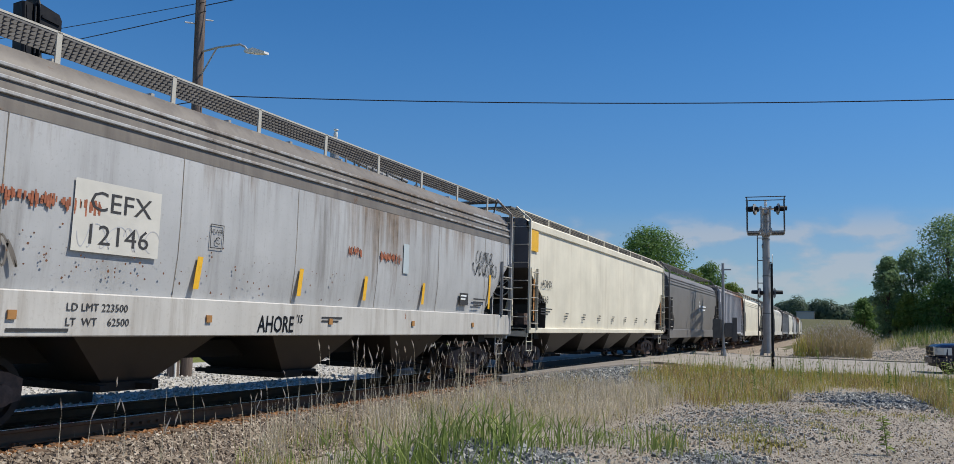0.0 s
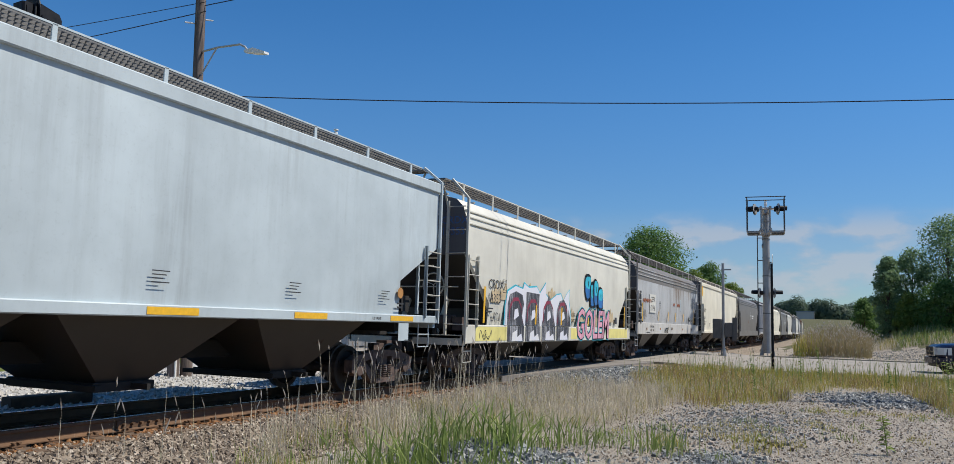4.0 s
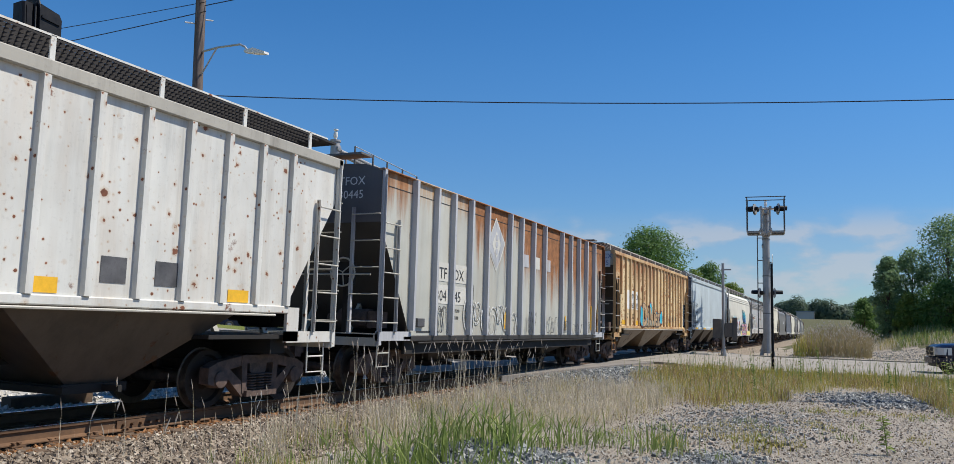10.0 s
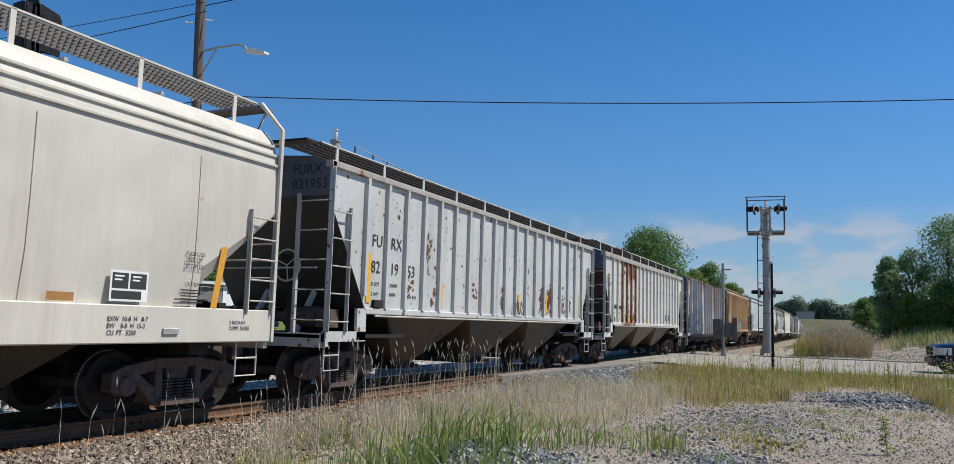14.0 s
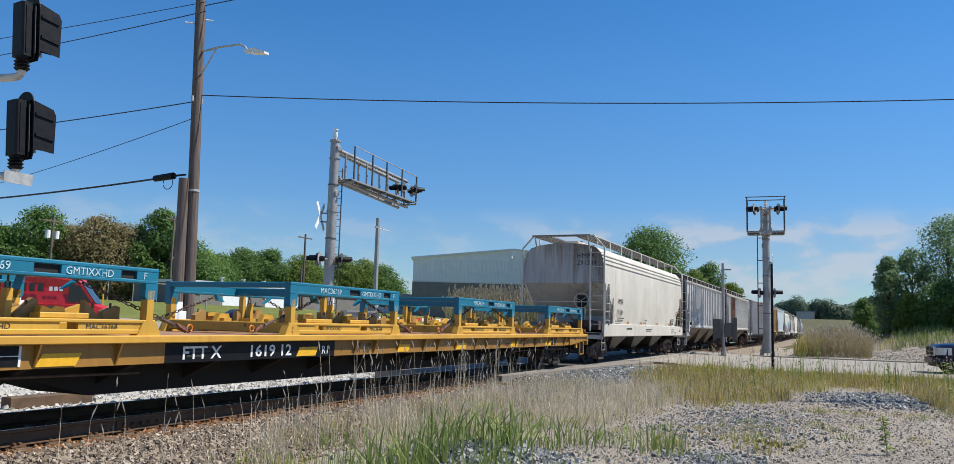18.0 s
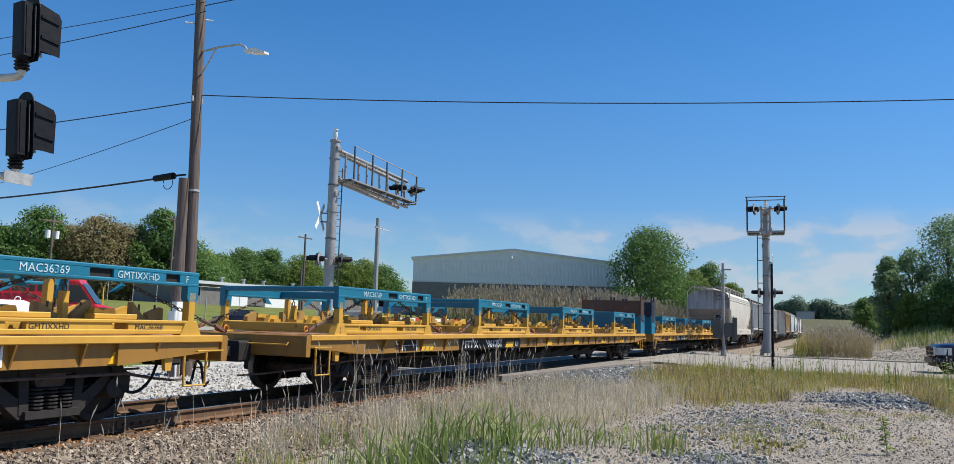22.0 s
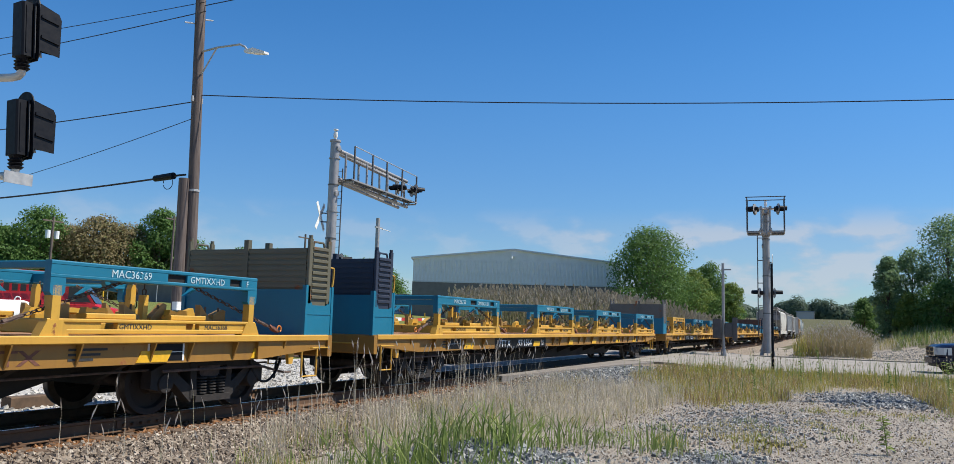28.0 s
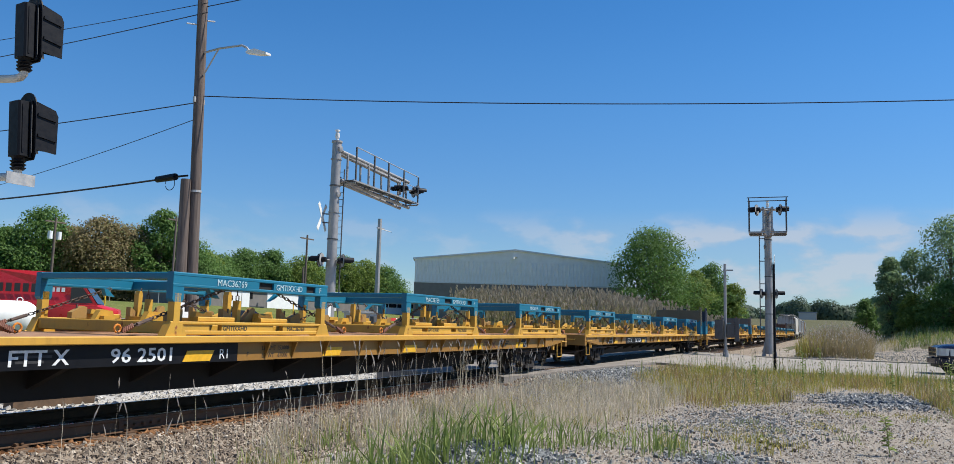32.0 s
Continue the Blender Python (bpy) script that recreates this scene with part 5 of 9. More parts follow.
def ribbed_car(label, centre, length, m, m_rib, zb, zt, ribs, spin=True, chute=CHUTE, n_bay=3, board=True, cut=1.3, zcut=3.55, chord=0.12, grate=GRATE, post=None, wz=0.3, m_chord=None, zmid=None, end=None, m_sill=None, deep=0.075):
    car = start_car("covered_hopper_car", label, "hopper car", "covered hopper cars", centre, length, spin)
    L = length - 1.45
    w = 1.56
    prof = [(w, zb), (w, 2.0), (w, zt), (w - 0.4, zt + 0.12), (0.0, zt + 0.2)]
    shell, floor_, ends = loft_body(L, prof, zb, zcut, cut, zmid)
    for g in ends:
        part("end_sheet", g, end or END_SHADE, car)
    part("body", shell, m, car, smooth=25)
    part("slope_sheet", floor_, CHUTE_BLACK, car, "dark slope sheet")
    for y in (-1, 1):
        part("top_chord", Geo().cbox(-L / 2 - 0.02, L / 2 + 0.02, min(y * (w + 0.07), y * (w - 0.08)), max(y * (w + 0.07), y * (w - 0.08)), zt - chord, zt + 0.02, 0.015), m_chord or m_rib, car)
        part("side_sill", Geo().cbox(-L / 2 + cut - 0.02, L / 2 - cut + 0.02, min(y * (w + 0.05), y * (w - 0.06)), max(y * (w + 0.05), y * (w - 0.06)), zb - 0.1, zb + 0.02, 0.015), m_sill or m_rib, car)
        part("lower_pipe", Geo().tube([(-L / 2 + cut + 0.3, y * 1.6, zb - 0.13), (L / 2 - cut - 0.3, y * 1.6, zb - 0.13)], 0.018, 6), m_sill or LADDERM, car)
        me = mesh_of("rib", Geo().prism([(-0.06, 0), (-0.045, y * deep), (0.045, y * deep), (0.06, 0)], zb + 0.02, zt - chord, "z"), m_rib)
        for i in range(ribs if isinstance(ribs, int) else len(ribs)):
            x = -L / 2 + cut + 0.03 + (L - 2 * cut - 0.06) * i / (ribs - 1) if isinstance(ribs, int) else ribs[i]
            d = L / 2 - abs(x)
            if d < cut:   # a short rib above the slope sheet
                part("rib", Geo().prism([(x - 0.06, y * w), (x - 0.045, y * (w + deep)), (x + 0.045, y * (w + deep)), (x + 0.06, y * w)], zcut - (zcut - (zmid or zb)) * d / cut + 0.08, zt - chord, "z"), m_rib, car)
            else:
                piece("rib", me, car, pose(x, y * w, 0))
    bays(car, L, zb - 0.06, n_bay, cut + 0.9, chute, 1.5, 0.75)
    part("centre_sill", Geo().box(-L / 2 + 2.5, L / 2 - 2.5, -0.2, 0.2, 0.72, 1.0), UNDER, car)
    zp = 1.12
    for q in (-1, 1):
        end_gear(car, L, q, zp, m, q < 0)
        e = q * L / 2
        for y in (-1, 1):
            g = Geo().box(min(e, e - q * 0.09), max(e, e - q * 0.09), y * 1.6 - 0.03, y * 1.6 + 0.03, zp - 0.2, zt)
            part("corner_post", g, m_rib, car)
            g = Geo().box(min(e - q * (cut - 0.3), e - q * cut), max(e - q * (cut - 0.3), e - q * cut), y * 1.57 - 0.03, y * 1.57 + 0.03, zp - 0.1, zb)
            part("sill_post", g, m_rib, car)
            part("end_side_sill", Geo().box(min(e, e - q * cut), max(e, e - q * cut), y * 1.57 - 0.03, y * 1.57 + 0.03, zp - 0.12, zp + 0.06), m_rib, car)
            if y < 0:
                ladder(car, e - q * 0.05, e - q * 0.62, -1.62, zp + 0.05, 3.4, 5, m_rib, True, zt - 0.1)
        end_ladder(car, e + q * 0.02, q, -1.6, -0.95, zp, 3.6, 5, m_rib)
        part("end_walkway", Geo().box(min(e - q * 0.1, e + q * 0.3), max(e - q * 0.1, e + q * 0.3), -1.25, 1.25, zt + wz - 0.04, zt + wz), grate, car)
    if board:
        running_board(car, L - 0.1, zt + wz, 0.55, 1.3, 10, post or m_rib, grate, zt + 0.05)
    hatch_row(car, L, zt + 0.2, m)
    return car, L


def stripes(car, places, y, m=REFLECT, w=0.09, lean=0.0):
    me = {}
    for x, z0, z1 in places:
        key = round(z1 - z0, 2)
        if key not in me:
            me[key] = mesh_of("reflector", Geo().prism([(-w / 2, 0), (w / 2, 0), (w / 2 + lean, key), (-w / 2 + lean, key)], -0.003, 0.0), m)
        piece("reflector", me[key], car, pose(x, y, z0))


def panel(car, x0, x1, z0, z1, m, y, name="stencil_panel", label=""):
    return part(name, Geo().box(x0, x1, y - 0.002, y, z0, z1), m, car, label)


def bars(car, x, z, w, rows, y, m=INK, h=0.035, gap=0.075):
    """Writing too small to be read."""
    g = Geo()
    for r in range(rows):
        g.box(x, x + w * (1 - 0.18 * (r % 3)), y - 0.002, y, z - r * gap, z - r * gap + h)
    part("small_print", g, m, car)


def scrawl(car, x, z, w, h, y, m, seed, n=5, r=0.018):
    """A quick sprayed tag: looping strokes."""
    rng = random.Random(seed)
    g = Geo()
    for k in range(n):
        px = x + w * (k + 0.2) / n
        pts = []
        f1, f2, q1, q2 = rng.uniform(2.5, 6.5), rng.uniform(4, 8.5), rng.random() * 6.3, rng.random() * 6.3
        for i in range(21):
            a = i / 20
            pts.append((px + w / n * (0.75 * math.sin(a * f1 + q1) + 0.5 * a), y, z + h * (0.5 + 0.48 * math.sin(a * f2 + q2))))
        for a, b in zip(pts, pts[1:]):
            ax, az, bx, bz = a[0], a[2], b[0], b[2]
            ln = math.hypot(bx - ax, bz - az) or 1
            nx, nz = -(bz - az) / ln * r, (bx - ax) / ln * r
            g.add([(ax + nx, y, az + nz), (ax - nx, y, az - nz), (bx - nx, y, bz - nz), (bx + nx, y, bz + nz)], [(0, 1, 2, 3)])
    tagged(part("sprayed_tag", g, m, car, "scrawled spray-paint tag"), kind="stuff")


def blob(x, z, w, h, seed, n=26, rough=0.12):
    rng = random.Random(seed)
    ph = [rng.random() * 6.3 for _ in range(4)]
    pts = []
    for i in range(n):
        a = 2 * math.pi * i / n
        k = 1 + rough * (math.sin(2 * a + ph[0]) + 0.7 * math.sin(3 * a + ph[1]) + 0.5 * math.sin(5 * a + ph[2]))
        ca, sa_ = math.cos(a), math.sin(a)
        ex = math.copysign(abs(ca) ** 0.7, ca) * w / 2 * k
        ez = math.copysign(abs(sa_) ** 0.7, sa_) * h / 2 * k
        pts.append((x + ex, z + ez))
    return pts


def flakes(car, x, z, w, h, y, m, seed, n=16):
    """Bare patches where paint has peeled: ragged scraps, longer than wide, thinning outwards."""
    rng = random.Random(seed)
    g = Geo()
    for i in range(n):
        px, pz = x + rng.gauss(0, 0.24) * w, z + rng.gauss(0, 0.26) * h
        sw, sh = w * rng.uniform(0.04, 0.17) * (1.6 if i < 3 else 1), h * rng.uniform(0.025, 0.12) * (1.8 if i < 3 else 1)
        k = rng.randint(9, 15)
        pts = []
        for j in range(k):
            a = 6.283 * j / k
            r = rng.uniform(0.55, 1.0)
            pts.append((min(x + w / 2, max(x - w / 2, px + math.cos(a) * sw * r)), y - 0.0004 * i, min(z + h / 2, max(z - h / 2, pz + math.sin(a) * sh * r))))
        g.add(pts, [tuple(range(k))])
    tagged(part("bare_rust_patch", g, m, car, "ragged patch of bare rust"), kind="stuff")


def sheet(car, pts, y, m, name="sprayed_letter"):
    return part(name, Geo().add([(p[0], y, p[1]) for p in pts], [tuple(range(len(pts)))]), m, car)


def mark(car, x, z, y):
    """A framed clearance mark."""
    g = Geo()
    for a in ((0, 0.26, 0, 0.012), (0, 0.26, 0.33, 0.342), (0, 0.012, 0, 0.342), (0.248, 0.26, 0, 0.342)):
        g.box(x + a[0], x + a[1], y - 0.002, y, z + a[2], z + a[3])
    part("clearance_mark", g, INK, car)
    lettering(car, "PLATE", x + 0.03, z + 0.22, 0.075, INK, y)
    lettering(car, "C", x + 0.09, z + 0.06, 0.15, INK, y)


# ---- the train, front to rear ----
YS = -1.625   # just proud of a smooth side
# cars already past at the start
ahead = [(40.3, 18.2, DARK_CAR, "s"), (58.5, 16.2, PALE_RIB, "r"), (74.7, 17.2, CREAM_B, "s"), (91.9, 17.2, DARK_CAR, "s"), (109.1, 17.2, WHITE_CREAM, "s"), (126.3, 17.2, GREY_CAR, "r"),
         (143.5, 17.2, CREAM, "s"), (160.7, 17.2, GREY_CAR, "s"), (177.9, 17.2, PALE, "r"), (195.1, 17.2, CREAM_B, "s"), (212.3, 17.2, GREY_CAR, "s")]
for rear, ln, m, kind in ahead:
    words = {DARK_CAR: "dark grey sooty", PALE_RIB: "blue-grey ribbed", CREAM_B: "pale cream", WHITE_CREAM: "dusty white", GREY_CAR: "weathered grey", CREAM: "cream", PALE: "pale grey rust-streaked"}[m]
    if kind == "s":
        car, L = smooth_car(words + " steel covered hopper car on the curve", rear + ln / 2, ln, m, spin=False)
        if m is DARK_CAR:
            for k, (dx, dz) in enumerate(((0, 0.25), (0.18, 0), (-0.18, 0), (0, -0.25))):
                sheet(car, [(1.2 + dx, 2.8 + dz + 0.14), (1.32 + dx, 2.8 + dz), (1.2 + dx, 2.8 + dz - 0.14), (1.08 + dx, 2.8 + dz)], YS, CHALK, "painted_emblem")
            bars(car, 2.0, 2.75, 1.6, 2, YS, CHALK, 0.09, 0.2)
    else:
        ribbed_car(words + " steel covered hopper car on the curve", rear + ln / 2, ln, m, m, 1.2, 4.3, 16, False)

car, L = smooth_car("cream steel covered hopper car with rust under its eaves", 30.27, 20.0, CREAM_B, spin=True, n_bay=4, sill=(1.15, 1.3), cap=True, eave=4.12, top=4.42, back=1.55, zmid=2.0, seams=0)
lettering(car, "ADMX", -8.25, 2.5, 0.32, INK, YS)
lettering(car, "64569", -8.45, 2.03, 0.32, INK, YS)
stripes(car, [(-8.9, 1.5, 2.7), (8.6, 1.5, 2.6)], YS, OCHRE)
panel(car, -9.2, -8.6, 3.5, 4.1, REFLECT, YS, "primer_patch")
bars(car, -8.3, 1.85, 1.0, 3, YS)
for i in range(8):
    bars(car, -6 + i * 1.9, 1.75, 0.3, 3, YS)

car, L = smooth_car("grey soot-streaked covered hopper car with a white number panel", 11.66, 17.18, GREY_CAR, GREY_ROOF, sill=(1.11, 1.62), eave=4.05, top=4.42, band=SILL_PALE, back=1.45, zmid=1.7)
panel(car, -5.4, -4.12, 2.1, 2.95, CLEANPATCH, YS)
lettering(car, "CEFX", -5.2, 2.6, 0.34, INK, YS - 0.005, 1.15)
lettering(car, "12146", -5.25, 2.2, 0.34, INK, YS - 0.005, 1.15)
mark(car, -3.2, 2.34, YS)
lettering(car, "LD LMT 223500", -5.4, 1.41, 0.13, INK, -1.642)
lettering(car, "LT  WT    62500", -5.4, 1.24, 0.13, INK, -1.642)
bars(car, -6.1, 1.17, 0.75, 1, -1.642)
bars(car, -0.5, 1.4, 0.6, 2, -1.642, h=0.03, gap=0.06)
stripes(car, [(-6.85, 1.7, 2.5), (-3.42, 1.75, 2.2), (-1.15, 1.75, 2.2), (0.8, 1.75, 2.2), (3.05, 1.75, 2.2), (6.5, 1.75, 2.6)], YS, REFLECT, 0.1, 0.06)
panel(car, 4.85, 5.3, 1.8, 2.08, INK, YS, "data_panel")
bars(car, 4.9, 2.0, 0.3, 2, YS - 0.003, CHALK)
bars(car, 5.6, 1.95, 0.7, 3, YS)
lettering(car, "AHORE", -2.12, 1.17, 0.36, BLACK, -1.642, 0.72, "sprayed_tag", 0.004, None, 0.1)
lettering(car, "'15", -1.2, 1.32, 0.18, BLACK, -1.642, 0.8, "sprayed_tag", 0.002, None, 0.2)
scrawl(car, 5.75, 2.85, 1.0, 0.3, YS, BLACK, 4, 8, 0.01)
scrawl(car, 5.6, 2.55, 1.3, 0.3, YS, BLACK, 14, 9, 0.011)
panel(car, 2.2, 2.42, 2.35, 2.95, ICE, YS - 0.001, "repaired_patch", "blue-grey touched-up patch")
for k, (x, z, w, h, n) in enumerate(((-6.0, 2.1, 1.6, 0.7, 34), (-4.6, 1.95, 2.4, 0.3, 26), (-2.7, 2.1, 1.6, 0.8, 26), (-0.4, 1.95, 1.2, 0.5, 12), (2.5, 1.95, 0.9, 0.4, 12))):
    g = Geo()
    rr = random.Random(900 + k)
    for i in range(n):
        px_, pz_, q = x + rr.uniform(-w, w) * 0.5, z + rr.uniform(-h, h) * 0.5, rr.uniform(0.006, 0.02)
        g.add([(px_ + q * math.cos(a), YS - 0.0015, pz_ + q * rr.uniform(0.6, 1.4) * math.sin(a)) for a in (0.2, 1.3, 2.4, 3.6, 4.9)], [(0, 1, 2, 3, 4)])
    tagged(part("paint_chips", g, OXIDE, car, "scattered small paint chips"), kind="stuff")
scrawl(car, -5.35, 2.15, 1.25, 0.3, YS - 0.004, PALE_RIB, 8, 6, 0.006)
scrawl(car, -6.6, 1.85, 0.55, 0.35, YS, GREY_ROOF, 9, 3, 0.014)
for k, (x, w) in enumerate(((-6.7, 1.25), (-5.4, 0.35), (0.2, 0.45), (1.3, 0.8))):
    g = Geo()
    rr = random.Random(50 + k)
    for i in range(int(w * 60)):
        xx = x + w * rr.random()
        zz = 2.62 + rr.uniform(-0.02, 0.02)
        g.box(xx, xx + rr.uniform(0.01, 0.035), YS - 0.002 - 0.0001 * i, YS, zz - rr.uniform(0.0, 0.14) * rr.random(), zz + rr.uniform(0.02, 0.09))
    part("rust_smear", g, REDRUST, car, "smear of red rust")
for k in range(5):
    part("lamp_bracket", Geo().box(-6.1 + k * 2.9, -6.0 + k * 2.9, -1.66, -1.64, 1.3, 1.4), OCHRE, car)

car, L = smooth_car("cream covered hopper car with large colourful spray-paint letters", -5.5, 17.15, CREAM, sill=(0.9, 1.35), eave=4.1, top=4.5, back=1.4, zmid=1.75, seams=0)
lettering(car, "CRDX", -6.55, 2.28, 0.33, INK, YS, 1.05)
lettering(car, "14353", -6.6, 1.92, 0.33, INK, YS, 1.05)
mark(car, -5.65, 2.2, YS)
stripes(car, [(-6.85, 1.4, 2.3), (-3.2, 1.4, 1.95), (-0.9, 1.4, 1.95), (2.0, 1.4, 1.95), (4.0, 1.4, 1.95), (7.0, 1.4, 2.2)], YS - 0.012, REFLECT, 0.1, 0.05)
for x0, x1 in ((-7.3, -5.35), (0.1, 0.75), (4.7, 7.5)):
    panel(car, x0, x1, 0.96, 1.31, PALEYELLOW, -1.638, "painted_sill_band")
bars(car, -6.7, 1.75, 0.45, 2, YS)
scrawl(car, -6.4, 1.45, 0.75, 0.22, YS, INK, 12, 5, 0.012)
scrawl(car, -7.0, 1.0, 0.6, 0.22, -1.642, INK, 13, 4, 0.012)
# worn black piece with a white halo, run down over the sill
halo = [(-5.5, 1.36), (-5.45, 1.9), (-5.3, 2.25), (-4.75, 2.42), (-4.2, 2.36), (-4.1, 2.52), (-3.75, 2.42), (-3.1, 2.47), (-2.85, 2.3), (-2.35, 2.62), (-2.3, 2.28), (-1.95, 2.12), (-1.35, 2.32), (-0.95, 2.36), (-0.72, 2.14),
        (-0.42, 2.36), (-0.1, 2.52), (-0.15, 2.2), (0.02, 1.8), (0.1, 1.36)]
sheet(car, [(-2.7 + (x + 2.7) * 1.018, 1.36 + (z - 1.36) * 1.04) for x, z in halo], YS - 0.001, CYAN, "spray_outline")
sheet(car, halo, YS - 0.004, HALO, "spray_halo")
black = [[(0.0, 1.36), (0.02, 1.95), (0.16, 2.18), (0.6, 2.28), (1.08, 2.2), (1.2, 1.95), (1.06, 1.62), (1.22, 1.36)],
         [(0.0, 1.36), (0.06, 2.3), (1.12, 2.28), (1.06, 1.85), (1.16, 1.36)],
         [(0.0, 1.36), (0.3, 1.9), (0.62, 2.3), (0.86, 2.0), (1.22, 1.36)],
         [(0.0, 1.36), (0.04, 1.85), (0.3, 2.14), (0.72, 2.2), (1.02, 2.02), (1.14, 1.66), (1.16, 1.36)]]
for k, pts in enumerate(black):
    x0 = -5.32 + 1.32 * k
    sheet(car, [(x0 + a, b) for a, b in pts], YS - 0.007, WORNBLACK, "sprayed_letter")
    part("sprayed_letter", Geo().box(x0 + 0.02, x0 + 1.2, -1.645, -1.639, 0.93, 1.345), WORNBLACK, car)
    g = Geo()
    arc = [(x0 + 0.1, 1.5), (x0 + 0.16, 1.9), (x0 + 0.4, 2.1), (x0 + 0.75, 2.12), (x0 + 1.0, 1.9), (x0 + 1.08, 1.5)]
    for (ax_, az_), (bx_, bz_) in zip(arc, arc[1:]):
        g.add([(ax_, YS - 0.01, az_), (ax_ + 0.03, YS - 0.01, az_ - 0.1), (bx_ + 0.03, YS - 0.01, bz_ - 0.1), (bx_, YS - 0.01, bz_)], [(0, 1, 2, 3)])
    part("spray_stroke", g, WORNRED, car)
    sheet(car, [(x0 + 0.45, 1.5), (x0 + 0.5, 1.78), (x0 + 0.72, 1.82), (x0 + 0.82, 1.62)], YS - 0.012, HALO, "spray_halo")
    sheet(car, [(x0 + 0.3, 0.94), (x0 + 0.36, 1.16), (x0 + 0.66, 1.24), (x0 + 0.7, 1.05), (x0 + 1.0, 1.14), (x0 + 1.1, 0.94)], -1.648, HALO, "spray_halo")
sheet(car, [(-0.2, 1.36), (-0.16, 1.9), (0.02, 1.6), (0.06, 1.36)], YS - 0.008, WORNBLACK, "sprayed_letter")
lettering(car, "GOLEM", 0.62, 0.98, 1.4, CYAN, -1.642, 0.86, "spray_halo", 0.085, None, 0.16)
lettering(car, "GOLEM", 0.62, 0.98, 1.4, BLACK, -1.646, 0.86, "spray_outline", 0.062, None, 0.16)
lettering(car, "GOLEM", 0.62, 0.98, 1.4, PINK, -1.65, 0.86, "spray_fill", 0.02, None, 0.16)
# small bubble letters, blue below and turquoise above
for k, (x, z, w, h) in enumerate(((2.0, 2.78, 0.66, 0.72), (2.5, 2.5, 0.42, 0.72), (2.95, 2.6, 0.52, 0.86), (3.5, 2.42, 0.56, 0.7))):
    y = YS - 0.002 - 0.008 * k
    sheet(car, blob(x - 0.03, z - 0.03, w + 0.16, h + 0.18, 170 + k, 40, 0.05), y, BLACK, "spray_outline")
    sheet(car, blob(x, z - 0.04, w, h, 170 + k, 40, 0.05), y - 0.002, BLUE, "spray_fill")
    sheet(car, blob(x, z + h * 0.16, w * 0.94, h * 0.62, 180 + k, 40, 0.06), y - 0.004, CYAN, "spray_fill")
    sheet(car, blob(x + 0.02, z + h * 0.1, w * 0.1, h * 0.28, 190 + k, 14, 0.05), y - 0.006, BLACK, "spray_stroke")
    part("spray_drip", Geo().box(x - 0.05, x - 0.02, y - 0.001, y, z - h * 0.78, z - h * 0.4), BLUE, car)
rr = random.Random(77)
for k in range(13):
    x, z = -6.2 + k * 0.92 + rr.uniform(-0.2, 0.2), (2.5 if k < 7 else 2.0) + rr.uniform(-0.15, 0.1)
    w, h = rr.uniform(0.25, 0.5), rr.uniform(0.3, 0.55)
    sheet(car, [(x - w, z - h), (x - w * 0.8, z - h * 0.35), (x - w * 0.4, z - h * 0.5), (x, z), (x + w * 0.3, z - h * 0.45), (x + w * 0.7, z - h * 0.25), (x + w, z - h)], YS - 0.0004, TANSPRAY, "faded_spray")
lettering(car, "KOAL", 0.16, 1.68, 0.2, BLACK, YS - 0.004, 0.8, "sprayed_tag", 0.0, None, 0.1)
lettering(car, "GATOE", 0.14, 1.48, 0.18, BLACK, YS - 0.004, 0.8, "sprayed_tag", 0.0, None, -0.05)
panel(car, 5.6, 5.9, 1.5, 1.75, INK, YS, "data_panel")

lettering(car, "CRDX", 0, 0, 0.26, INKNAVY, 0, turn=pose(-L / 2 - 0.006, -0.9, 3.75, 90, 0, -90))
lettering(car, "14353", 0, 0, 0.26, INKNAVY, 0, turn=pose(-L / 2 - 0.006, -0.9, 3.48, 90, 0, -90))
car, L = smooth_car("pale blue-grey covered hopper car in clean paint", -22.34, 16.5, ICE, sill=(1.36, 1.52), eave=4.22, top=4.5, cap=True, board=True, back=1.55, zmid=2.2, seams=0)
lettering(car, "IARX", -6.1, 2.74, 0.3, INK, YS)
lettering(car, "54195", -6.15, 2.28, 0.3, INK, YS)
mark(car, -3.9, 2.42, YS)
bars(car, -6.15, 1.85, 0.9, 2, YS, h=0.05, gap=0.1)
for x in (-3.0, -0.4, 2.4, 5.2):
    bars(car, x, 1.95, 0.3, 4, YS, h=0.015, gap=0.05)
g = Geo().lathe([(-0.002, 0.11), (0.0, 0.11)], (5.92, YS, 1.95), "y", 20)
part("round_decal", g, OCHRE, car)
bars(car, 5.8, 1.72, 0.26, 2, YS)
stripes(car, [(-6.0, 1.39, 1.49), (-3.0, 1.39, 1.49), (0.0, 1.39, 1.49), (3.0, 1.39, 1.49), (6.0, 1.39, 1.49)], -1.638, REFLECT, 0.9)
lettering(car, "E/L VALVE", 4.9, 1.41, 0.07, INK, -1.638)
panel(car, 5.9, 6.3, 1.0, 1.35, ICE, -1.62, "jack_pad")
lettering(car, "LIFT JACK", 6.15, 0.98, 0.06, INK, -1.625)

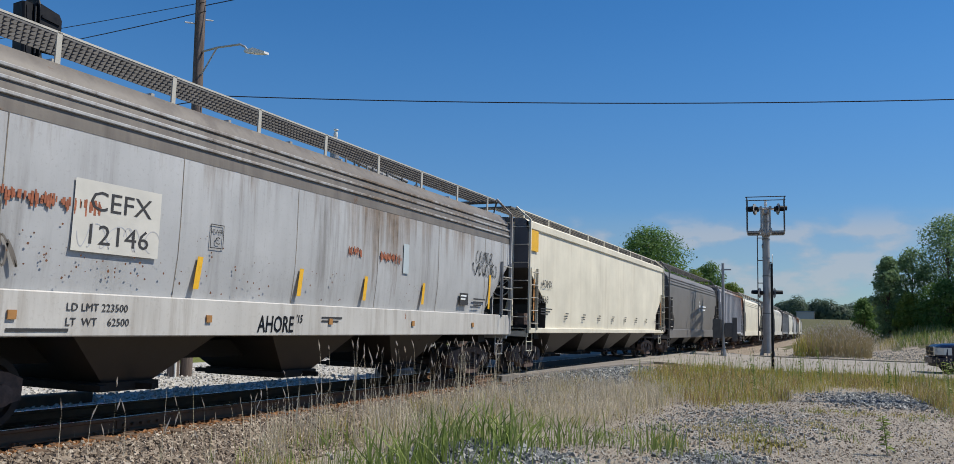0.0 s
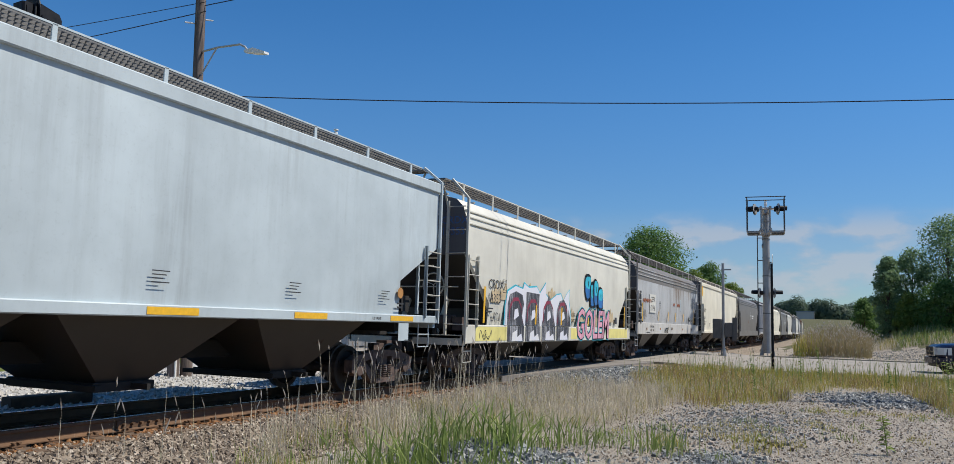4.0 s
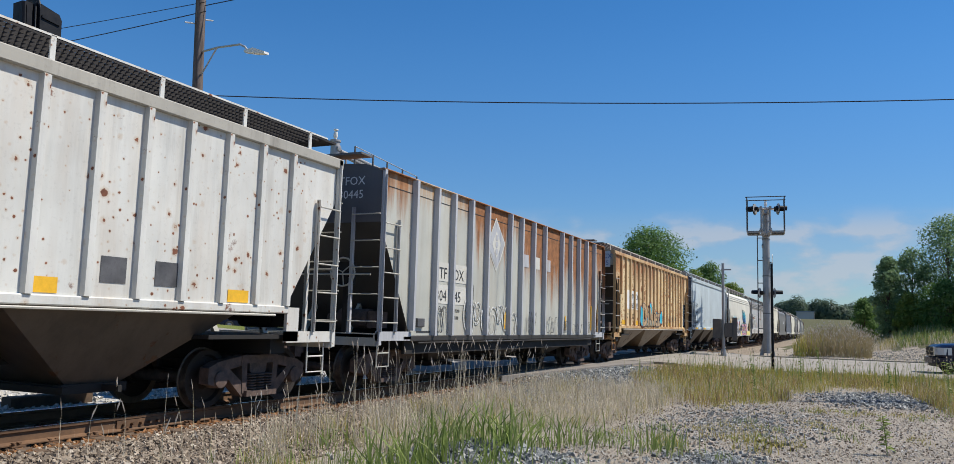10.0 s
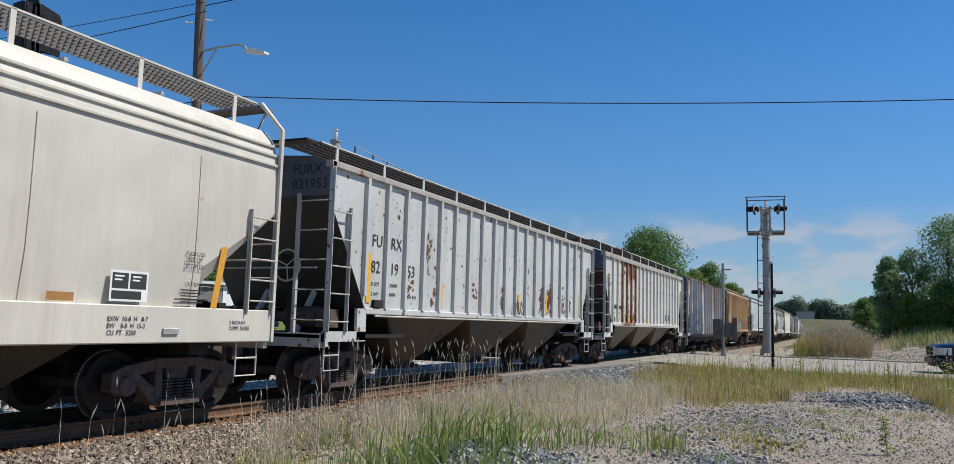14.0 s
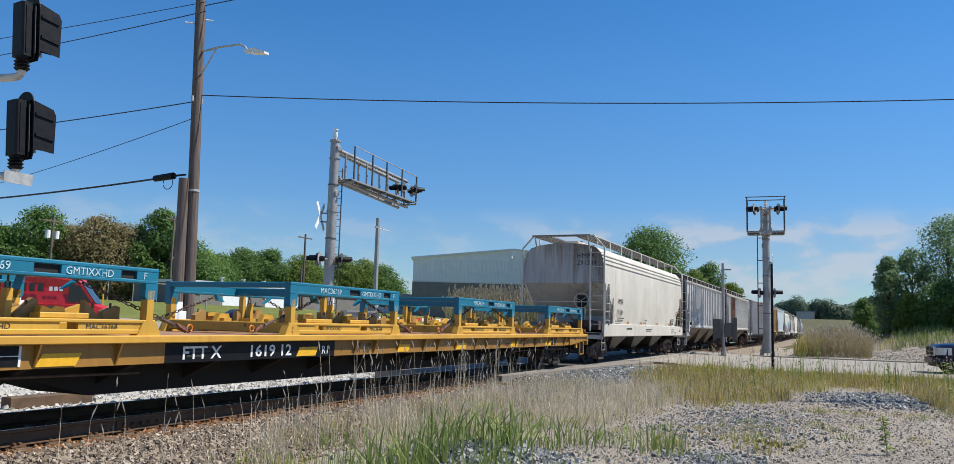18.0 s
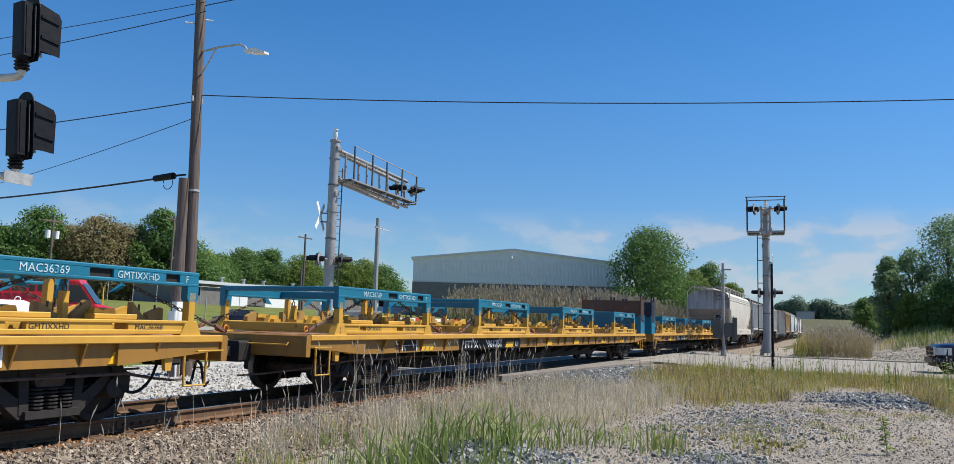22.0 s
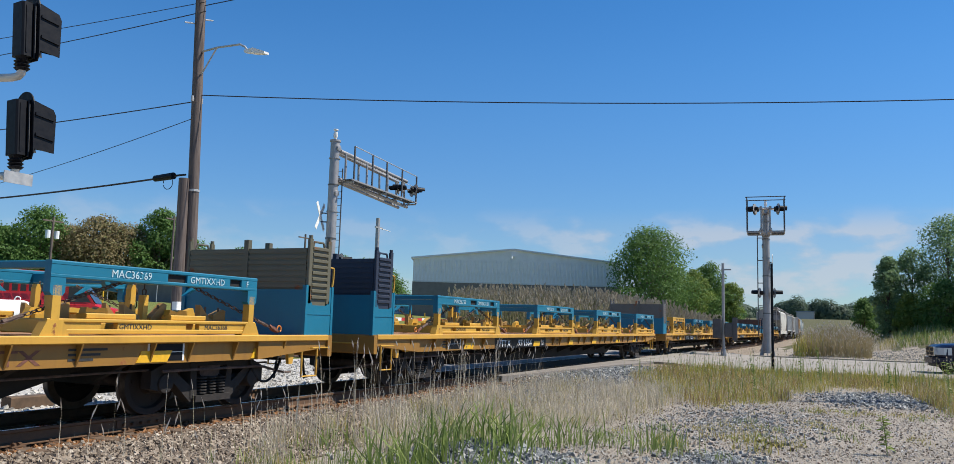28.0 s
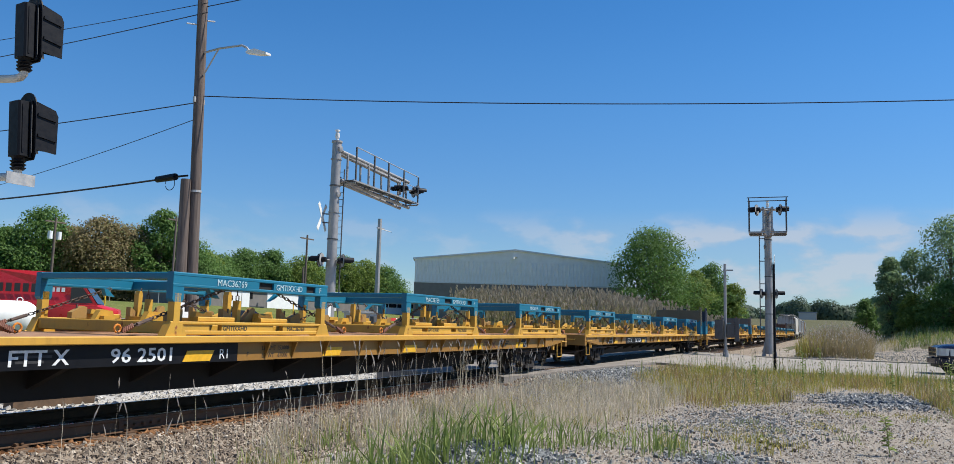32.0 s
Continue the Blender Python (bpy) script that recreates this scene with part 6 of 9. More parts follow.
car, L = ribbed_car("tan covered hopper car, blistered with rust, ribbed sides", -39.4, 17.6, TAN, TAN_RIB, 1.44, 4.36, [-6.9 + 0.767 * i for i in range(19)], chute=CHUTE_TAN, cut=1.2, zcut=3.8, zmid=2.6, post=CREAM, grate=GRATE, end=TAN_END)
part("number_patch", Geo().box(-L / 2 - 0.004, -L / 2, -1.45, -0.55, 3.72, 4.34), PALEPATCH, car, "pale painted number patch")
YR = -1.566
for x0, x1, z0, z1 in ((-5.93, -5.45, 2.15, 2.93), (-5.3, -4.72, 2.15, 2.93), (-4.58, -3.95, 2.15, 2.93)):
    panel(car, x0, x1, z0, z1, PATCH, YR)
lettering(car, "MW", -5.16, 2.58, 0.33, INK, YR - 0.006, 0.95)
lettering(car, "CX", -4.38, 2.58, 0.33, INK, YR - 0.006)
lettering(car, "460", -5.17, 2.2, 0.33, INK, YR - 0.006)
lettering(car, "495", -4.4, 2.2, 0.33, INK, YR - 0.006)
for x, t in ((-5.95, "LD LMT"), (-4.95, "195400")):
    lettering(car, t, x, 1.9, 0.1, INK, YR - 0.006)
for x, t in ((-5.95, "LT WT"), (-4.95, "67600")):
    lettering(car, t, x, 1.75, 0.1, INK, YR - 0.006)
lettering(car, "D", -3.3, 1.5, 1.35, UMBER, -1.646, 0.95, "spray_outline", 0.07, None, -0.12)
lettering(car, "D", -3.3, 1.5, 1.35, BROWNSPRAY, -1.65, 0.95, "spray_fill", 0.03, None, -0.12)
for t_, x_, sz in (("i", -2.32, 1.2), ("N", -2.02, 1.15), ("i", -1.05, 1.15), ("e", -0.82, 1.2), ("z", -0.28, 1.2)):
    lettering(car, t_, x_, 1.5, sz, UMBER, -1.646, 0.92, "spray_outline", 0.06, None, 0.08)
    lettering(car, t_, x_, 1.5, sz, BROWNSPRAY, -1.65, 0.92, "spray_fill", 0.022, None, 0.08)
for x_, w_ in ((-2.75, 1.3), (-1.5, 1.5), (-0.2, 1.2)):
    sheet(car, blob(x_, 1.62, w_, 0.26, int(900 + x_ * 10), 30, 0.1), -1.644, SAGE, "spray_shade")
for k, (x, z, w, h) in enumerate(((-3.42, 1.86, 0.62, 0.78), (-2.55, 1.72, 0.4, 0.4), (-1.66, 2.25, 0.36, 0.55), (-0.42, 1.85, 0.3, 0.5), (0.62, 1.86, 0.5, 0.6))):
    sheet(car, blob(x, z, w + 0.1, h + 0.1, 81 + k, 40, 0.16), -1.641, MAROON, "spray_outline")
    sheet(car, blob(x, z, w, h, 81 + k, 40, 0.16), -1.643, CYAN, "spray_cloud")
for x in (-6.4, -4.0, -0.3, 3.1, 5.6):
    panel(car, x - 0.28, x + 0.28, 1.5, 1.68, REFLECT, YR, "reflector_patch")
panel(car, 3.7, 4.15, 1.75, 2.0, SPRAYGREY, YR, "data_panel")
panel(car, 4.5, 4.9, 1.7, 1.98, INK, YR, "data_panel")
bars(car, 4.55, 1.9, 0.3, 3, YR - 0.004, CHALK)
lettering(car, "MWCX", 0, 0, 0.26, INKNAVY, 0, turn=pose(-L / 2 - 0.008, -0.68, 4.06, 90, 0, -90))
lettering(car, "460495", 0, 0, 0.26, INKNAVY, 0, turn=pose(-L / 2 - 0.008, -0.62, 3.79, 90, 0, -90))

car, L = ribbed_car("pale grey covered hopper car with broad rust runs", -56.8, 17.2, PALE, PALE_RIB, 1.08, 4.34, (-6.6, -5.63, -4.8, -3.85, -2.88, -1.38, -0.55, 0.4, 1.35, 2.95, 3.85, 4.72, 5.6, 6.55), cut=1.3, zcut=3.3, board=False, chord=0.02, chute=CHUTE_BLACK, m_sill=CHUTE_BLACK, m_chord=PALE, deep=0.12)
for y in (-1, 1):
    part("under_sill", Geo().box(-L / 2 + 1.2, L / 2 - 1.2, min(y * 1.5, y * 1.44), max(y * 1.5, y * 1.44), 0.72, 0.985), UNDER, car, "deep near-black sill below the body")
seam_x = (-7.7, -6.6, -5.63, -4.8, -3.85, -2.88, -1.38, -0.55, 0.4, 1.35, 2.95, 3.85, 4.72, 5.6, 6.55, 7.7)
for a, b in zip(seam_x, seam_x[1:]):
    part("roof_seam", Geo().box(a + 0.07, b - 0.07, -1.566, -1.555, 4.035, 4.05), INK, car, "dark open seam under the roof edge")
    part("panel_lap", Geo().box(b - 0.13, b - 0.12, -1.563, -1.555, 1.15, 4.03), SEAM, car)
for x0, x1, z0, z1 in ((-5.52, -4.88, 2.3, 2.72), (-4.7, -3.95, 2.3, 2.72), (-5.54, -4.88, 1.8, 2.22), (-4.7, -3.95, 1.8, 2.22)):
    panel(car, x0, x1, z0, z1, CLEANPATCH, YR)
lettering(car, "TF", -5.36, 2.36, 0.36, INK, YR - 0.006)
lettering(car, "OX", -4.66, 2.36, 0.36, INK, YR - 0.006)
lettering(car, "304", -5.5, 1.86, 0.35, INK, YR - 0.006)
lettering(car, "45", -4.58, 1.86, 0.35, INK, YR - 0.006)
for x, t in ((-5.3, "LMT"), (-4.6, "199300")):
    lettering(car, t, x, 1.62, 0.11, INK, YR)
lettering(car, "63100", -4.6, 1.46, 0.11, INK, YR)
mark(car, -3.78, 1.95, YR)
diamond = [(-2.25, 4.12), (-1.62, 3.5), (-1.9, 3.05), (-2.2, 2.72), (-2.5, 3.05), (-2.78, 3.4)]
sheet(car, diamond, YR - 0.002, CLEANPATCH, "faded_emblem")
sheet(car, [(-2.2 + (x + 2.2) * 0.9, 3.42 + (z - 3.42) * 0.9) for x, z in diamond], YR - 0.006, PALE_RIB, "faded_emblem")
sheet(car, [(-2.2 + (x + 2.2) * 0.5, 3.42 + (z - 3.42) * 0.5) for x, z in diamond], YR - 0.010, CLEANPATCH, "faded_emblem")
for dz in (-0.18, 0.0, 0.18):
    sheet(car, blob(-2.2, 3.42 + dz, 0.16, 0.16, 60, 14, 0.02), YR - 0.014, PALE_RIB, "faded_emblem")
for k in range(7):   # white swirls with thin dark edges
    x0, z0, r_ = -3.75 + k * 0.46, 1.5 + 0.16 * math.sin(k * 1.9), 0.3 + 0.1 * math.cos(k * 2.3)
    for m_, wd, yy in ((CLEANPATCH, 0.035, -1.578), (PATCH, 0.018, -1.582), (SPRAYGREY, 0.006, -1.586)):
        g = Geo()
        for turn_ in (0, 2.2, 4.1):
            last = None
            for i in range(18):
                a = turn_ + i * 0.24
                q = r_ * (1.15 - i * 0.045)
                p = (x0 + q * 0.8 * math.cos(a) + (0.02 if m_ is SPRAYGREY else 0), z0 + q * 1.15 * math.sin(a))
                if last:
                    dx, dz = p[0] - last[0], p[1] - last[1]
                    ln = math.hypot(dx, dz) or 1
                    ox, oz = -dz / ln * wd * (1 - i / 22), dx / ln * wd * (1 - i / 22)
                    g.add([(last[0] + ox, yy, last[1] + oz), (last[0] - ox, yy, last[1] - oz), (p[0] - ox, yy, p[1] - oz), (p[0] + ox, yy, p[1] + oz)], [(0, 1, 2, 3)])
                last = p
        tagged(part("sprayed_swirl", g, m_, car, "white swirling spray-paint piece"), kind="stuff")
for k, (x, w) in enumerate(((-0.4, 0.55), (0.55, 0.5), (1.5, 0.5))):
    panel(car, x, x + w, 3.0, 3.35, CLEANPATCH if k % 2 else PALE_RIB, YR - 0.001, "faded_letter_patch")
for k, (x, w, h) in enumerate(((-5.6, 0.6, 0.6), (0.0, 0.6, 0.6), (1.6, 1.0, 0.5), (3.1, 0.45, 0.4), (4.2, 0.9, 0.3), (5.5, 0.5, 0.4))):
    scrawl(car, x, 1.15, w, h, -1.645, SPRAYGREY, 40 + k, 5, 0.011)
stripes(car, [(-6.55, 1.25, 2.2), (-3.78, 1.25, 1.65), (-1.55, 1.25, 1.7), (3.5, 1.25, 1.7), (6.35, 1.25, 2.1)], YR - 0.01)
part("vent_box", Geo().cbox(-6.35, -6.05, -1.62, -1.56, 1.28, 1.46, 0.01), SPRAYGREY, car, "dull grey card box")
part("roof_box", Geo().box(6.9, 7.6, -0.9, -0.3, 4.5, 4.62), GALV, car)
bars(car, -6.3, 1.16, 0.7, 1, YR)
lettering(car, "TFOX", 0, 0, 0.24, CHALK, 0, turn=pose(-L / 2 - 0.006, -0.55, 4.05, 90, 0, -90))
lettering(car, "30445", 0, 0, 0.24, CHALK, 0, turn=pose(-L / 2 - 0.006, -0.55, 3.78, 90, 0, -90))

car, L = ribbed_car("white covered hopper car with peeling rust-red patches", -74.15, 17.5, WHITE_RUST, WHITE_RUST, 1.56, 4.2, 19, chord=0.16, cut=1.3, zcut=3.55, grate=DARKGRATE, wz=0.42, m_chord=CHORD)
RIB_RUST = paint("rusted_rib_paint", (0.26, 0.12, 0.06), rust=0.6, rscale=2.0, dirt=0.6, run=0.5, stain=(0.45, 0.38, 0.3), rust_col=(0.13, 0.05, 0.025), shift=13.0)
rusty = None
for ob in car.children:
    if ob.name.startswith("rib") and -5.4 < ob.location.x < -2.95 and ob.location.y < 0:
        if rusty is None:
            rusty = ob.data.copy()
            rusty.materials[0] = RIB_RUST
        ob.data = rusty
for x0 in (3.18, 4.02):
    panel(car, x0, x0 + 0.38, 1.76, 2.08, SPRAYGREY, YR, "data_panel")
WHITE_CLEAN = plain("clean_white_patch", (0.6, 0.6, 0.58), 0.6, 0.0, 0.06, 3.0)
for x, a, b in ((-5.1, "M", "46"), (-4.35, "W", "24"), (-3.62, "CX", "70")):
    lettering(car, a, x + 0.02, 2.5, 0.36, INK, YR - 0.006, 0.84, lean=0.12)
    lettering(car, b, x - 0.03, 2.15, 0.36, INK, YR - 0.006, 0.84, lean=0.12)
bars(car, -6.55, 2.1, 0.5, 1, YR, h=0.16)
bars(car, -5.75, 2.1, 0.5, 1, YR, h=0.14)
lettering(car, "LD LMT", -6.6, 1.9, 0.1, INK, YR)
lettering(car, "LT WT", -6.6, 1.74, 0.1, INK, YR)
lettering(car, "202000", -5.75, 1.9, 0.1, INK, YR)
lettering(car, "61000", -5.75, 1.74, 0.1, INK, YR)
for x in (-5.65, -4.15, -1.0, 2.4, 5.6):
    panel(car, x - 0.22, x + 0.22, 1.6, 1.78, REFLECT, YR, "reflector_patch")
panel(car, -6.5, -6.2, 1.6, 1.75, INK, YR, "data_panel")
for x0 in (-5.24, -4.5, -3.74):
    panel(car, x0, x0 + 0.6, 2.12, 2.82, WHITE_CLEAN, YR + 0.001)
lettering(car, "MWCX", 0, 0, 0.26, INKNAVY, 0, turn=pose(-L / 2 - 0.006, -0.75, 4.0, 90, 0, -90))
lettering(car, "462470", 0, 0, 0.26, INKNAVY, 0, turn=pose(-L / 2 - 0.006, -0.75, 3.75, 90, 0, -90))

car, L = ribbed_car("white covered hopper car with rust blisters and yellow stripes", -91.65, 17.5, WHITE_SPOT, WHITE_SPOT, 1.6, 4.15, [-6.83 + 0.752 * i for i in range(19)], chord=0.1, cut=1.3, zcut=3.55, grate=DARKGRATE, wz=0.38, m_chord=CHORD)
for x, a, b in ((-6.58, "FU", "82"), (-5.88, "RX", "19"), (-5.2, "", "53")):
    if a:
        lettering(car, a, x, 2.8, 0.33, INK, YR - 0.004)
    lettering(car, b, x, 2.3, 0.33, INK, YR - 0.004)
lettering(car, "LD LMT", -6.6, 2.05, 0.1, INK, YR)
lettering(car, "LT WT", -6.6, 1.85, 0.1, INK, YR)
lettering(car, "203000", -5.88, 2.05, 0.1, INK, YR)
lettering(car, "60000", -5.88, 1.87, 0.1, INK, YR)
lettering(car, "NEW 8-81", -5.22, 1.85, 0.1, INK, YR)
stripes(car, [(-6.66, 1.72, 2.65), (-3.66, 1.72, 2.2), (-1.42, 1.72, 2.2), (1.0, 1.72, 2.2), (3.24, 1.72, 2.3), (6.6, 1.72, 2.4)], YR - 0.006, REFLECT, 0.14)
scrawl(car, 0.55, 1.65, 0.6, 0.35, YR - 0.09, INK, 31, 4, 0.022)
for k, (x, z, w, h, n) in enumerate(((-4.35, 2.95, 0.4, 1.1, 22), (-5.15, 2.1, 0.5, 0.4, 12), (-0.1, 2.1, 0.5, 0.8, 16), (0.75, 2.3, 0.35, 1.0, 14), (2.9, 2.1, 0.62, 0.9, 44), (3.55, 2.15, 0.6, 0.9, 44), (4.75, 2.15, 0.5, 0.9, 30), (5.5, 2.1, 0.36, 0.6, 14), (-1.9, 2.2, 0.4, 0.5, 12), (-4.0, 2.0, 0.5, 0.6, 8), (1.7, 2.6, 0.3, 0.8, 8))):
    flakes(car, x, z, w, h, YR - 0.001, OXIDE, 300 + k, n)
part("vent_box", Geo().cbox(-6.5, -6.2, -1.63, -1.56, 1.63, 1.78, 0.01), UNDER, car)
panel(car, 3.0, 3.3, 1.75, 2.0, SPRAYGREY, YR, "data_panel")
lettering(car, "FURX", 0, 0, 0.26, INK, 0, turn=pose(-L / 2 - 0.006, -0.75, 3.95, 90, 0, -90))
lettering(car, "821953", 0, 0, 0.26, INK, 0, turn=pose(-L / 2 - 0.006, -0.75, 3.68, 90, 0, -90))

# the white car's ends take grey paint, which holds their shade
car, L = smooth_car("dusty white covered hopper car with orange reflectors", -109.0, 17.2, WHITE_CREAM, sill=(1.02, 1.5), eave=4.1, top=4.5, end=GREY_CAR)
lettering(car, "HMBX", -5.85, 2.3, 0.3, INK, YS)
lettering(car, "291384", -5.95, 1.88, 0.3, INK, YS)
bars(car, -6.0, 1.72, 1.1, 2, YS)
stripes(car, [(-6.6, 1.55, 2.5)], YS, OCHRE, 0.1, 0.06)
stripes(car, [(-4.25, 1.52, 1.62), (-1.89, 1.52, 1.62), (1.43, 1.52, 1.62), (4.2, 1.52, 1.62)], YS, OCHRE, 0.35)
bars(car, -4.5, 1.3, 0.9, 1, -1.642, h=0.06)
bars(car, -1.0, 1.3, 1.2, 2, -1.642)
panel(car, 4.86, 5.44, 1.54, 1.92, PATCH, YS, "data_panel_frame")
panel(car, 4.89, 5.13, 1.7, 1.89, INK, YS - 0.003, "data_panel")
panel(car, 5.16, 5.41, 1.7, 1.89, INK, YS - 0.003, "data_panel")
panel(car, 4.89, 5.34, 1.57, 1.67, INK, YS - 0.003, "data_panel")
bars(car, 4.92, 1.84, 0.14, 2, YS - 0.006, CHALK, 0.02, 0.045)
bars(car, 5.19, 1.84, 0.14, 2, YS - 0.006, CHALK, 0.02, 0.045)
for k, words in enumerate(("PLASITE 7128", "LINED 2-89", "BY CAM, ECS")):
    lettering(car, words, 6.06, 2.2 - 0.085 * k, 0.075, INK, YS, 0.8)
lettering(car, "CAUTION", 6.06, 1.78, 0.08, INK, YS, 0.8)
bars(car, 6.0, 1.72, 0.5, 5, YS, h=0.018, gap=0.04)
stripes(car, [(6.62, 1.5, 2.38)], YS, OCHRE_BRIGHT, 0.12, 0.16)
for k, words in enumerate(("EXW  10-8  H   8-7", "EW    8-0  H  15-2", "CU. FT.  5250")):
    lettering(car, words, 4.85, 1.3 - 0.085 * k, 0.085, INK, -1.642, 0.9)
for k, words in enumerate(("2 INCH H.F.", "COMP. SHOES")):
    lettering(car, words, 6.95, 1.28 - 0.08 * k, 0.075, INK, -1.642, 0.9)
part("placard_holder", Geo().cbox(5.72, 5.98, -1.66, -1.635, 1.13, 1.22, 0.01), GALV, car)
bars(car, -1.2, 1.7, 0.4, 4, YS)
lettering(car, "HMBX", 0, 0, 0.26, INK, 0, turn=pose(-L / 2 - 0.006, -0.55, 3.95, 90, 0, -90))
lettering(car, "291384", 0, 0, 0.26, INK, 0, turn=pose(-L / 2 - 0.006, -0.55, 3.68, 90, 0, -90))


# ---- flat cars with frame racks ----
FLAT_L = 25.4


def chain_mesh(p0, p1):
    g = Geo()
    p0, p1 = Vector(p0), Vector(p1)
    n = int((p1 - p0).length / 0.075)
    d = (p1 - p0).normalized()
    for k in range(n):
        c = p0.lerp(p1, (k + 0.5) / n)
        u = d.orthogonal().normalized()
        if k % 2:
            u = d.cross(u)
        pts = [c + d * 0.045 + u * 0.0, c + d * 0.03 + u * 0.022, c - d * 0.03 + u * 0.022, c - d * 0.045, c - d * 0.03 - u * 0.022, c + d * 0.03 - u * 0.022, c + d * 0.045]
        g.tube(pts, 0.009, 4)
    return mesh_of("chain", g, CHAIN)


RACK_L = 3.55


def rack_meshes(mt):
    """Meshes of one rack; x runs from 0 (rear edge) to RACK_L, z from the deck."""
    out = []
    w = 1.39

    def keep(name, g, m, at=None, label=""):
        out.append((name, mesh_of(name, g, m), at, label))
    for y in (-1, 1):
        a, b = min(y * w, y * (w - 0.12)), max(y * w, y * (w - 0.12))
        # top side beam with two lightening slots
        g = Geo()
        g.cbox(0, RACK_L, a, b, 0.835, 0.89, 0.012).cbox(0, RACK_L, a, b, 0.685, 0.735, 0.012)
        for x0, x1 in ((0, 1.75), (2.1, 2.95), (3.2, RACK_L)):
            g.box(x0, x1, a + 0.004, b - 0.004, 0.73, 0.84)
        keep("slot_web", Geo().box(1.74, 2.11, -0.02 + (a + b) / 2, (a + b) / 2 + 0.02, 0.73, 0.84).box(2.94, 3.21, -0.02 + (a + b) / 2, (a + b) / 2 + 0.02, 0.73, 0.84), UNDER, None, "sooty web inside the beam's slots")
        for x0, x1 in ((0.0, 0.2), (RACK_L - 0.2, RACK_L)):
            g.prism([(x0, 0.69), (x1, 0.69), (x1, 0.52), (x1 - 0.03, 0.48), (x0 + 0.03, 0.48), (x0, 0.52)], a, b)
        keep("top_beam", g, mt)
        # lower rail
        g = Geo().cbox(0, RACK_L, a, b, 0.03, 0.09, 0.01)
        for x0, x1 in ((0, 0.75), (1.0, 2.15), (2.4, RACK_L)):
            g.box(x0, x1, a + 0.02, b - 0.02, 0.08, 0.18)
        g.cbox(0, RACK_L, a, b, 0.17, 0.215, 0.01)
        keep("base_rail", g, YELLOW_B)
        for x in (0.1, RACK_L - 0.1):
            g = Geo().box(x - 0.055, x + 0.055, a, b, 0.0, 0.6)
            g.prism([(x - 0.2, 0.0), (x + 0.2, 0.0), (x + 0.1, 0.2), (x - 0.1, 0.2)], a - 0.01, b + 0.01)
            keep("post", g, YELLOW_B)
        for x0, x1 in ((0.6, 1.35), (1.95, 2.6)):
            keep("cradle_bar", Geo().cbox(x0, x1, y * 1.2 - 0.09, y * 1.2 + 0.09, 0.215, 0.285, 0.012), YELLOW_B)
            keep("saddle_block", Geo().prism([(x0 + 0.1, 0.285), (x0 + 0.44, 0.285), (x0 + 0.42, 0.35), (x0 + 0.3, 0.36), (x0 + 0.25, 0.33), (x0 + 0.12, 0.36)], y * 1.08 - 0.06, y * 1.08 + 0.06), YELLOW_B)
        for x0, q in ((0.95, 1), (2.5, -1)):
            keep("paddle", Geo().prism([(x0, 0.69), (x0 + 0.07, 0.69), (x0 + 0.05 + q * 0.12, 0.6), (x0 + 0.02 + q * 0.2, 0.56), (x0 - 0.05 + q * 0.1, 0.58)], y * 1.1 - 0.04, y * 1.1 + 0.04), mt)
        for x0, lean in ((0.3, 0.05), (1.38, -0.06), (1.84, 0.1), (2.75, -0.1), (3.02, 0.04)):
            keep("wedge_block", Geo().prism([(x0, 0.21), (x0 + 0.26, 0.21), (x0 + 0.26, 0.33 + lean), (x0 + 0.2, 0.35 + lean), (x0, 0.35 - lean)], y * 0.98 - 0.05, y * 0.98 + 0.05), BLOCKY)
            keep("pin", Geo().cyl((x0 + 0.13, y * 1.0, 0.2), (x0 + 0.13, y * 1.0, 0.42), 0.016, None, 6), IRON)
        keep("latch_post", Geo().box(1.5, 1.58, y * 0.95 - 0.05, y * 0.95 + 0.05, 0.1, 0.62).box(1.72, 1.8, y * 0.95 - 0.05, y * 0.95 + 0.05, 0.1, 0.55)
             .prism([(1.5, 0.62), (1.58, 0.62), (1.56, 0.68), (1.52, 0.68)], y * 0.95 - 0.05, y * 0.95 + 0.05), YELLOW_B)
    for x in (0.0, RACK_L - 0.12):
        keep("cross_beam", Geo().cbox(x + 0.003, x + 0.117, -w + 0.12, w - 0.12, 0.79, 0.885, 0.012, "y"), mt)
        keep("base_cross_beam", Geo().cbox(x + 0.003, x + 0.117, -w + 0.12, w - 0.12, 0.04, 0.21, 0.012, "y"), YELLOW_B)
    keep("centre_beam", Geo().cbox(1.7, 1.82, -w + 0.12, w - 0.12, 0.7, 0.85, 0.012, "y"), mt)
    for y in (-0.5, 0.5):
        g = Geo().cbox(0.12, RACK_L - 0.12, y - 0.08, y + 0.08, 0.03, 0.17, 0.02)
        for x in (0.5, 1.2, 2.3, 3.0):
            g.box(x - 0.1, x + 0.1, y - 0.14, y + 0.14, 0.17, 0.26)
        g.prism([(0.3, 0.17), (0.7, 0.17), (0.62, 0.34), (0.4, 0.34)], y - 0.05, y + 0.05)
        g.prism([(2.7, 0.17), (3.2, 0.17), (3.1, 0.4), (2.8, 0.3)], y - 0.05, y + 0.05)
        keep("cradle_beam", g, YELLOW_B)
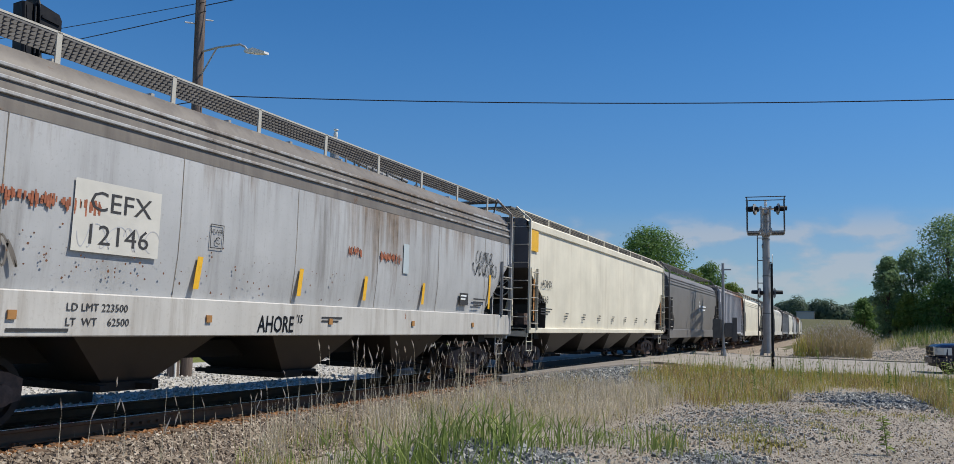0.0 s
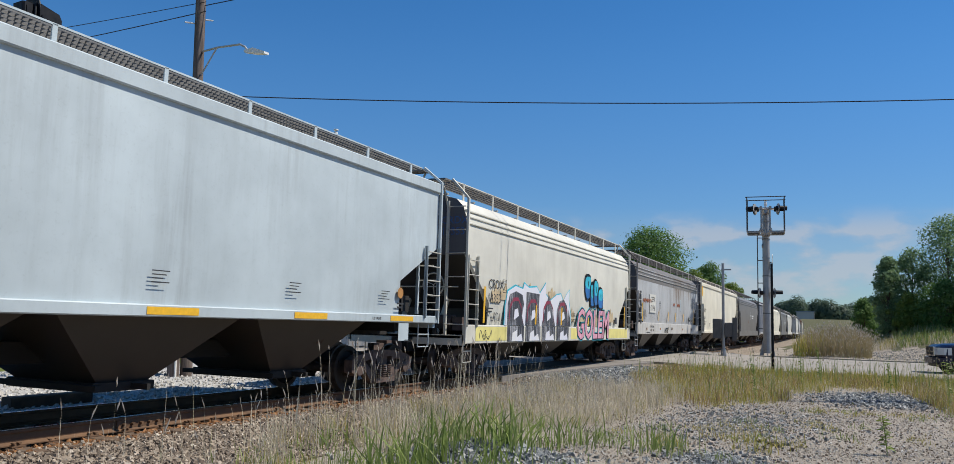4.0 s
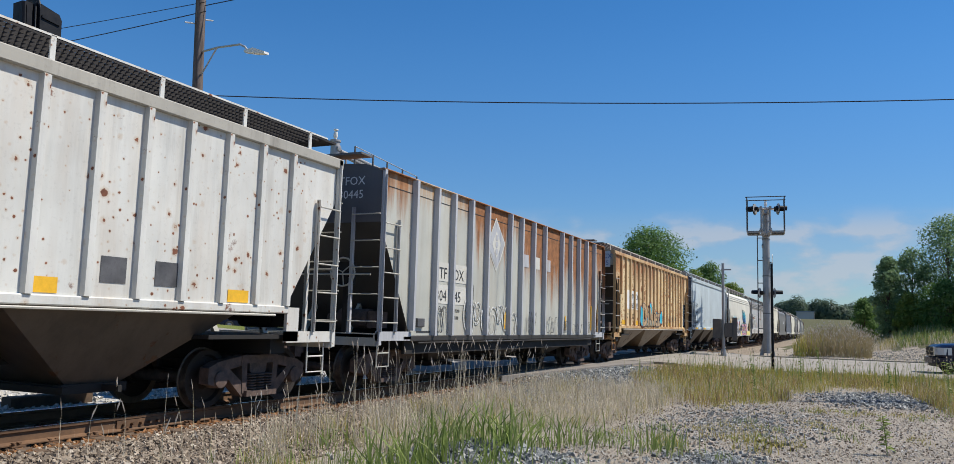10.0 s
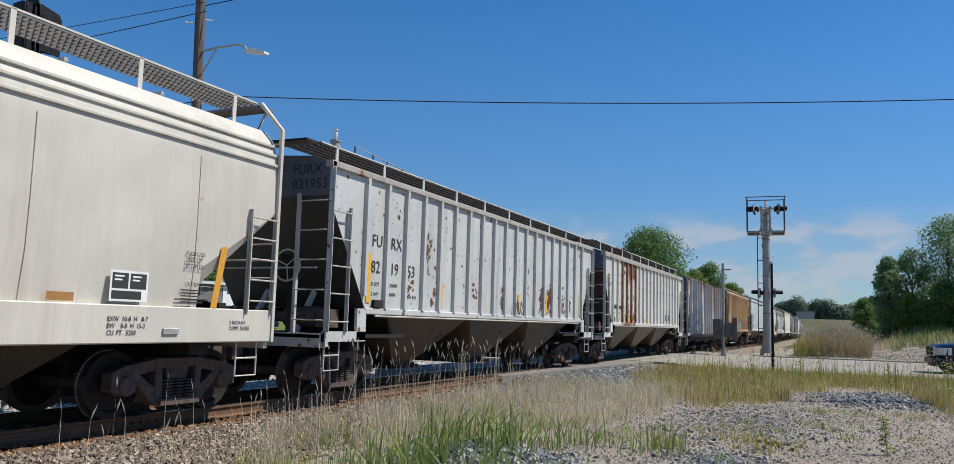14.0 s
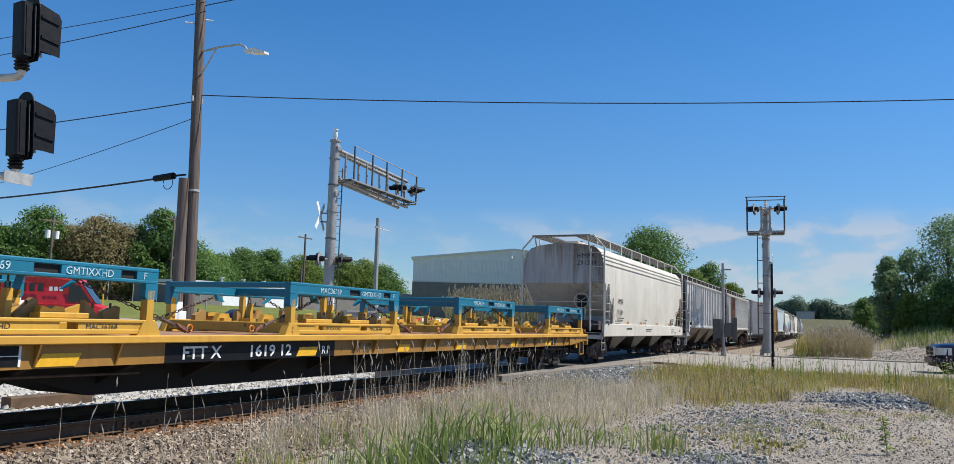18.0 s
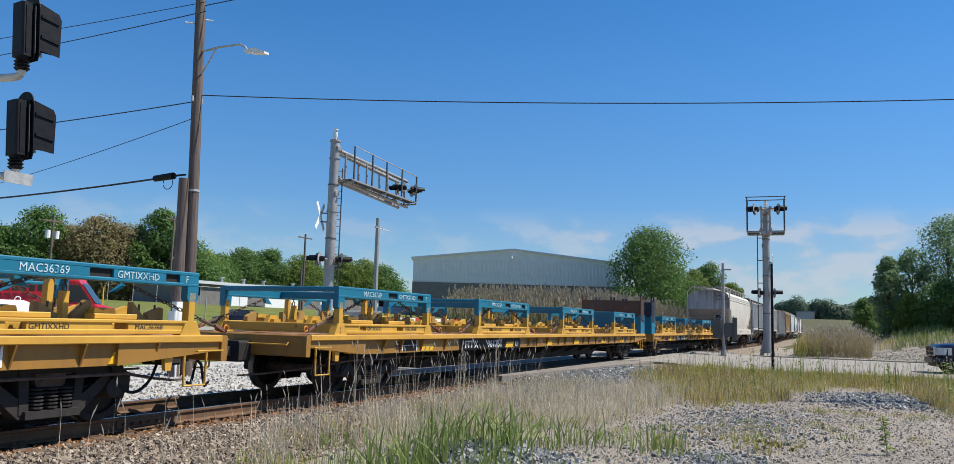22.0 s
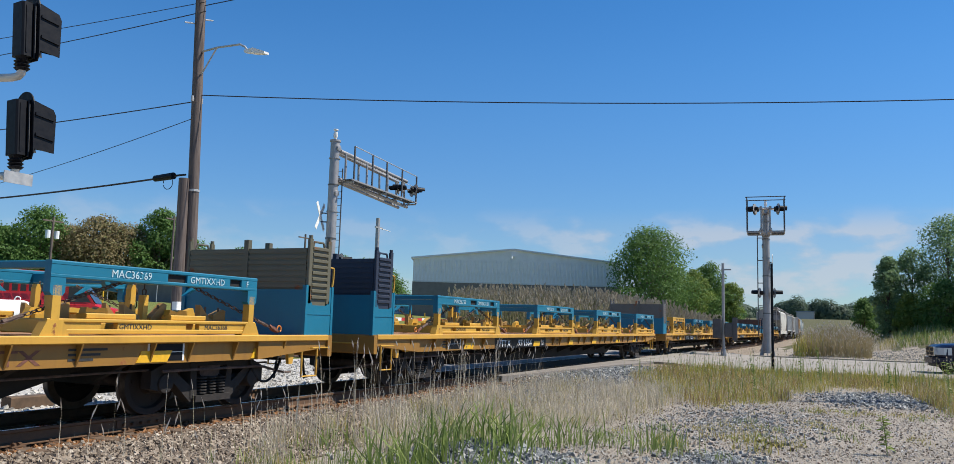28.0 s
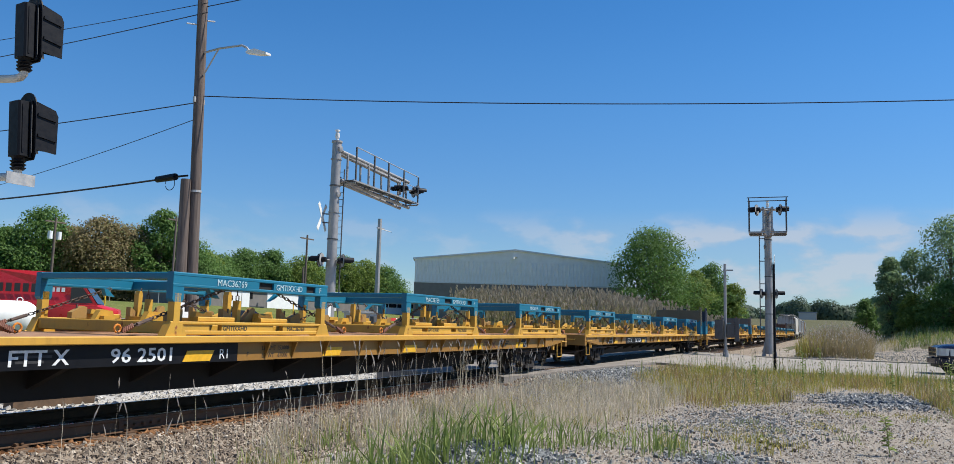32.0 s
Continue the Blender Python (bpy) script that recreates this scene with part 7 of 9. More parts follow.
    for y in (-1.2, 1.2):
        for p0, p1 in (((1.2, y, 0.7), (-0.75, y * 1.05, 0.06)), ((2.4, y, 0.7), (RACK_L + 0.75, y * 1.05, 0.06))):
            out.append(("chain", chain_mesh(p0, p1), None, ""))
            c = Vector(p0).lerp(Vector(p1), 0.72)
            e = Vector(p0).lerp(Vector(p1), 0.84)
            keep("chain_binder", Geo().cyl(c, e, 0.026, None, 8), IRON)
            h = Vector(p1)
            k0, k1 = Vector(p0).lerp(h, 0.88), Vector(p0).lerp(h, 0.97)
            keep("slack_coil", Geo().tube([k0.lerp(k1, i / 24) + Vector((0, 0.032 * math.cos(i * 1.6), 0.032 * math.sin(i * 1.6))) for i in range(25)], 0.016, 5), RUSTCHAIN, None, "rusty coil of slack chain")
            keep("chain_hook", Geo().tube([h + Vector((0.05 * math.cos(a), 0, 0.05 + 0.05 * math.sin(a))) for a in np.linspace(-1.2, 4.4, 9)], 0.013, 6), ORANGE, None, "orange-painted hook")
        for x in (1.6, 1.75):
            out.append(("chain", chain_mesh((x, y * 0.8, 0.72), (x + 0.02, y * 0.8, 0.2)), None, ""))
    return out


def rack(car, x_front, z, yellow=False):
    key = "rack_y" if yellow else "rack_t"
    mt = YELLOW_B if yellow else TEAL
    base = thing("frame_rack", "yellow steel frame rack with chains" if yellow else "teal-topped steel frame rack with yellow posts", "rack", "frame racks")
    base.parent = car
    base.matrix_basis = pose(x_front - RACK_L, 0, z)
    del base["category"], base["group"]
    for name, me, at, label in cached(key, lambda: rack_meshes(mt)):
        piece(name, me, base, at, label)
    ink = INK if yellow else STENCIL
    base_ink = INK
    for x, t, zz, s, m in ((0.83, "MAC36369", 0.738, 0.138, ink), (2.15, "GMTIXXHD", 0.738, 0.13, ink), (3.3, "F", 0.742, 0.125, ink), (1.02, "GMTIXXHD", 0.09, 0.1, base_ink), (2.5, "MAC36368", 0.09, 0.1, base_ink)):
        me = cached((t, s, m.name), lambda: letter_mesh(t, s, m))
        piece("lettering", me, base, pose(x, -1.392 if zz > 0.5 else -1.3735, zz, 90, 0, 0))


def letter_mesh(t, s, m):
    ob = lettering(None, t, 0, 0, s, m)
    me = ob.data
    bpy.data.objects.remove(ob)
    return me


def crate_meshes(m_up):
    """A stack of folded end gates on a teal cradle: x 0 to 0.78, z from the deck."""
    out = []
    w = 1.39

    def keep(name, g, m):
        out.append((name, mesh_of(name, g, m)))
    g = Geo().box(0.02, 0.76, -w + 0.05, w - 0.05, 0.0, 0.78)
    keep("cradle_box", g, TEAL)
    for y in (-1, 1):
        a, b = min(y * w, y * (w - 0.06)), max(y * w, y * (w - 0.06))
        keep("cradle_cheek", Geo().prism([(0, 0), (0.78, 0), (0.78, 0.85), (0.68, 0.85), (0.68, 0.62), (0.6, 0.52), (0.2, 0.52), (0.12, 0.62), (0.12, 0.85), (0, 0.85)], a, b)
             .box(0.0, 0.78, a - 0.008, b + 0.008, 0.36, 0.38).box(-0.01, 0.05, a - 0.01, b + 0.01, 0, 0.86).box(0.73, 0.79, a - 0.01, b + 0.01, 0, 0.86), TEAL)
        for x in (0.1, 0.64):
            keep("gate_post", Geo().cbox(x - 0.05, x + 0.05, a, b, 0.55, 1.66, 0.01, "z").cyl((x, (a + b) / 2, 1.6), (x, (a + b) / 2, 1.72), 0.035, None, 8), m_up)
        g = Geo().box(0.14, 0.6, min(y * (w - 0.02), y * (w - 0.06)), max(y * (w - 0.02), y * (w - 0.06)), 0.5, 1.52)
        keep("gate_side", g, m_up)
        for k in range(9):
            z = 0.62 + k * 0.105
            keep("side_rib", Geo().prism([(y * (w - 0.03), z), (y * (w + 0.012), z + 0.018), (y * (w + 0.012), z + 0.06), (y * (w - 0.03), z + 0.078)], 0.15, 0.59, "x"), m_up)
        keep("lifting_lug", Geo().tube([(0.2, y * (w - 0.05), 1.52), (0.24, y * (w - 0.05), 1.62), (0.5, y * (w - 0.05), 1.62), (0.54, y * (w - 0.05), 1.52)], 0.02, 6), m_up)
    for x0, x1 in ((0.05, 0.12), (0.62, 0.69)):
        for y0, y1 in ((-w + 0.07, -0.04), (0.04, w - 0.07)):
            g = Geo().box(x0 + 0.015, x1 - 0.015, y0, y1, 0.7, 1.5)
            for k in range(8):
                z = 0.72 + k * 0.1
                keep("slat", Geo().box(x0, x1, y0, y1, z, z + 0.06), m_up)
            keep("gate_panel", g, m_up)
        keep("mid_post", Geo().box(x0 - 0.01, x1 + 0.01, -0.05, 0.05, 0.6, 1.66), m_up)
    keep("grab_iron", Geo().tube([(0.85, -1.3, 0.75), (0.9, -1.3, 1.0), (0.9, -1.3, 1.2), (0.7, -1.3, 1.22)], 0.02, 6), YELLOW_B)
    return out


def crate(car, x_rear, z, m_up, words):
    base = tagged(new("gate_stack"), words + " steel gate stack in a teal cradle")
    base.parent = car
    base.matrix_basis = pose(x_rear, 0, z)
    for name, me in cached(("crate", m_up.name), lambda: crate_meshes(m_up)):
        piece(name, me, base)


def flat_car(front, racks, crates, number, spin=True, yellow_last=False):
    L = FLAT_L
    centre = front - L / 2
    car = thing("flat_car", "long yellow flat car with a worn wooden deck and truck-frame racks", "flat car", "yellow flat cars")
    train.append((car, centre))
    zd = 1.1
    for q in (-1, 1):
        truck(car, q * (L / 2 - 2.55), spin, SHADEIRON)
        coupler(car, q * (L / 2 + 0.48), q)
    part("deck", Geo().box(-L / 2 + 0.125, L / 2 - 0.125, -1.36, 1.36, zd - 0.07, zd), DECKWOOD, car, "reddish-brown worn plank deck")
    for y in (-1, 1):
        part("deck_edge", Geo().cbox(-L / 2 + 0.124, L / 2 - 0.124, min(y * 1.45, y * 1.36), max(y * 1.45, y * 1.36), zd - 0.085, zd + 0.015, 0.012), YELLOW, car)
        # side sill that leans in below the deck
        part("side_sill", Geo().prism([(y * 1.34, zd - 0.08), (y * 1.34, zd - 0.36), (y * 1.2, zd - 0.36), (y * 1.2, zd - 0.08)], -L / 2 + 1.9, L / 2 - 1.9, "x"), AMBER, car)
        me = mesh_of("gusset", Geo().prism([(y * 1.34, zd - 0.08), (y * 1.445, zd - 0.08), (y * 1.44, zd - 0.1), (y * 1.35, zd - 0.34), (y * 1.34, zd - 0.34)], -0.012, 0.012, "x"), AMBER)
        for i in range(26):
            xg = -L / 2 + 1.5 + (L - 3.0) * i / 25
            if not -6.75 < xg < -2.6:
                piece("gusset", me, car, pose(xg + (0.22 if i % 3 == 1 else 0), 0, 0))
        for q in (-1, 1):
            e = q * L / 2
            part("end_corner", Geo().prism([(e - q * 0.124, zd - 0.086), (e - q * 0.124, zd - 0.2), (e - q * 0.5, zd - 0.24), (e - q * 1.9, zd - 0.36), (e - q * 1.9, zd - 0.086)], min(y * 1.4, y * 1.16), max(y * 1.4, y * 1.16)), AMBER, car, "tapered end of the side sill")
            part("stirrup_step", Geo().tube([(e - q * 0.35, y * 1.38, zd - 0.22), (e - q * 0.36, y * 1.38, 0.42), (e - q * 0.76, y * 1.38, 0.42), (e - q * 0.77, y * 1.38, zd - 0.26)], 0.02, 6), YELLOW, car)
            part("corner_bracket", Geo().prism([(e - q * 0.95, zd - 0.28), (e - q * 1.1, zd - 0.3), (e - q * 1.08, zd - 0.46), (e - q * 0.98, zd - 0.46)], min(y * 1.36, y * 1.3), max(y * 1.36, y * 1.3)), YELLOW, car)
            part("grab_iron", Geo().tube([(e - q * 0.15, y * 1.46, zd - 0.2), (e - q * 0.15, y * 1.5, zd - 0.2), (e - q * 0.65, y * 1.5, zd - 0.2), (e - q * 0.65, y * 1.46, zd - 0.2)], 0.012, 6), YELLOW_B, car)
    part("fishbelly_sill", Geo().prism([(-L / 2 + 4.0, 0.75), (-L / 2 + 5.6, 0.3), (L / 2 - 5.6, 0.3), (L / 2 - 4.0, 0.75), (L / 2 - 0.1, 0.75), (L / 2 - 0.1, 1.03), (-L / 2 + 0.1, 1.03), (-L / 2 + 0.1, 0.75)], -0.55, 0.55), UNDER, car)
    me = mesh_of("cross_bearer", Geo().prism([(-1.26, 0.76), (-0.56, 0.45), (0.56, 0.45), (1.26, 0.76), (1.26, 1.02), (-1.26, 1.02)], -0.05, 0.05, "x"), UNDER)
    for i in range(12):
        piece("cross_bearer", me, car, pose(-L / 2 + 4.2 + (L - 8.4) * i / 11, 0, 0))
    for q in (-1, 1):
        e = q * L / 2
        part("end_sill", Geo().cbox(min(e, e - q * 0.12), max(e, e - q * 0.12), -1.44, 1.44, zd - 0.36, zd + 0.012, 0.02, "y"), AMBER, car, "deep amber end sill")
        part("draft_housing", Geo().cbox(min(e, e + q * 0.3), max(e, e + q * 0.3), -0.26, 0.26, 0.62, 0.98, 0.03), UNDER, car)
        part("end_rail", Geo().tube([(e + q * 0.05, -1.1, zd - 0.12), (e + q * 0.09, -1.1, zd - 0.16), (e + q * 0.09, 0.2, zd - 0.16), (e + q * 0.05, 0.2, zd - 0.12)], 0.014, 6), YELLOW_B, car)
        part("brake_pipe", Geo().tube([(e - q * 3.6, -1.2, 0.62), (e - q * 1.6, -1.22, 0.62), (e - q * 0.8, -0.9, 0.5), (e - q * 0.1, -0.5, 0.42), (e + q * 0.35, -0.3, 0.4)], 0.02, 6), IRON, car)
        for k, (x0, dip) in enumerate(((1.0, 0.36), (1.75, 0.46))):
            pts = [(e - q * (x0 + 0.75 * f), -1.12 + 0.1 * k, 0.72 - (0.72 - dip) * math.sin(math.pi * f) ** 0.6) for f in np.linspace(0, 1, 11)]
            part("air_hose", Geo().tube(pts, 0.022, 6), BLACK, car, "drooping black air hose")
        part("brake_rod", Geo().cyl((e - q * 1.2, -1.0, 0.66), (e - q * 6.0, -1.0, 0.6), 0.016, None, 6), IRON, car)
    # number panel, stencils and reflectors on the side that shows
    g = Geo().box(-6.6, -2.65, -1.343, -1.25, zd - 0.362, zd - 0.09)
    part("number_panel", g, BLACK, car)
    lettering(car, "FTT X", 0, 0, 0.25, CHALK, bold=0.004, wide=1.15, turn=pose(-6.3, -1.348, zd - 0.315, 90, 0, 0))
    lettering(car, number, 0, 0, 0.25, CHALK, bold=0.004, wide=1.3, turn=pose(-4.95, -1.348, zd - 0.315, 90, 0, 0))
    lettering(car, "R1", 0, 0, 0.2, CHALK, turn=pose(-3.05, -1.348, zd - 0.315, 90, 0, 0))
    for x in (-11.0, -8.2, -3.45, -0.2, 2.6, 6.0, 8.8, 11.0):
        g = Geo().prism([(x - 0.3, zd - 0.34), (x + 0.22, zd - 0.34), (x + 0.3, zd - 0.19), (x - 0.22, zd - 0.19)], -1.352, -1.25)
        part("reflector", g, REFLECT, car)
    lettering(car, "LD LMT 153000", 0, 0, 0.1, INK, turn=pose(-2.1, -1.343, zd - 0.21, 90, 0, 0))
    lettering(car, "LT WT   67000", 0, 0, 0.1, INK, turn=pose(-2.1, -1.343, zd - 0.325, 90, 0, 0))
    lettering(car, "F", 0, 0, 0.1, INK, turn=pose(-2.45, -1.343, zd - 0.3, 90, 0, 0))
    for x in (-6.2, -9.6, 7.5):
        g = Geo()
        for k in range(3):
            g.box(x, x + 0.55 - 0.1 * k, -1.345, -1.25, zd - 0.17 - 0.06 * k, zd - 0.14 - 0.06 * k)
        part("small_print", g, INK, car)
    g = Geo().box(-L / 2 + 3.4, -L / 2 + 4.0, -1.346, -1.25, zd - 0.325, zd - 0.1)
    part("data_panel", g, BLACK, car)
    g = Geo().box(L / 2 - 4.0, L / 2 - 3.4, -1.346, -1.25, zd - 0.325, zd - 0.1)
    part("data_panel", g, BLACK, car)
    for x0 in (-L / 2 + 3.38, L / 2 - 4.02):
        part("panel_frame", Geo().box(x0, x0 + 0.03, -1.349, -1.34, zd - 0.33, zd - 0.095).box(x0 + 0.61, x0 + 0.64, -1.349, -1.34, zd - 0.33, zd - 0.095).box(x0 + 0.03, x0 + 0.61, -1.349, -1.34, zd - 0.215, zd - 0.205), CHALK, car)
    lettering(car, "TTX", 0, 0, 0.24, RUSTCHAIN, wide=1.6, bold=0.004, turn=pose(L / 2 - 6.3, -1.343, zd - 0.32, 90, 0, 0))
    lettering(car, "BSHHF", 0, 0, 0.11, INK, turn=pose(L / 2 - 7.4, -1.343, zd - 0.31, 90, 0, 0))
    for k, x in enumerate(racks):
        rack(car, x - centre, zd, yellow_last and k == len(racks) - 1)
    for x, m, words in crates:
        crate(car, x - centre, zd, m, words)
    return car


flat_car(-118.3, (-118.8, -125.15, -131.5, -137.85), [(-143.9, NAVY, "navy")], "1619 12")
flat_car(-145.4, (-147.2, -153.6, -160.2, -166.3), [(-146.15, BROWN, "rust-brown")], "961751")
flat_car(-172.7, (-173.3, -179.4, -185.9, -192.36), [(-198.5, PEEL, "peeling white")], "9726 34", yellow_last=True)
flat_car(-200.6, (-200.75, -207.0, -213.3, -219.75), [(-226.0, NAVY, "navy")], "97 1564")
flat_car(-227.4, (-229.4, -235.8, -242.2, -248.6), [(-228.15, OLIVE, "olive and rust")], "96 3124")
flat_car(-254.8, (-255.3, -261.65, -268.0, -274.4), [], "96 2501")


def motions():
    for car, s0 in train:
        walk(car, [(t, track_pose(s0 + along(t))) for t in range(0, 33)])
    n = 32 * 15
    for ws, x in spinning:
        at = ws.location.copy()
        walk(ws, [(k / 15, pose(at[0], at[1], at[2], 0, math.degrees(along(k / 15) / WHEEL_R) % 360)) for k in range(n + 1)])


# ---- trees ----
BARK = plain("grey_brown_bark", (0.12, 0.09, 0.065), 0.9, 0.0, 0.4, 6.0, 0.6)


def leaf_mat(name, cols):
    n = Nodes(name)
    r = n.island()
    c = n.mix(n.step(r, 0.0, 0.55), cols[0], cols[1])
    c = n.mix(n.step(r, 0.7, 1.0), c, cols[2])
    n.done(c, 0.6, spec=0.2)
    return n.thin(0.42)


LEAF = leaf_mat("mid_green_leaves", ((0.07, 0.14, 0.032), (0.12, 0.215, 0.055), (0.17, 0.27, 0.085)))
LEAF_B = leaf_mat("dark_green_leaves", ((0.13, 0.21, 0.1), (0.21, 0.31, 0.145), (0.28, 0.38, 0.19)))
LEAF_C = leaf_mat("yellow_green_leaves", ((0.11, 0.175, 0.03), (0.175, 0.245, 0.052), (0.23, 0.29, 0.08)))
LEAF_FAR = leaf_mat("far_hazy_leaves", ((0.05, 0.085, 0.055), (0.08, 0.12, 0.075), (0.1, 0.14, 0.09)))
LEAF_D = leaf_mat("browning_leaves", ((0.18, 0.145, 0.075), (0.27, 0.22, 0.11), (0.18, 0.2, 0.08)))


def tree(x, y, h, width, leaf, seed, label, n_leaf=2600, size=0.45, trunk=0.25, z0=None, lobes=14, group="trees"):
    """A trunk with limbs, and clumps of leaves set through a ragged crown; h counts from the level of the lot."""
    rng = np.random.default_rng(seed)
    z0 = ground_z(x, y) - 0.05 if z0 is None else z0
    h = h - 0.35 - z0
    t = thing("tree", label, "tree", group, m=pose(x, y, z0))
    r0 = 0.02 * h
    g = Geo()
    pts = [(0, 0, -0.1)]
    for k in range(1, 5):
        pts.append((rng.normal(0, 0.02 * h * k / 4), rng.normal(0, 0.02 * h * k / 4), h * 0.75 * k / 4))
    for (a, b), k in zip(zip(pts, pts[1:]), range(4)):
        g.cyl(a, b, r0 * (1 - 0.22 * k), r0 * (1 - 0.22 * (k + 1)), 7)
    part("trunk", g, BARK, t, smooth=50)
    n = lobes * 4
    f = (np.arange(n) + rng.uniform(0, 1, n)) / n
    full = np.where(f > 0.4, np.sqrt(np.maximum(0.02, 1 - ((f - 0.4) / 0.62) ** 2)), 0.72 + 0.28 * np.sin(f / 0.4 * 1.57))
    ang = rng.uniform(0, 6.28, n)
    wob = 1 + 0.2 * np.sin(2 * ang + seed) + 0.16 * np.sin(3 * ang + 9 * f + seed * 2)
    cr = width * rng.uniform(0.085, 0.19, n)
    rad = np.maximum(0, width * 0.5 * full * wob - cr * 0.7) * np.sqrt(rng.uniform(0.12, 1.0, n))
    c = np.stack([np.cos(ang) * rad, np.sin(ang) * rad, h * (trunk + (0.97 - trunk) * f) - cr * 0.5], 1)
    g = Geo()
    for k in range(0, n, 3):
        b = Vector(c[k]) * 0.95
        a = Vector((0, 0, max(h * 0.1, b.z - 0.3 * width - 0.4 * math.hypot(b.x, b.y))))
        g.cyl(a, b, r0 * 0.35, r0 * 0.08, 5)
    tagged(part("branch_work", g, BARK, t), kind="stuff")
    # leaves lie in flattened shells round the limbs' ends, thicker above, with gaps between the clumps
    share = cr ** 2 / (cr ** 2).sum()
    idx = rng.choice(n, n_leaf, p=share)
    d = rng.normal(0, 1, (n_leaf, 3)) + np.array([0, 0, 0.35])
    d /= np.linalg.norm(d, axis=1)[:, None]
    dist = cr[idx] * (0.62 + 0.46 * np.sqrt(rng.random(n_leaf)) + 0.4 * rng.random(n_leaf) ** 6)
    p = c[idx] + d * dist[:, None] * np.array([1.1, 1.1, 0.8])
    nrm = d + rng.normal(0, 0.5, (n_leaf, 3)) + np.array([0, 0, 0.3])
    nrm /= np.linalg.norm(nrm, axis=1)[:, None]
    u = np.cross(nrm, rng.normal(0, 1, (n_leaf, 3)))
    u /= np.linalg.norm(u, axis=1)[:, None]
    v = np.cross(nrm, u)
    s = (size * rng.uniform(0.5, 1.2, n_leaf))[:, None]
    vs = np.stack([p - u * s * 0.5, p + v * s * 0.34 - nrm * s * 0.1, p + u * s * 0.5, p - v * s * 0.34 - nrm * s * 0.1], 1).reshape(-1, 3)
    fs = np.arange(n_leaf * 4).reshape(-1, 4)
    me = bpy.data.meshes.new("crown")
    me.from_pydata(vs.tolist(), [], fs.tolist())
    me.materials.append(leaf)
    ob = new("crown", me)
    ob.parent = t
    tagged(ob, kind="stuff")
    return t


tree(100, 21.8, 14.7, 13.0, LEAF, 1, "broad green tree beside the far reeds", 32000, 0.3, 0.06, lobes=34)
tree(106, 17.6, 9.6, 5.5, LEAF_C, 2, "low yellow-green tree near the track", 11000, 0.28, 0.05, lobes=16)
tree(119, 17.4, 11.6, 6.5, LEAF, 3, "dark green tree beside the track", 13000, 0.3, 0.05, lobes=18)
tree(121, 14.8, 8.8, 4.6, LEAF_C, 4, "yellow-green tree close to the track", 10000, 0.28, 0.05, lobes=14)
tree(122, 24, 11.5, 9, LEAF_C, 5, "yellow-green tree behind the reeds", 10000, 0.34, 0.08, lobes=18)
tree(140, 18.5, 9.5, 8, LEAF, 6, "green tree along the curve", 8000, 0.36, 0.05, lobes=16)
tree(158, 22, 8.5, 9, LEAF, 7, "green tree along the curve", 7000, 0.38, 0.05, lobes=16)
# the stand on the near side, beyond the bare ground
for k, (x, y, h, w, m) in enumerate(((97, -10.3, 14.6, 8.6, LEAF_B), (96, -4.6, 10.3, 3.9, LEAF_B), (93, -13.2, 13.5, 7, LEAF_B), (104, -16.5, 15.8, 10, LEAF_B), (99, -7.0, 11.5, 4.5, LEAF_B), (92, -9.0, 7.6, 5, LEAF), (94, -17, 14, 9, LEAF),
                                     (104, -2.3, 6.0, 3.4, LEAF), (112, -5.5, 6.5, 6, LEAF_C), (91, -12, 7.4, 5, LEAF_C), (94, -6.4, 6.2, 3.6, LEAF_C))):
    tree(x, y, h, w, m, 20 + k, ("dark green" if m is LEAF_B else "green" if m is LEAF else "yellow-green") + " leafy tree beyond the bare ground", 11000 if k < 4 else 5200, 0.28, 0.04, lobes=26 if k < 4 else 14)
# row behind the far road
row = [(66, 108, 15.5), (69, 101, 13), (71, 97, 16), (74, 95, 13.5), (76, 91.5, 15), (79, 90, 14), (81, 86, 16.5), (84, 85, 13), (90, 88, 11), (96, 92, 12), (101, 94, 12), (108, 95, 13.5), (113, 93, 14), (118, 90, 13), (124, 92, 12), (131, 90, 14.5), (136, 88, 14), (140, 86, 13), (146, 88, 11)]
for k, (x, y, h) in enumerate(row):
    m = (LEAF, LEAF, LEAF, LEAF_D, LEAF_D, LEAF_D, LEAF, LEAF, LEAF, LEAF_C, LEAF, LEAF, LEAF, LEAF_C, LEAF, LEAF_C, LEAF_C, LEAF, LEAF)[k]
    words = {LEAF: "dark green", LEAF_C: "yellow-green", LEAF_D: "browning"}[m]
    tree(x, y, h, 11.0 if k % 3 else 8.0, m, 60 + k, words + " tree in the row beyond the far field", 14000, 0.4, 0.05, lobes=26, group="tree row")
for k in range(9):
    tree(60 + k * 9, 122 - k * 1.5, 13 + (k * 7 % 4), 12, LEAF, 90 + k, "dark tree in the wood behind the field", 5000, 0.5, 0.05, lobes=16, group="tree row")


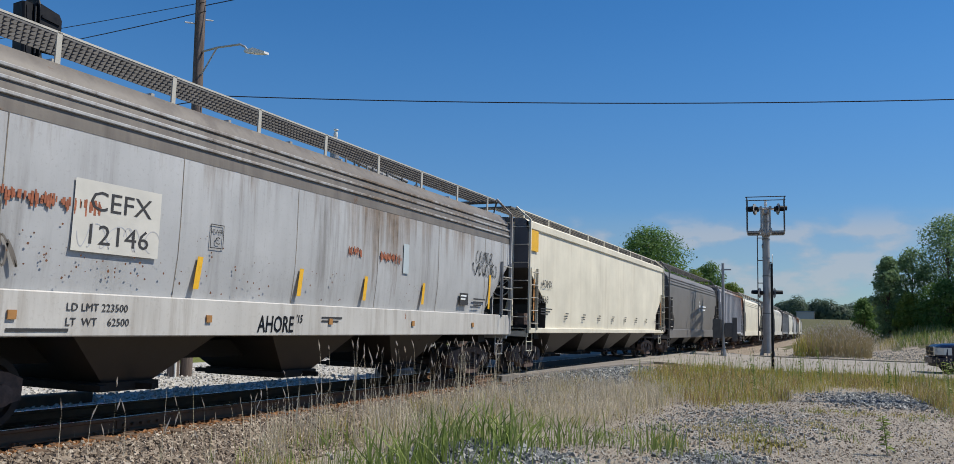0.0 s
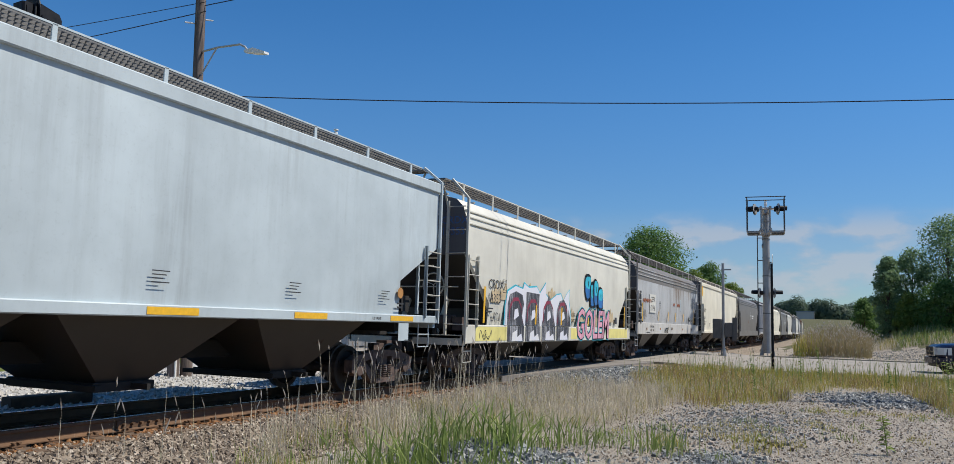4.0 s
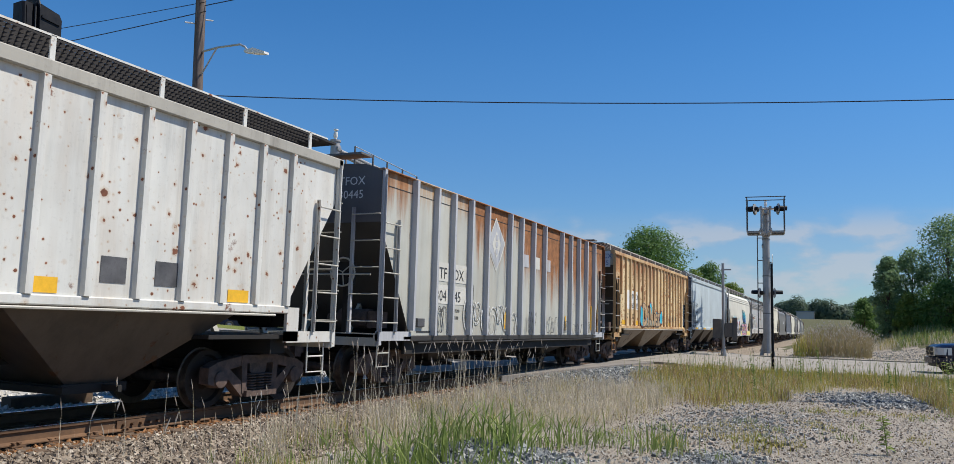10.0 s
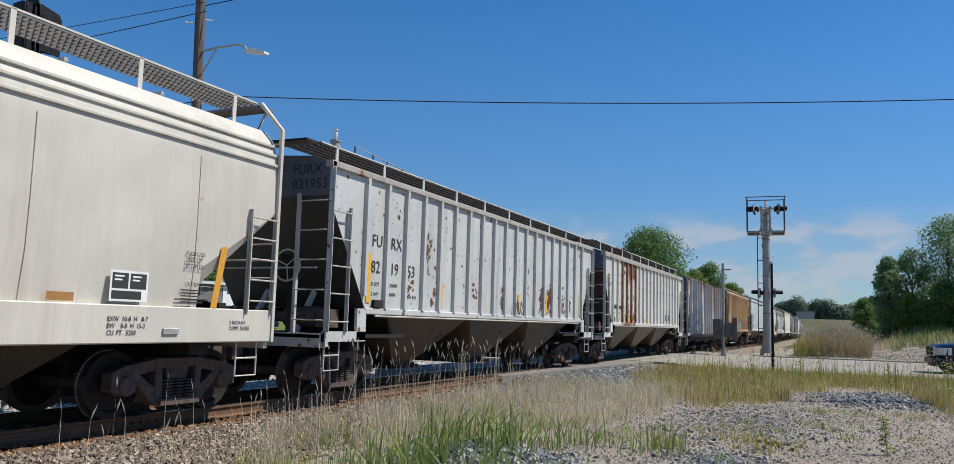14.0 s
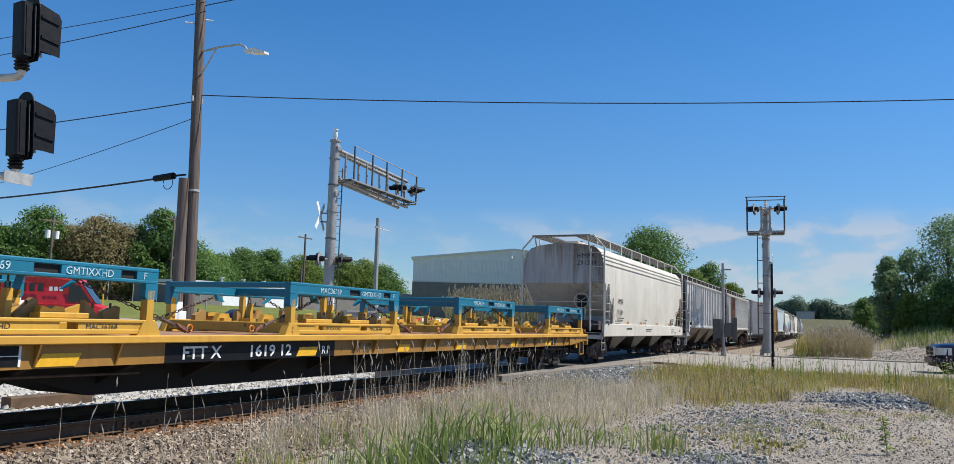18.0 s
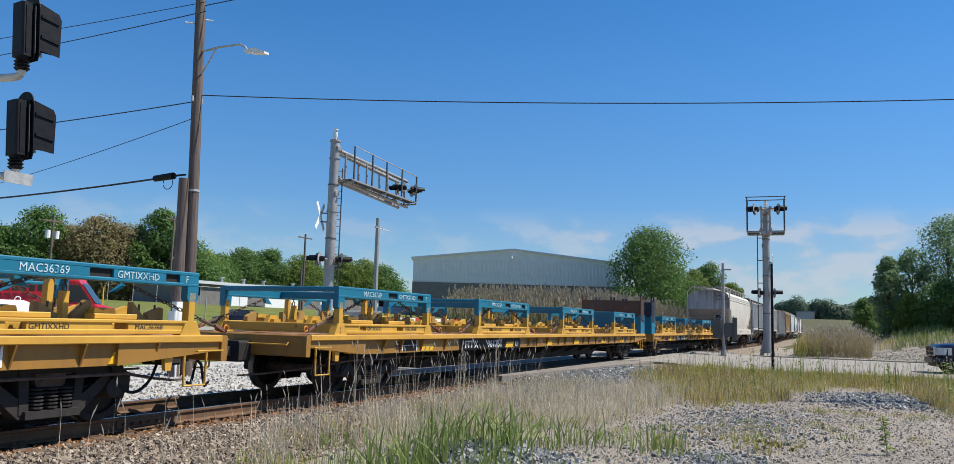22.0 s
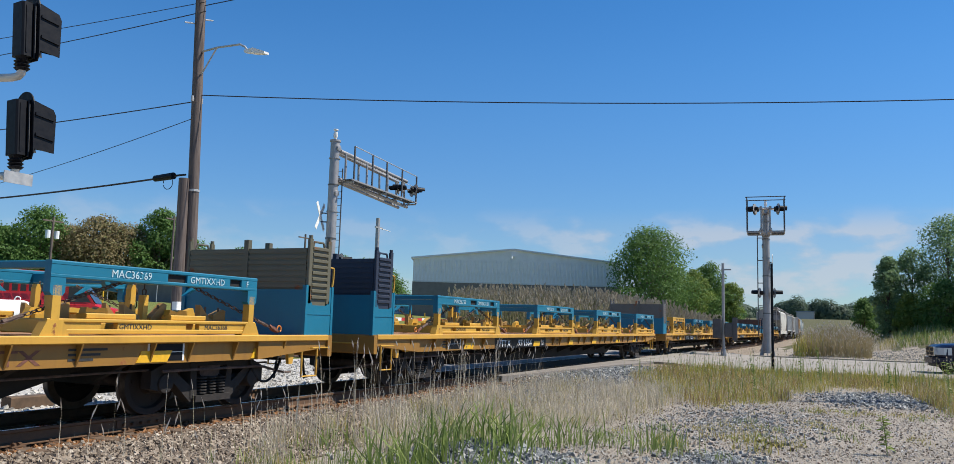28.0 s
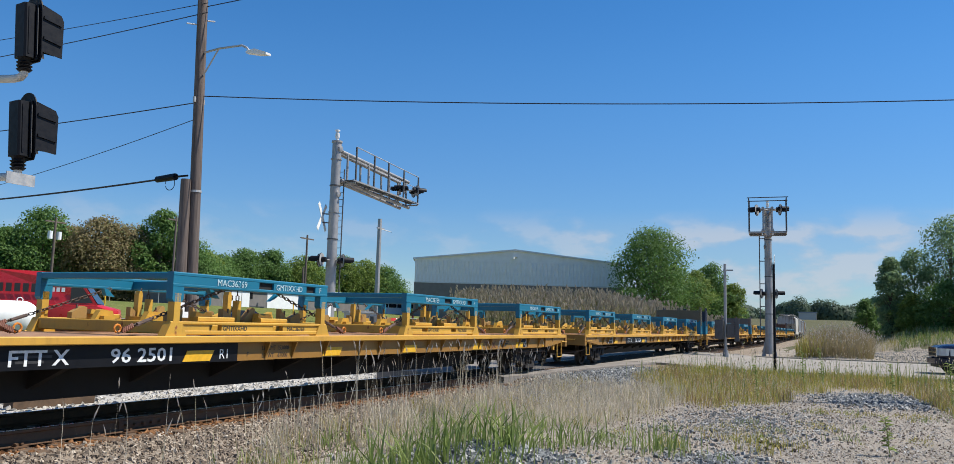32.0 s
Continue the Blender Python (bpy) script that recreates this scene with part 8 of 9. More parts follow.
def far_wood(name, places, leaf, seed, label):
    rng = np.random.default_rng(seed)
    vs, n = [], 0
    for x, y, h, w in places:
        k = 1200
        a = rng.normal(0, 1, (k, 3))
        a /= np.linalg.norm(a, axis=1)[:, None]
        p = np.array([x, y, h * 0.5]) + a * np.array([w * 0.5, w * 0.5, h * 0.5]) * rng.uniform(0.75, 1.08, (k, 1))
        u = np.cross(a, rng.normal(0, 1, (k, 3)))
        u /= np.linalg.norm(u, axis=1)[:, None]
        v = np.cross(a, u)
        s = w * 0.055
        vs.append(np.stack([p - u * s, p + v * s * 0.7, p + u * s, p - v * s * 0.7], 1).reshape(-1, 3))
        n += k
    me = bpy.data.meshes.new(name)
    me.from_pydata(np.concatenate(vs).tolist(), [], np.arange(n * 4).reshape(-1, 4).tolist())
    me.materials.append(leaf)
    return tagged(new(name, me), label, "woods", kind="stuff")


rr = random.Random(5)
far_wood("far_woods", [(620 + rr.uniform(-30, 60), -95 + k * 6.5, rr.uniform(18, 27) * (0.75 if k > 20 else 1), rr.uniform(15, 22)) for k in range(34)], LEAF_FAR, 7, "dark woods along the horizon")
far_wood("far_woods_beyond", [(900 + rr.uniform(-60, 90), -420 + k * 26, rr.uniform(20, 34), rr.uniform(34, 52)) for k in range(60)], LEAF_FAR, 8, "hazy woods far beyond the railway")
g = Geo().prism([(450, -1.0), (540, 9.5), (560, 9.5), (640, -1)], -160, 160)
tagged(part("embankment", g, MEADOW), "grassy road embankment across the distance", "embankment", kind="structure")
TRIM_FAR = plain("blue_grey_roof", (0.2, 0.24, 0.3), 0.6, 0.0, 0.1, 1.0)
bld = thing("far_building", "low grey building with a blue-grey roof among distant trees", "building", m=pose(585, 22.7, 11.5))
part("wall", Geo().box(-6, 6, -5.5, 5.5, -6, 3.2), GALV, bld)
part("roof", Geo().box(-6.6, 6.6, -6, 6, 3.2, 3.8), TRIM_FAR, bld)

# ---- warehouse ----
SIDING = plain("grey_metal_siding", (0.72, 0.72, 0.71), 0.55, 0.1, 0.08, 1.0, 0.05)
BLOCK = plain("dark_block_wall", (0.16, 0.15, 0.145), 0.85, 0.0, 0.15, 1.5)
WHITEP = plain("white_panel", (0.72, 0.74, 0.76), 0.5, 0.0, 0.06, 2.0)
TRIM = plain("pale_trim", (0.6, 0.62, 0.64), 0.5, 0.2, 0.05, 3.0)
ax, ay = 95.9, 54.0
bx, by = 108.6, 28.0
wl = math.hypot(bx - ax, by - ay)
wh = thing("warehouse", "wide grey metal-sided warehouse with a low gable", "warehouse", m=pose(ax, ay, -0.4, 0, 0, math.degrees(math.atan2(by - ay, bx - ax))))
HE, HR = 10.5, 12.0
part("wall", Geo().prism([(0, 7.3), (wl, 7.3), (wl, HE), (wl * 0.48, HR), (0, HE)], 0, 45), SIDING, wh)
part("base_wall", Geo().box(-0.05, wl + 0.05, -0.06, 45.05, 0, 7.3), BLOCK, wh, "dark block base wall")
part("wall_band", Geo().box(0, wl, -0.12, 0, 7.25, 7.42), TRIM, wh, "pale ledge")
g = Geo()
for (x0, z0), (x1, z1) in (((-0.3, HE - 0.05), (wl * 0.48, HR)), ((wl * 0.48, HR), (wl + 0.3, HE - 0.05))):
    g.add([(x0, -0.3, z0), (x1, -0.3, z1), (x1, 45.3, z1), (x0, 45.3, z0), (x0, -0.3, z0 + 0.22), (x1, -0.3, z1 + 0.22), (x1, 45.3, z1 + 0.22), (x0, 45.3, z0 + 0.22)],
          [(0, 1, 2, 3), (4, 7, 6, 5), (0, 4, 5, 1), (1, 5, 6, 2), (2, 6, 7, 3), (3, 7, 4, 0)])
part("roof", g, TRIM, wh, "pale low-pitched metal roof")
rib_me = mesh_of("siding_rib", Geo().prism([(-0.09, 0), (-0.05, -0.09), (0.05, -0.09), (0.09, 0)], 7.42, 10.4, "z"), SIDING)
flare_me = mesh_of("translucent_strip", Geo().prism([(-0.17, 7.42), (0.17, 7.42), (0.04, 8.9), (-0.04, 8.9)], -0.12, -0.095), WHITEP)
for k in range(56):
    x = 0.25 + (wl - 0.5) * k / 55
    piece("siding_rib", rib_me, wh, pose(x, 0, 0))
    piece("translucent_strip", flare_me, wh, pose(x, 0, 0))
part("wall_lamp", Geo().box(wl * 0.48 - 0.3, wl * 0.48 + 0.3, -0.5, 0, HR - 0.9, HR - 0.5).cyl((wl * 0.47, -0.45, HR - 1.2), (wl * 0.47, -0.45, HR - 0.9), 0.2, None, 10), WHITEP, wh)

# low buildings beyond the field
for k, (x, y, wx, wy, h, m, turn_, label) in enumerate(((77, 63.5, 34, 7, 2.5, BLOCK, 0, "long low dark building with a pale flat roof"), (96, 78, 16, 6, 3.6, WHITEP, -42, "low white building beyond the trees"),
                                                       (98.5, 60, 6, 4, 2.9, WHITEP, -30, "white shed beside the warehouse"))):
    b = thing("low_building", label, "building", m=pose(x, y, ground_z(x, y - 4) - 0.1, 0, 0, turn_))
    part("wall", Geo().box(-wx / 2, wx / 2, -wy / 2, wy / 2, 0, h - 0.3), m, b)
    part("roof", Geo().box(-wx / 2 - 0.3, wx / 2 + 0.3, -wy / 2 - 0.4, wy / 2 + 0.4, h - 0.3, h), TRIM, b, "pale flat roof")
    for j in range(4):
        part("window", Geo().box(-wx / 2 + 1 + j * wx / 4.4, -wx / 2 + 2.2 + j * wx / 4.4, -wy / 2 - 0.03, -wy / 2, 1.0, 2.1), BLACK, b)
    if k == 0:
        for x0, x1 in ((-11.5, -7.6), (-4.6, 1.4), (6.0, 9.0)):
            part("white_door", Geo().box(x0, x1, -wy / 2 - 0.05, -wy / 2, 0.0, 2.1), WHITEP, b, "white roller door")
        for x0 in (-14.5, -9, -5.5, -2.0, 3.5, 8.5):
            part("roof_vent", Geo().cyl((x0, -1, h), (x0, -1, h + 0.6), 0.16, 0.12, 8).cyl((x0, -1, h + 0.6), (x0, -1, h + 0.72), 0.26, None, 8), GALV, b)
# pipe fence at the back of the lawn
fence = thing("pipe_fence", "low grey pipe-rail fence behind the lawn", "fence", m=pose(36, 62, ground_z(48, 58) - 0.1, 0, 0, -8))
for k in range(13):
    part("fence_post", Geo().cyl((k * 2.5, 0, 0), (k * 2.5, 0, 1.9), 0.035, None, 6), GALV, fence)
part("top_rail", Geo().cyl((0, 0, 1.86), (30, 0, 1.86), 0.025, None, 6), GALV, fence)

# ---- poles, wires and the street lamp ----
def pole_wood():
    """Weathered round timber: long cracks, grain and darker wet streaks."""
    n = Nodes("weathered_pole_wood")
    grain = n.noise(9, 6, (3.0, 3.0, 0.09), 0.7)
    broad = n.noise(1.2, 4, (1, 1, 0.3), 0.6, 3)
    c = n.mix(n.step(grain, 0.32, 0.68), (0.062, 0.046, 0.04), (0.21, 0.172, 0.15))
    c = n.mix(n.step(broad, 0.45, 0.7, 0, 0.55), c, (0.1, 0.082, 0.076))
    n.bump(grain, 0.6, 0.02)
    return n.done(c, 0.9, spec=0.2)


POLEWOOD = pole_wood()
CONC_POLE = plain("grey_steel_pole", (0.34, 0.34, 0.34), 0.6, 0.3, 0.12, 4.0)
PX, PY = 16.52, 16.23
pole = thing("utility_pole", "tall weathered wooden utility pole braced by a stub", "utility pole", m=pose(PX, PY, -0.4, -1.1, -1.1, 0))
part("pole_shaft", Geo().cyl((0, 0, -0.3), (0, 0, 13.5), 0.165, 0.135, 14), POLEWOOD, pole, smooth=40)
part("stub_post", Geo().cyl((-0.32, 0.16, -0.3), (-0.24, 0.12, 5.55), 0.165, 0.14, 14), POLEWOOD, pole, "shorter weathered stub post", smooth=40)
part("strap", Geo().lathe([(0, 0.17), (0.06, 0.17)], (0, 0, 5.2), "z", 14), GALV, pole)
part("insulator_bracket", Geo().tube([(0.16, -0.05, 10.2), (0.4, -0.1, 10.25)], 0.02, 6).tube([(-0.16, 0.05, 10.0), (-0.45, 0.12, 9.95)], 0.02, 6), GALV, pole)
part("meter_box", Geo().cbox(-0.6, -0.18, -0.12, 0.14, 1.42, 1.9, 0.02, "z").cyl((-0.39, 0.0, 0.0), (-0.39, 0.0, 1.42), 0.03, None, 8).box(-0.5, -0.28, -0.06, 0.1, 1.9, 2.15), PATCH, pole, "white electric meter box")
part("guy_plate", Geo().box(-0.2, 0.2, -0.03, 0.03, 7.75, 7.9), GALV, pole)
lamp = thing("street_lamp", "slim grey street lamp arm on a wooden pole", "street lamp", m=pose(PX, PY, 0))
A0, A1 = Vector((-0.18, 0.06, 8.8)), Vector((-0.42, -1.83, 8.5))
part("lamp_arm", Geo().tube([A0, A0.lerp(A1, 0.35) + Vector((0, 0, 0.12)), A0.lerp(A1, 0.82) + Vector((0, 0, 0.2)), A0.lerp(A1, 0.93) + Vector((0, 0, 0.13)), A1], 0.03, 8), GALV, lamp, smooth=40)
part("arm_brace", Geo().tube([(-0.17, 0.06, 8.1), A0.lerp(A1, 0.33) + Vector((0, 0, 0.11))], 0.022, 6), GALV, lamp)
d = (A1 - A0).normalized()
head = Geo()
head.add([tuple(A1 + d * a + d.cross(Vector((0, 0, 1))).normalized() * b + Vector((0, 0, c))) for a, b, c in
          ((-0.1, -0.07, 0.02), (-0.1, 0.07, 0.02), (0.3, 0.13, 0.07), (0.72, 0.09, -0.02), (0.72, -0.09, -0.02), (0.3, -0.13, 0.07), (-0.1, -0.06, -0.04), (-0.1, 0.06, -0.04), (0.3, 0.12, -0.07), (0.72, 0.08, -0.08), (0.72, -0.08, -0.08), (0.3, -0.12, -0.07))],
         [(0, 1, 2, 5), (5, 2, 3, 4), (6, 11, 8, 7), (11, 10, 9, 8), (0, 6, 7, 1), (1, 7, 8, 2), (2, 8, 9, 3), (3, 9, 10, 4), (4, 10, 11, 5), (5, 11, 6, 0)])
part("lamp_head", head, PATCH, lamp, "white cobra lamp head")


def wire(p0, p1, sag, r, label, n=24):
    p0, p1 = Vector(p0), Vector(p1)
    pts = [p0.lerp(p1, k / n) - Vector((0, 0, 4 * sag * (k / n) * (1 - k / n))) for k in range(n + 1)]
    return tagged(part("overhead_wire", Geo().tube(pts, r, 5), WIREM), label, "wire", "overhead wires")


wire((PX - 0.16, PY + 0.1, 7.55), (24.9, -4.8, 7.81), 0.2, 0.015, "single black wire from the pole across the track", 40)
wire((PX - 0.1, PY + 0.05, 7.4), (16.9, 46, 7.85), 0.3, 0.016, "black service wire from the utility pole")
wire((PX - 0.1, PY + 0.1, 6.95), (24.5, 45, 6.55), 0.3, 0.011, "thin wire from the utility pole")
wire((PX - 0.3, PY + 0.4, 5.25), (18.4, 42, 5.55), 0.3, 0.028, "thick black cable with a splice case")
wire((PX - 0.3, PY - 0.1, 9.92), (16.9, 46, 10.35), 0.3, 0.014, "black wire from the pole top")
wire((PX - 0.3, PY - 0.1, 10.2), (15.2, 46, 10.75), 0.3, 0.011, "black wire from the pole top")
wire((PX - 0.2, PY + 0.1, 10.15), (24.9, -4.8, 15.5), 0.1, 0.014, "black wire from the pole top over the track")
case = part("splice_case", Geo().cyl((-0.25, 0.5, 5.65), (-0.2, 1.25, 5.63), 0.1, 0.09, 10).tube([(-0.2, 0.1, 5.66), (-0.25, 0.5, 5.65)], 0.028, 6), BLACK, pole, "black cable splice case")
part("case_loop", Geo().tube([(-0.3, 0.65 + 0.18 * math.cos(a), 5.45 + 0.18 * math.sin(a)) for a in np.linspace(0, 6.0, 12)], 0.01, 5), BLACK, case)


def far_pole(x, y, h, label, r=0.14, arm=True, mat_=POLEWOOD, cans=False):
    rise = ground_z(x, y) + 0.3
    t = thing("utility_pole", label, "utility pole", "distant poles", m=pose(x, y, rise - 0.4))
    h -= rise
    part("pole_shaft", Geo().cyl((0, 0, -0.3), (0, 0, h), r, r * 0.75, 8), mat_, t, smooth=40)
    if arm:
        part("cross_arm", Geo().box(-1.2, 1.2, -0.06, 0.06, h - 0.5, h - 0.36), mat_, t)
    if cans:
        for q in (-0.5, 0.5):
            part("transformer", Geo().cyl((q, 0, h - 2.2), (q, 0, h - 1.4), 0.24, None, 10), WHITEP, t, "pale transformer can")


far_pole(24.95, -4.85, 11.4, "tall wooden utility pole beside the lot", 0.17, False)
far_pole(16.9, 46.2, 11.0, "tall wooden utility pole beyond the field", 0.17, False)
far_pole(54.3, 72.5, 11.3, "slim wooden pole with two transformers", 0.15, True, POLEWOOD, True)
far_pole(66.8, 69, 13.0, "wooden pole with a cross arm in the field")
far_pole(73.2, 55.4, 11.3, "wooden pole with a flat cross arm")
far_pole(70.8, 53.9, 7.5, "short leaning wooden pole in the field", 0.13, False)
far_pole(59.6, 37.3, 10.8, "grey steel pole beside the far road", 0.24, False, CONC_POLE)
part("pole_bracket", Geo().box(59.1, 60.3, 37.2, 37.3, 9.5, 9.62).tube([(59.6, 37.2, 9.5), (60.6, 36.6, 9.3)], 0.03, 5), CONC_POLE).parent = bpy.data.objects["utility_pole.007"]
bpy.data.objects["pole_bracket"].matrix_parent_inverse = pose(59.6, 37.3, ground_z(59.6, 37.3) - 0.1).inverted()
for x, y in ((300, -14), (330, -8)):
    far_pole(x, y, 13, "pale lamp post near the embankment", 0.2, False, CONC_POLE)

# ---- level-crossing cantilevers ----
MASTM = plain("aluminium_mast", (0.32, 0.315, 0.31), 0.5, 0.4, 0.15, 3.0)
DARKSTEEL = plain("dark_steel", (0.09, 0.09, 0.09), 0.6, 0.3, 0.2, 5.0)
DISCGREY = plain("pale_disc_back", (0.33, 0.33, 0.33), 0.6, 0.1, 0.15, 8.0)
LENS = plain("dark_red_lens", (0.08, 0.01, 0.012), 0.25, 0.0, 0.1, 5.0)


def flasher(parent, m):
    """Round crossing lamp with a hood; it looks along +x of m."""
    holder = tagged(new("flasher_lamp"), "black hooded crossing lamp")
    holder.parent = parent
    holder.matrix_basis = m
    piece("disc", cached("fl_d", lambda: mesh_of("disc", Geo().lathe([(0.0, 0.05), (0.01, 0.3), (0.03, 0.3), (0.035, 0.12)], (0, 0, 0), "x", 20), BLACK, 30)), holder)
    piece("disc_back", cached("fl_g", lambda: mesh_of("disc_back", Geo().lathe([(-0.012, 0.08), (-0.01, 0.29), (-0.002, 0.29), (-0.001, 0.1)], (0, 0, 0), "x", 20), DISCGREY, 30)), holder, None, "pale grey back of the target disc")
    piece("hood", cached("fl_h", lambda: mesh_of("hood", Geo().add([(x, 0.16 * math.cos(a), 0.16 * math.sin(a)) for x in (0.03, 0.5) for a in np.linspace(-0.3, math.pi + 0.3, 13)],
                                                                        [(i, i + 1, i + 14, i + 13) for i in range(12)]), BLACK, 40)), holder)
    piece("lens", cached("fl_l", lambda: mesh_of("lens", Geo().lathe([(0.03, 0.02), (0.05, 0.11), (0.034, 0.13)], (0, 0, 0), "x", 16), LENS, 40)), holder)
    piece("back", cached("fl_b", lambda: mesh_of("back", Geo().lathe([(-0.22, 0.05), (-0.2, 0.11), (0.0, 0.13)], (0, 0, 0), "x", 14), BLACK, 40)), holder)


def cantilever(x, y, turn_, h, label, chords, posts, rail, deck, sides, hw, lamps, mast_lamps, ladder_at, buck):
    """Mast with a two-chord arm along local x, a walkway hung beside it with posts and a hand rail, lamps and crossbuck.
    chords, rail, deck: (x, z) at the mast and at the tip; lamps: (x, y, z, yaw); ladder_at: (x, y, z0, z1)."""
    t = thing("crossing_cantilever", label, "crossing signal", "crossing cantilevers", m=pose(x, y, -0.3, 0, 0, turn_))
    part("mast", Geo().cyl((0, 0, 0.3), (0, 0, h - 0.6), 0.25, 0.21, 20), MASTM, t, "tapered grey aluminium mast", smooth=40)
    g = Geo().box(-0.5, 0.5, -0.5, 0.5, -0.1, 0.1)
    for a in range(4):
        c, s_ = round(math.cos(a * math.pi / 2)), round(math.sin(a * math.pi / 2))
        g.add([(0.2 * c - 0.02 * s_, 0.2 * s_ + 0.02 * c, 0.1), (0.48 * c - 0.02 * s_, 0.48 * s_ + 0.02 * c, 0.1), (0.24 * c - 0.02 * s_, 0.24 * s_ + 0.02 * c, 1.3),
               (0.2 * c + 0.02 * s_, 0.2 * s_ - 0.02 * c, 0.1), (0.48 * c + 0.02 * s_, 0.48 * s_ - 0.02 * c, 0.1), (0.24 * c + 0.02 * s_, 0.24 * s_ - 0.02 * c, 1.3)],
              [(0, 1, 2), (3, 5, 4), (0, 3, 4, 1), (1, 4, 5, 2), (2, 5, 3, 0)])
    part("mast_base", g, MASTM, t, "finned base plate")
    part("mast_cap", Geo().cyl((0, 0, h - 0.6), (0, 0, h - 0.52), 0.25, None, 16), MASTM, t)
    part("bell", Geo().cyl((0, 0, h - 0.52), (0, 0, h - 0.4), 0.06, None, 8).lathe([(h - 0.4, 0.08), (h - 0.36, 0.1), (h - 0.16, 0.09), (h - 0.14, 0.06), (h - 0.08, 0.06), (h - 0.06, 0.11), (h, 0.11)], (0, 0, 0), "z", 14), PATCH, t, "pale crossing bell", smooth=40)
    for k in range(7):
        zz = 1.6 + (h - 3.0) * k / 6
        part("mast_band", Geo().lathe([(zz, 0.255), (zz + 0.05, 0.255)], (0, 0, 0), "z", 18), DARKSTEEL if k % 2 else MASTM, t)
    for zz in (h - 0.9, h - 3.0):
        part("hand_hole_cover", Geo().lathe([(-0.27, 0.02), (-0.25, 0.14), (-0.2, 0.16)], (0, 0, zz), "y", 14), MASTM, t, smooth=40)
    for (x0, z0), (x1, z1) in chords:
        for yy in (-0.26, 0.26):
            part("arm_chord", Geo().cyl((x0, yy * 0.6, z0), (x1, yy, z1), 0.095, 0.085, 12), MASTM, t, "round arm tube", smooth=40)
    (a0, a1), (b0, b1) = chords
    for f in (0.06, 0.36, 0.68, 0.96):
        p, q = Vector((a0[0], 0, a0[1])).lerp(Vector((a1[0], 0, a1[1])), f), Vector((b0[0], 0, b0[1])).lerp(Vector((b1[0], 0, b1[1])), f)
        for yy in (-0.24, 0.24):
            part("arm_strut", Geo().cyl(p + Vector((0, yy, 0)), q + Vector((0, yy, 0)), 0.055, None, 8), MASTM, t)
    on = lambda line, xx: line[0][1] + (line[1][1] - line[0][1]) * (xx - line[0][0]) / (line[1][0] - line[0][0])
    for sd in sides:
        for xx in posts:
            part("rail_post", Geo().box(xx - 0.035, xx + 0.035, sd * hw - 0.03, sd * hw + 0.03, on(deck, xx) - 0.05, on(rail, xx)), DARKSTEEL, t)
            part("rail_bracket", Geo().box(xx - 0.03, xx + 0.03, min(0, sd * hw), max(0, sd * hw), on(deck, xx) - 0.12, on(deck, xx) - 0.05), MASTM, t)
        for up in (0.0, -0.62):
            part("hand_rail", Geo().cyl((posts[0], sd * hw, on(rail, posts[0]) + up), (posts[-1], sd * hw, on(rail, posts[-1]) + up), 0.024 if up == 0 else 0.014, None, 6), GALV, t)
        g = Geo()
        n = int((posts[-1] - posts[0] + 0.2) / 0.12)
        for k in range(n):
            xx = posts[0] - 0.2 + 0.12 * k
            g.box(xx, xx + 0.05, min(sd * 0.34, sd * hw), max(sd * 0.34, sd * hw), on(deck, xx) - 0.03, on(deck, xx) + 0.01)
        tagged(part("walkway_grating", g, DARKSTEEL, t), kind="stuff")
        for yy in (0.34, hw):
            part("walkway_edge", Geo().cyl((posts[0] - 0.2, sd * yy, on(deck, posts[0])), (posts[-1] + 0.1, sd * yy, on(deck, posts[-1])), 0.045, None, 4), MASTM, t)
    if len(sides) > 1:
        for xx in (posts[0], posts[-1]):
            part("end_rail", Geo().cyl((xx, -hw - 0.1, on(rail, xx)), (xx, hw + 0.1, on(rail, xx)), 0.03, None, 6), DARKSTEEL, t)
    lx, ly, z0, z1 = ladder_at
    side = Vector((0, 1, 0)) if abs(lx) > abs(ly) else Vector((1, 0, 0))
    lad = part("ladder", Geo().cyl(Vector((lx, ly, z0)) - side * 0.2, Vector((lx, ly, z1)) - side * 0.2, 0.03, None, 6).cyl(Vector((lx, ly, z0)) + side * 0.2, Vector((lx, ly, z1)) + side * 0.2, 0.03, None, 6), DARKSTEEL, t)
    for k in range(int((z1 - z0) / 0.32)):
        zz = z0 + 0.2 + 0.32 * k
        part("rung", Geo().cyl(Vector((lx, ly, zz)) - side * 0.2, Vector((lx, ly, zz)) + side * 0.2, 0.013, None, 5), DARKSTEEL, lad)
    for k in range(5):
        zz = z0 + 0.4 + (z1 - z0 - 0.8) * k / 4
        part("ladder_clip", Geo().box(min(0, lx) - 0.03, max(0, lx) + 0.03, min(0, ly) - 0.03, max(0, ly) + 0.03, zz, zz + 0.05), DARKSTEEL, t)
    for xx, yy, zz, yaw in lamps + mast_lamps:
        flasher(t, pose(xx, yy, zz, 0, 0, yaw))
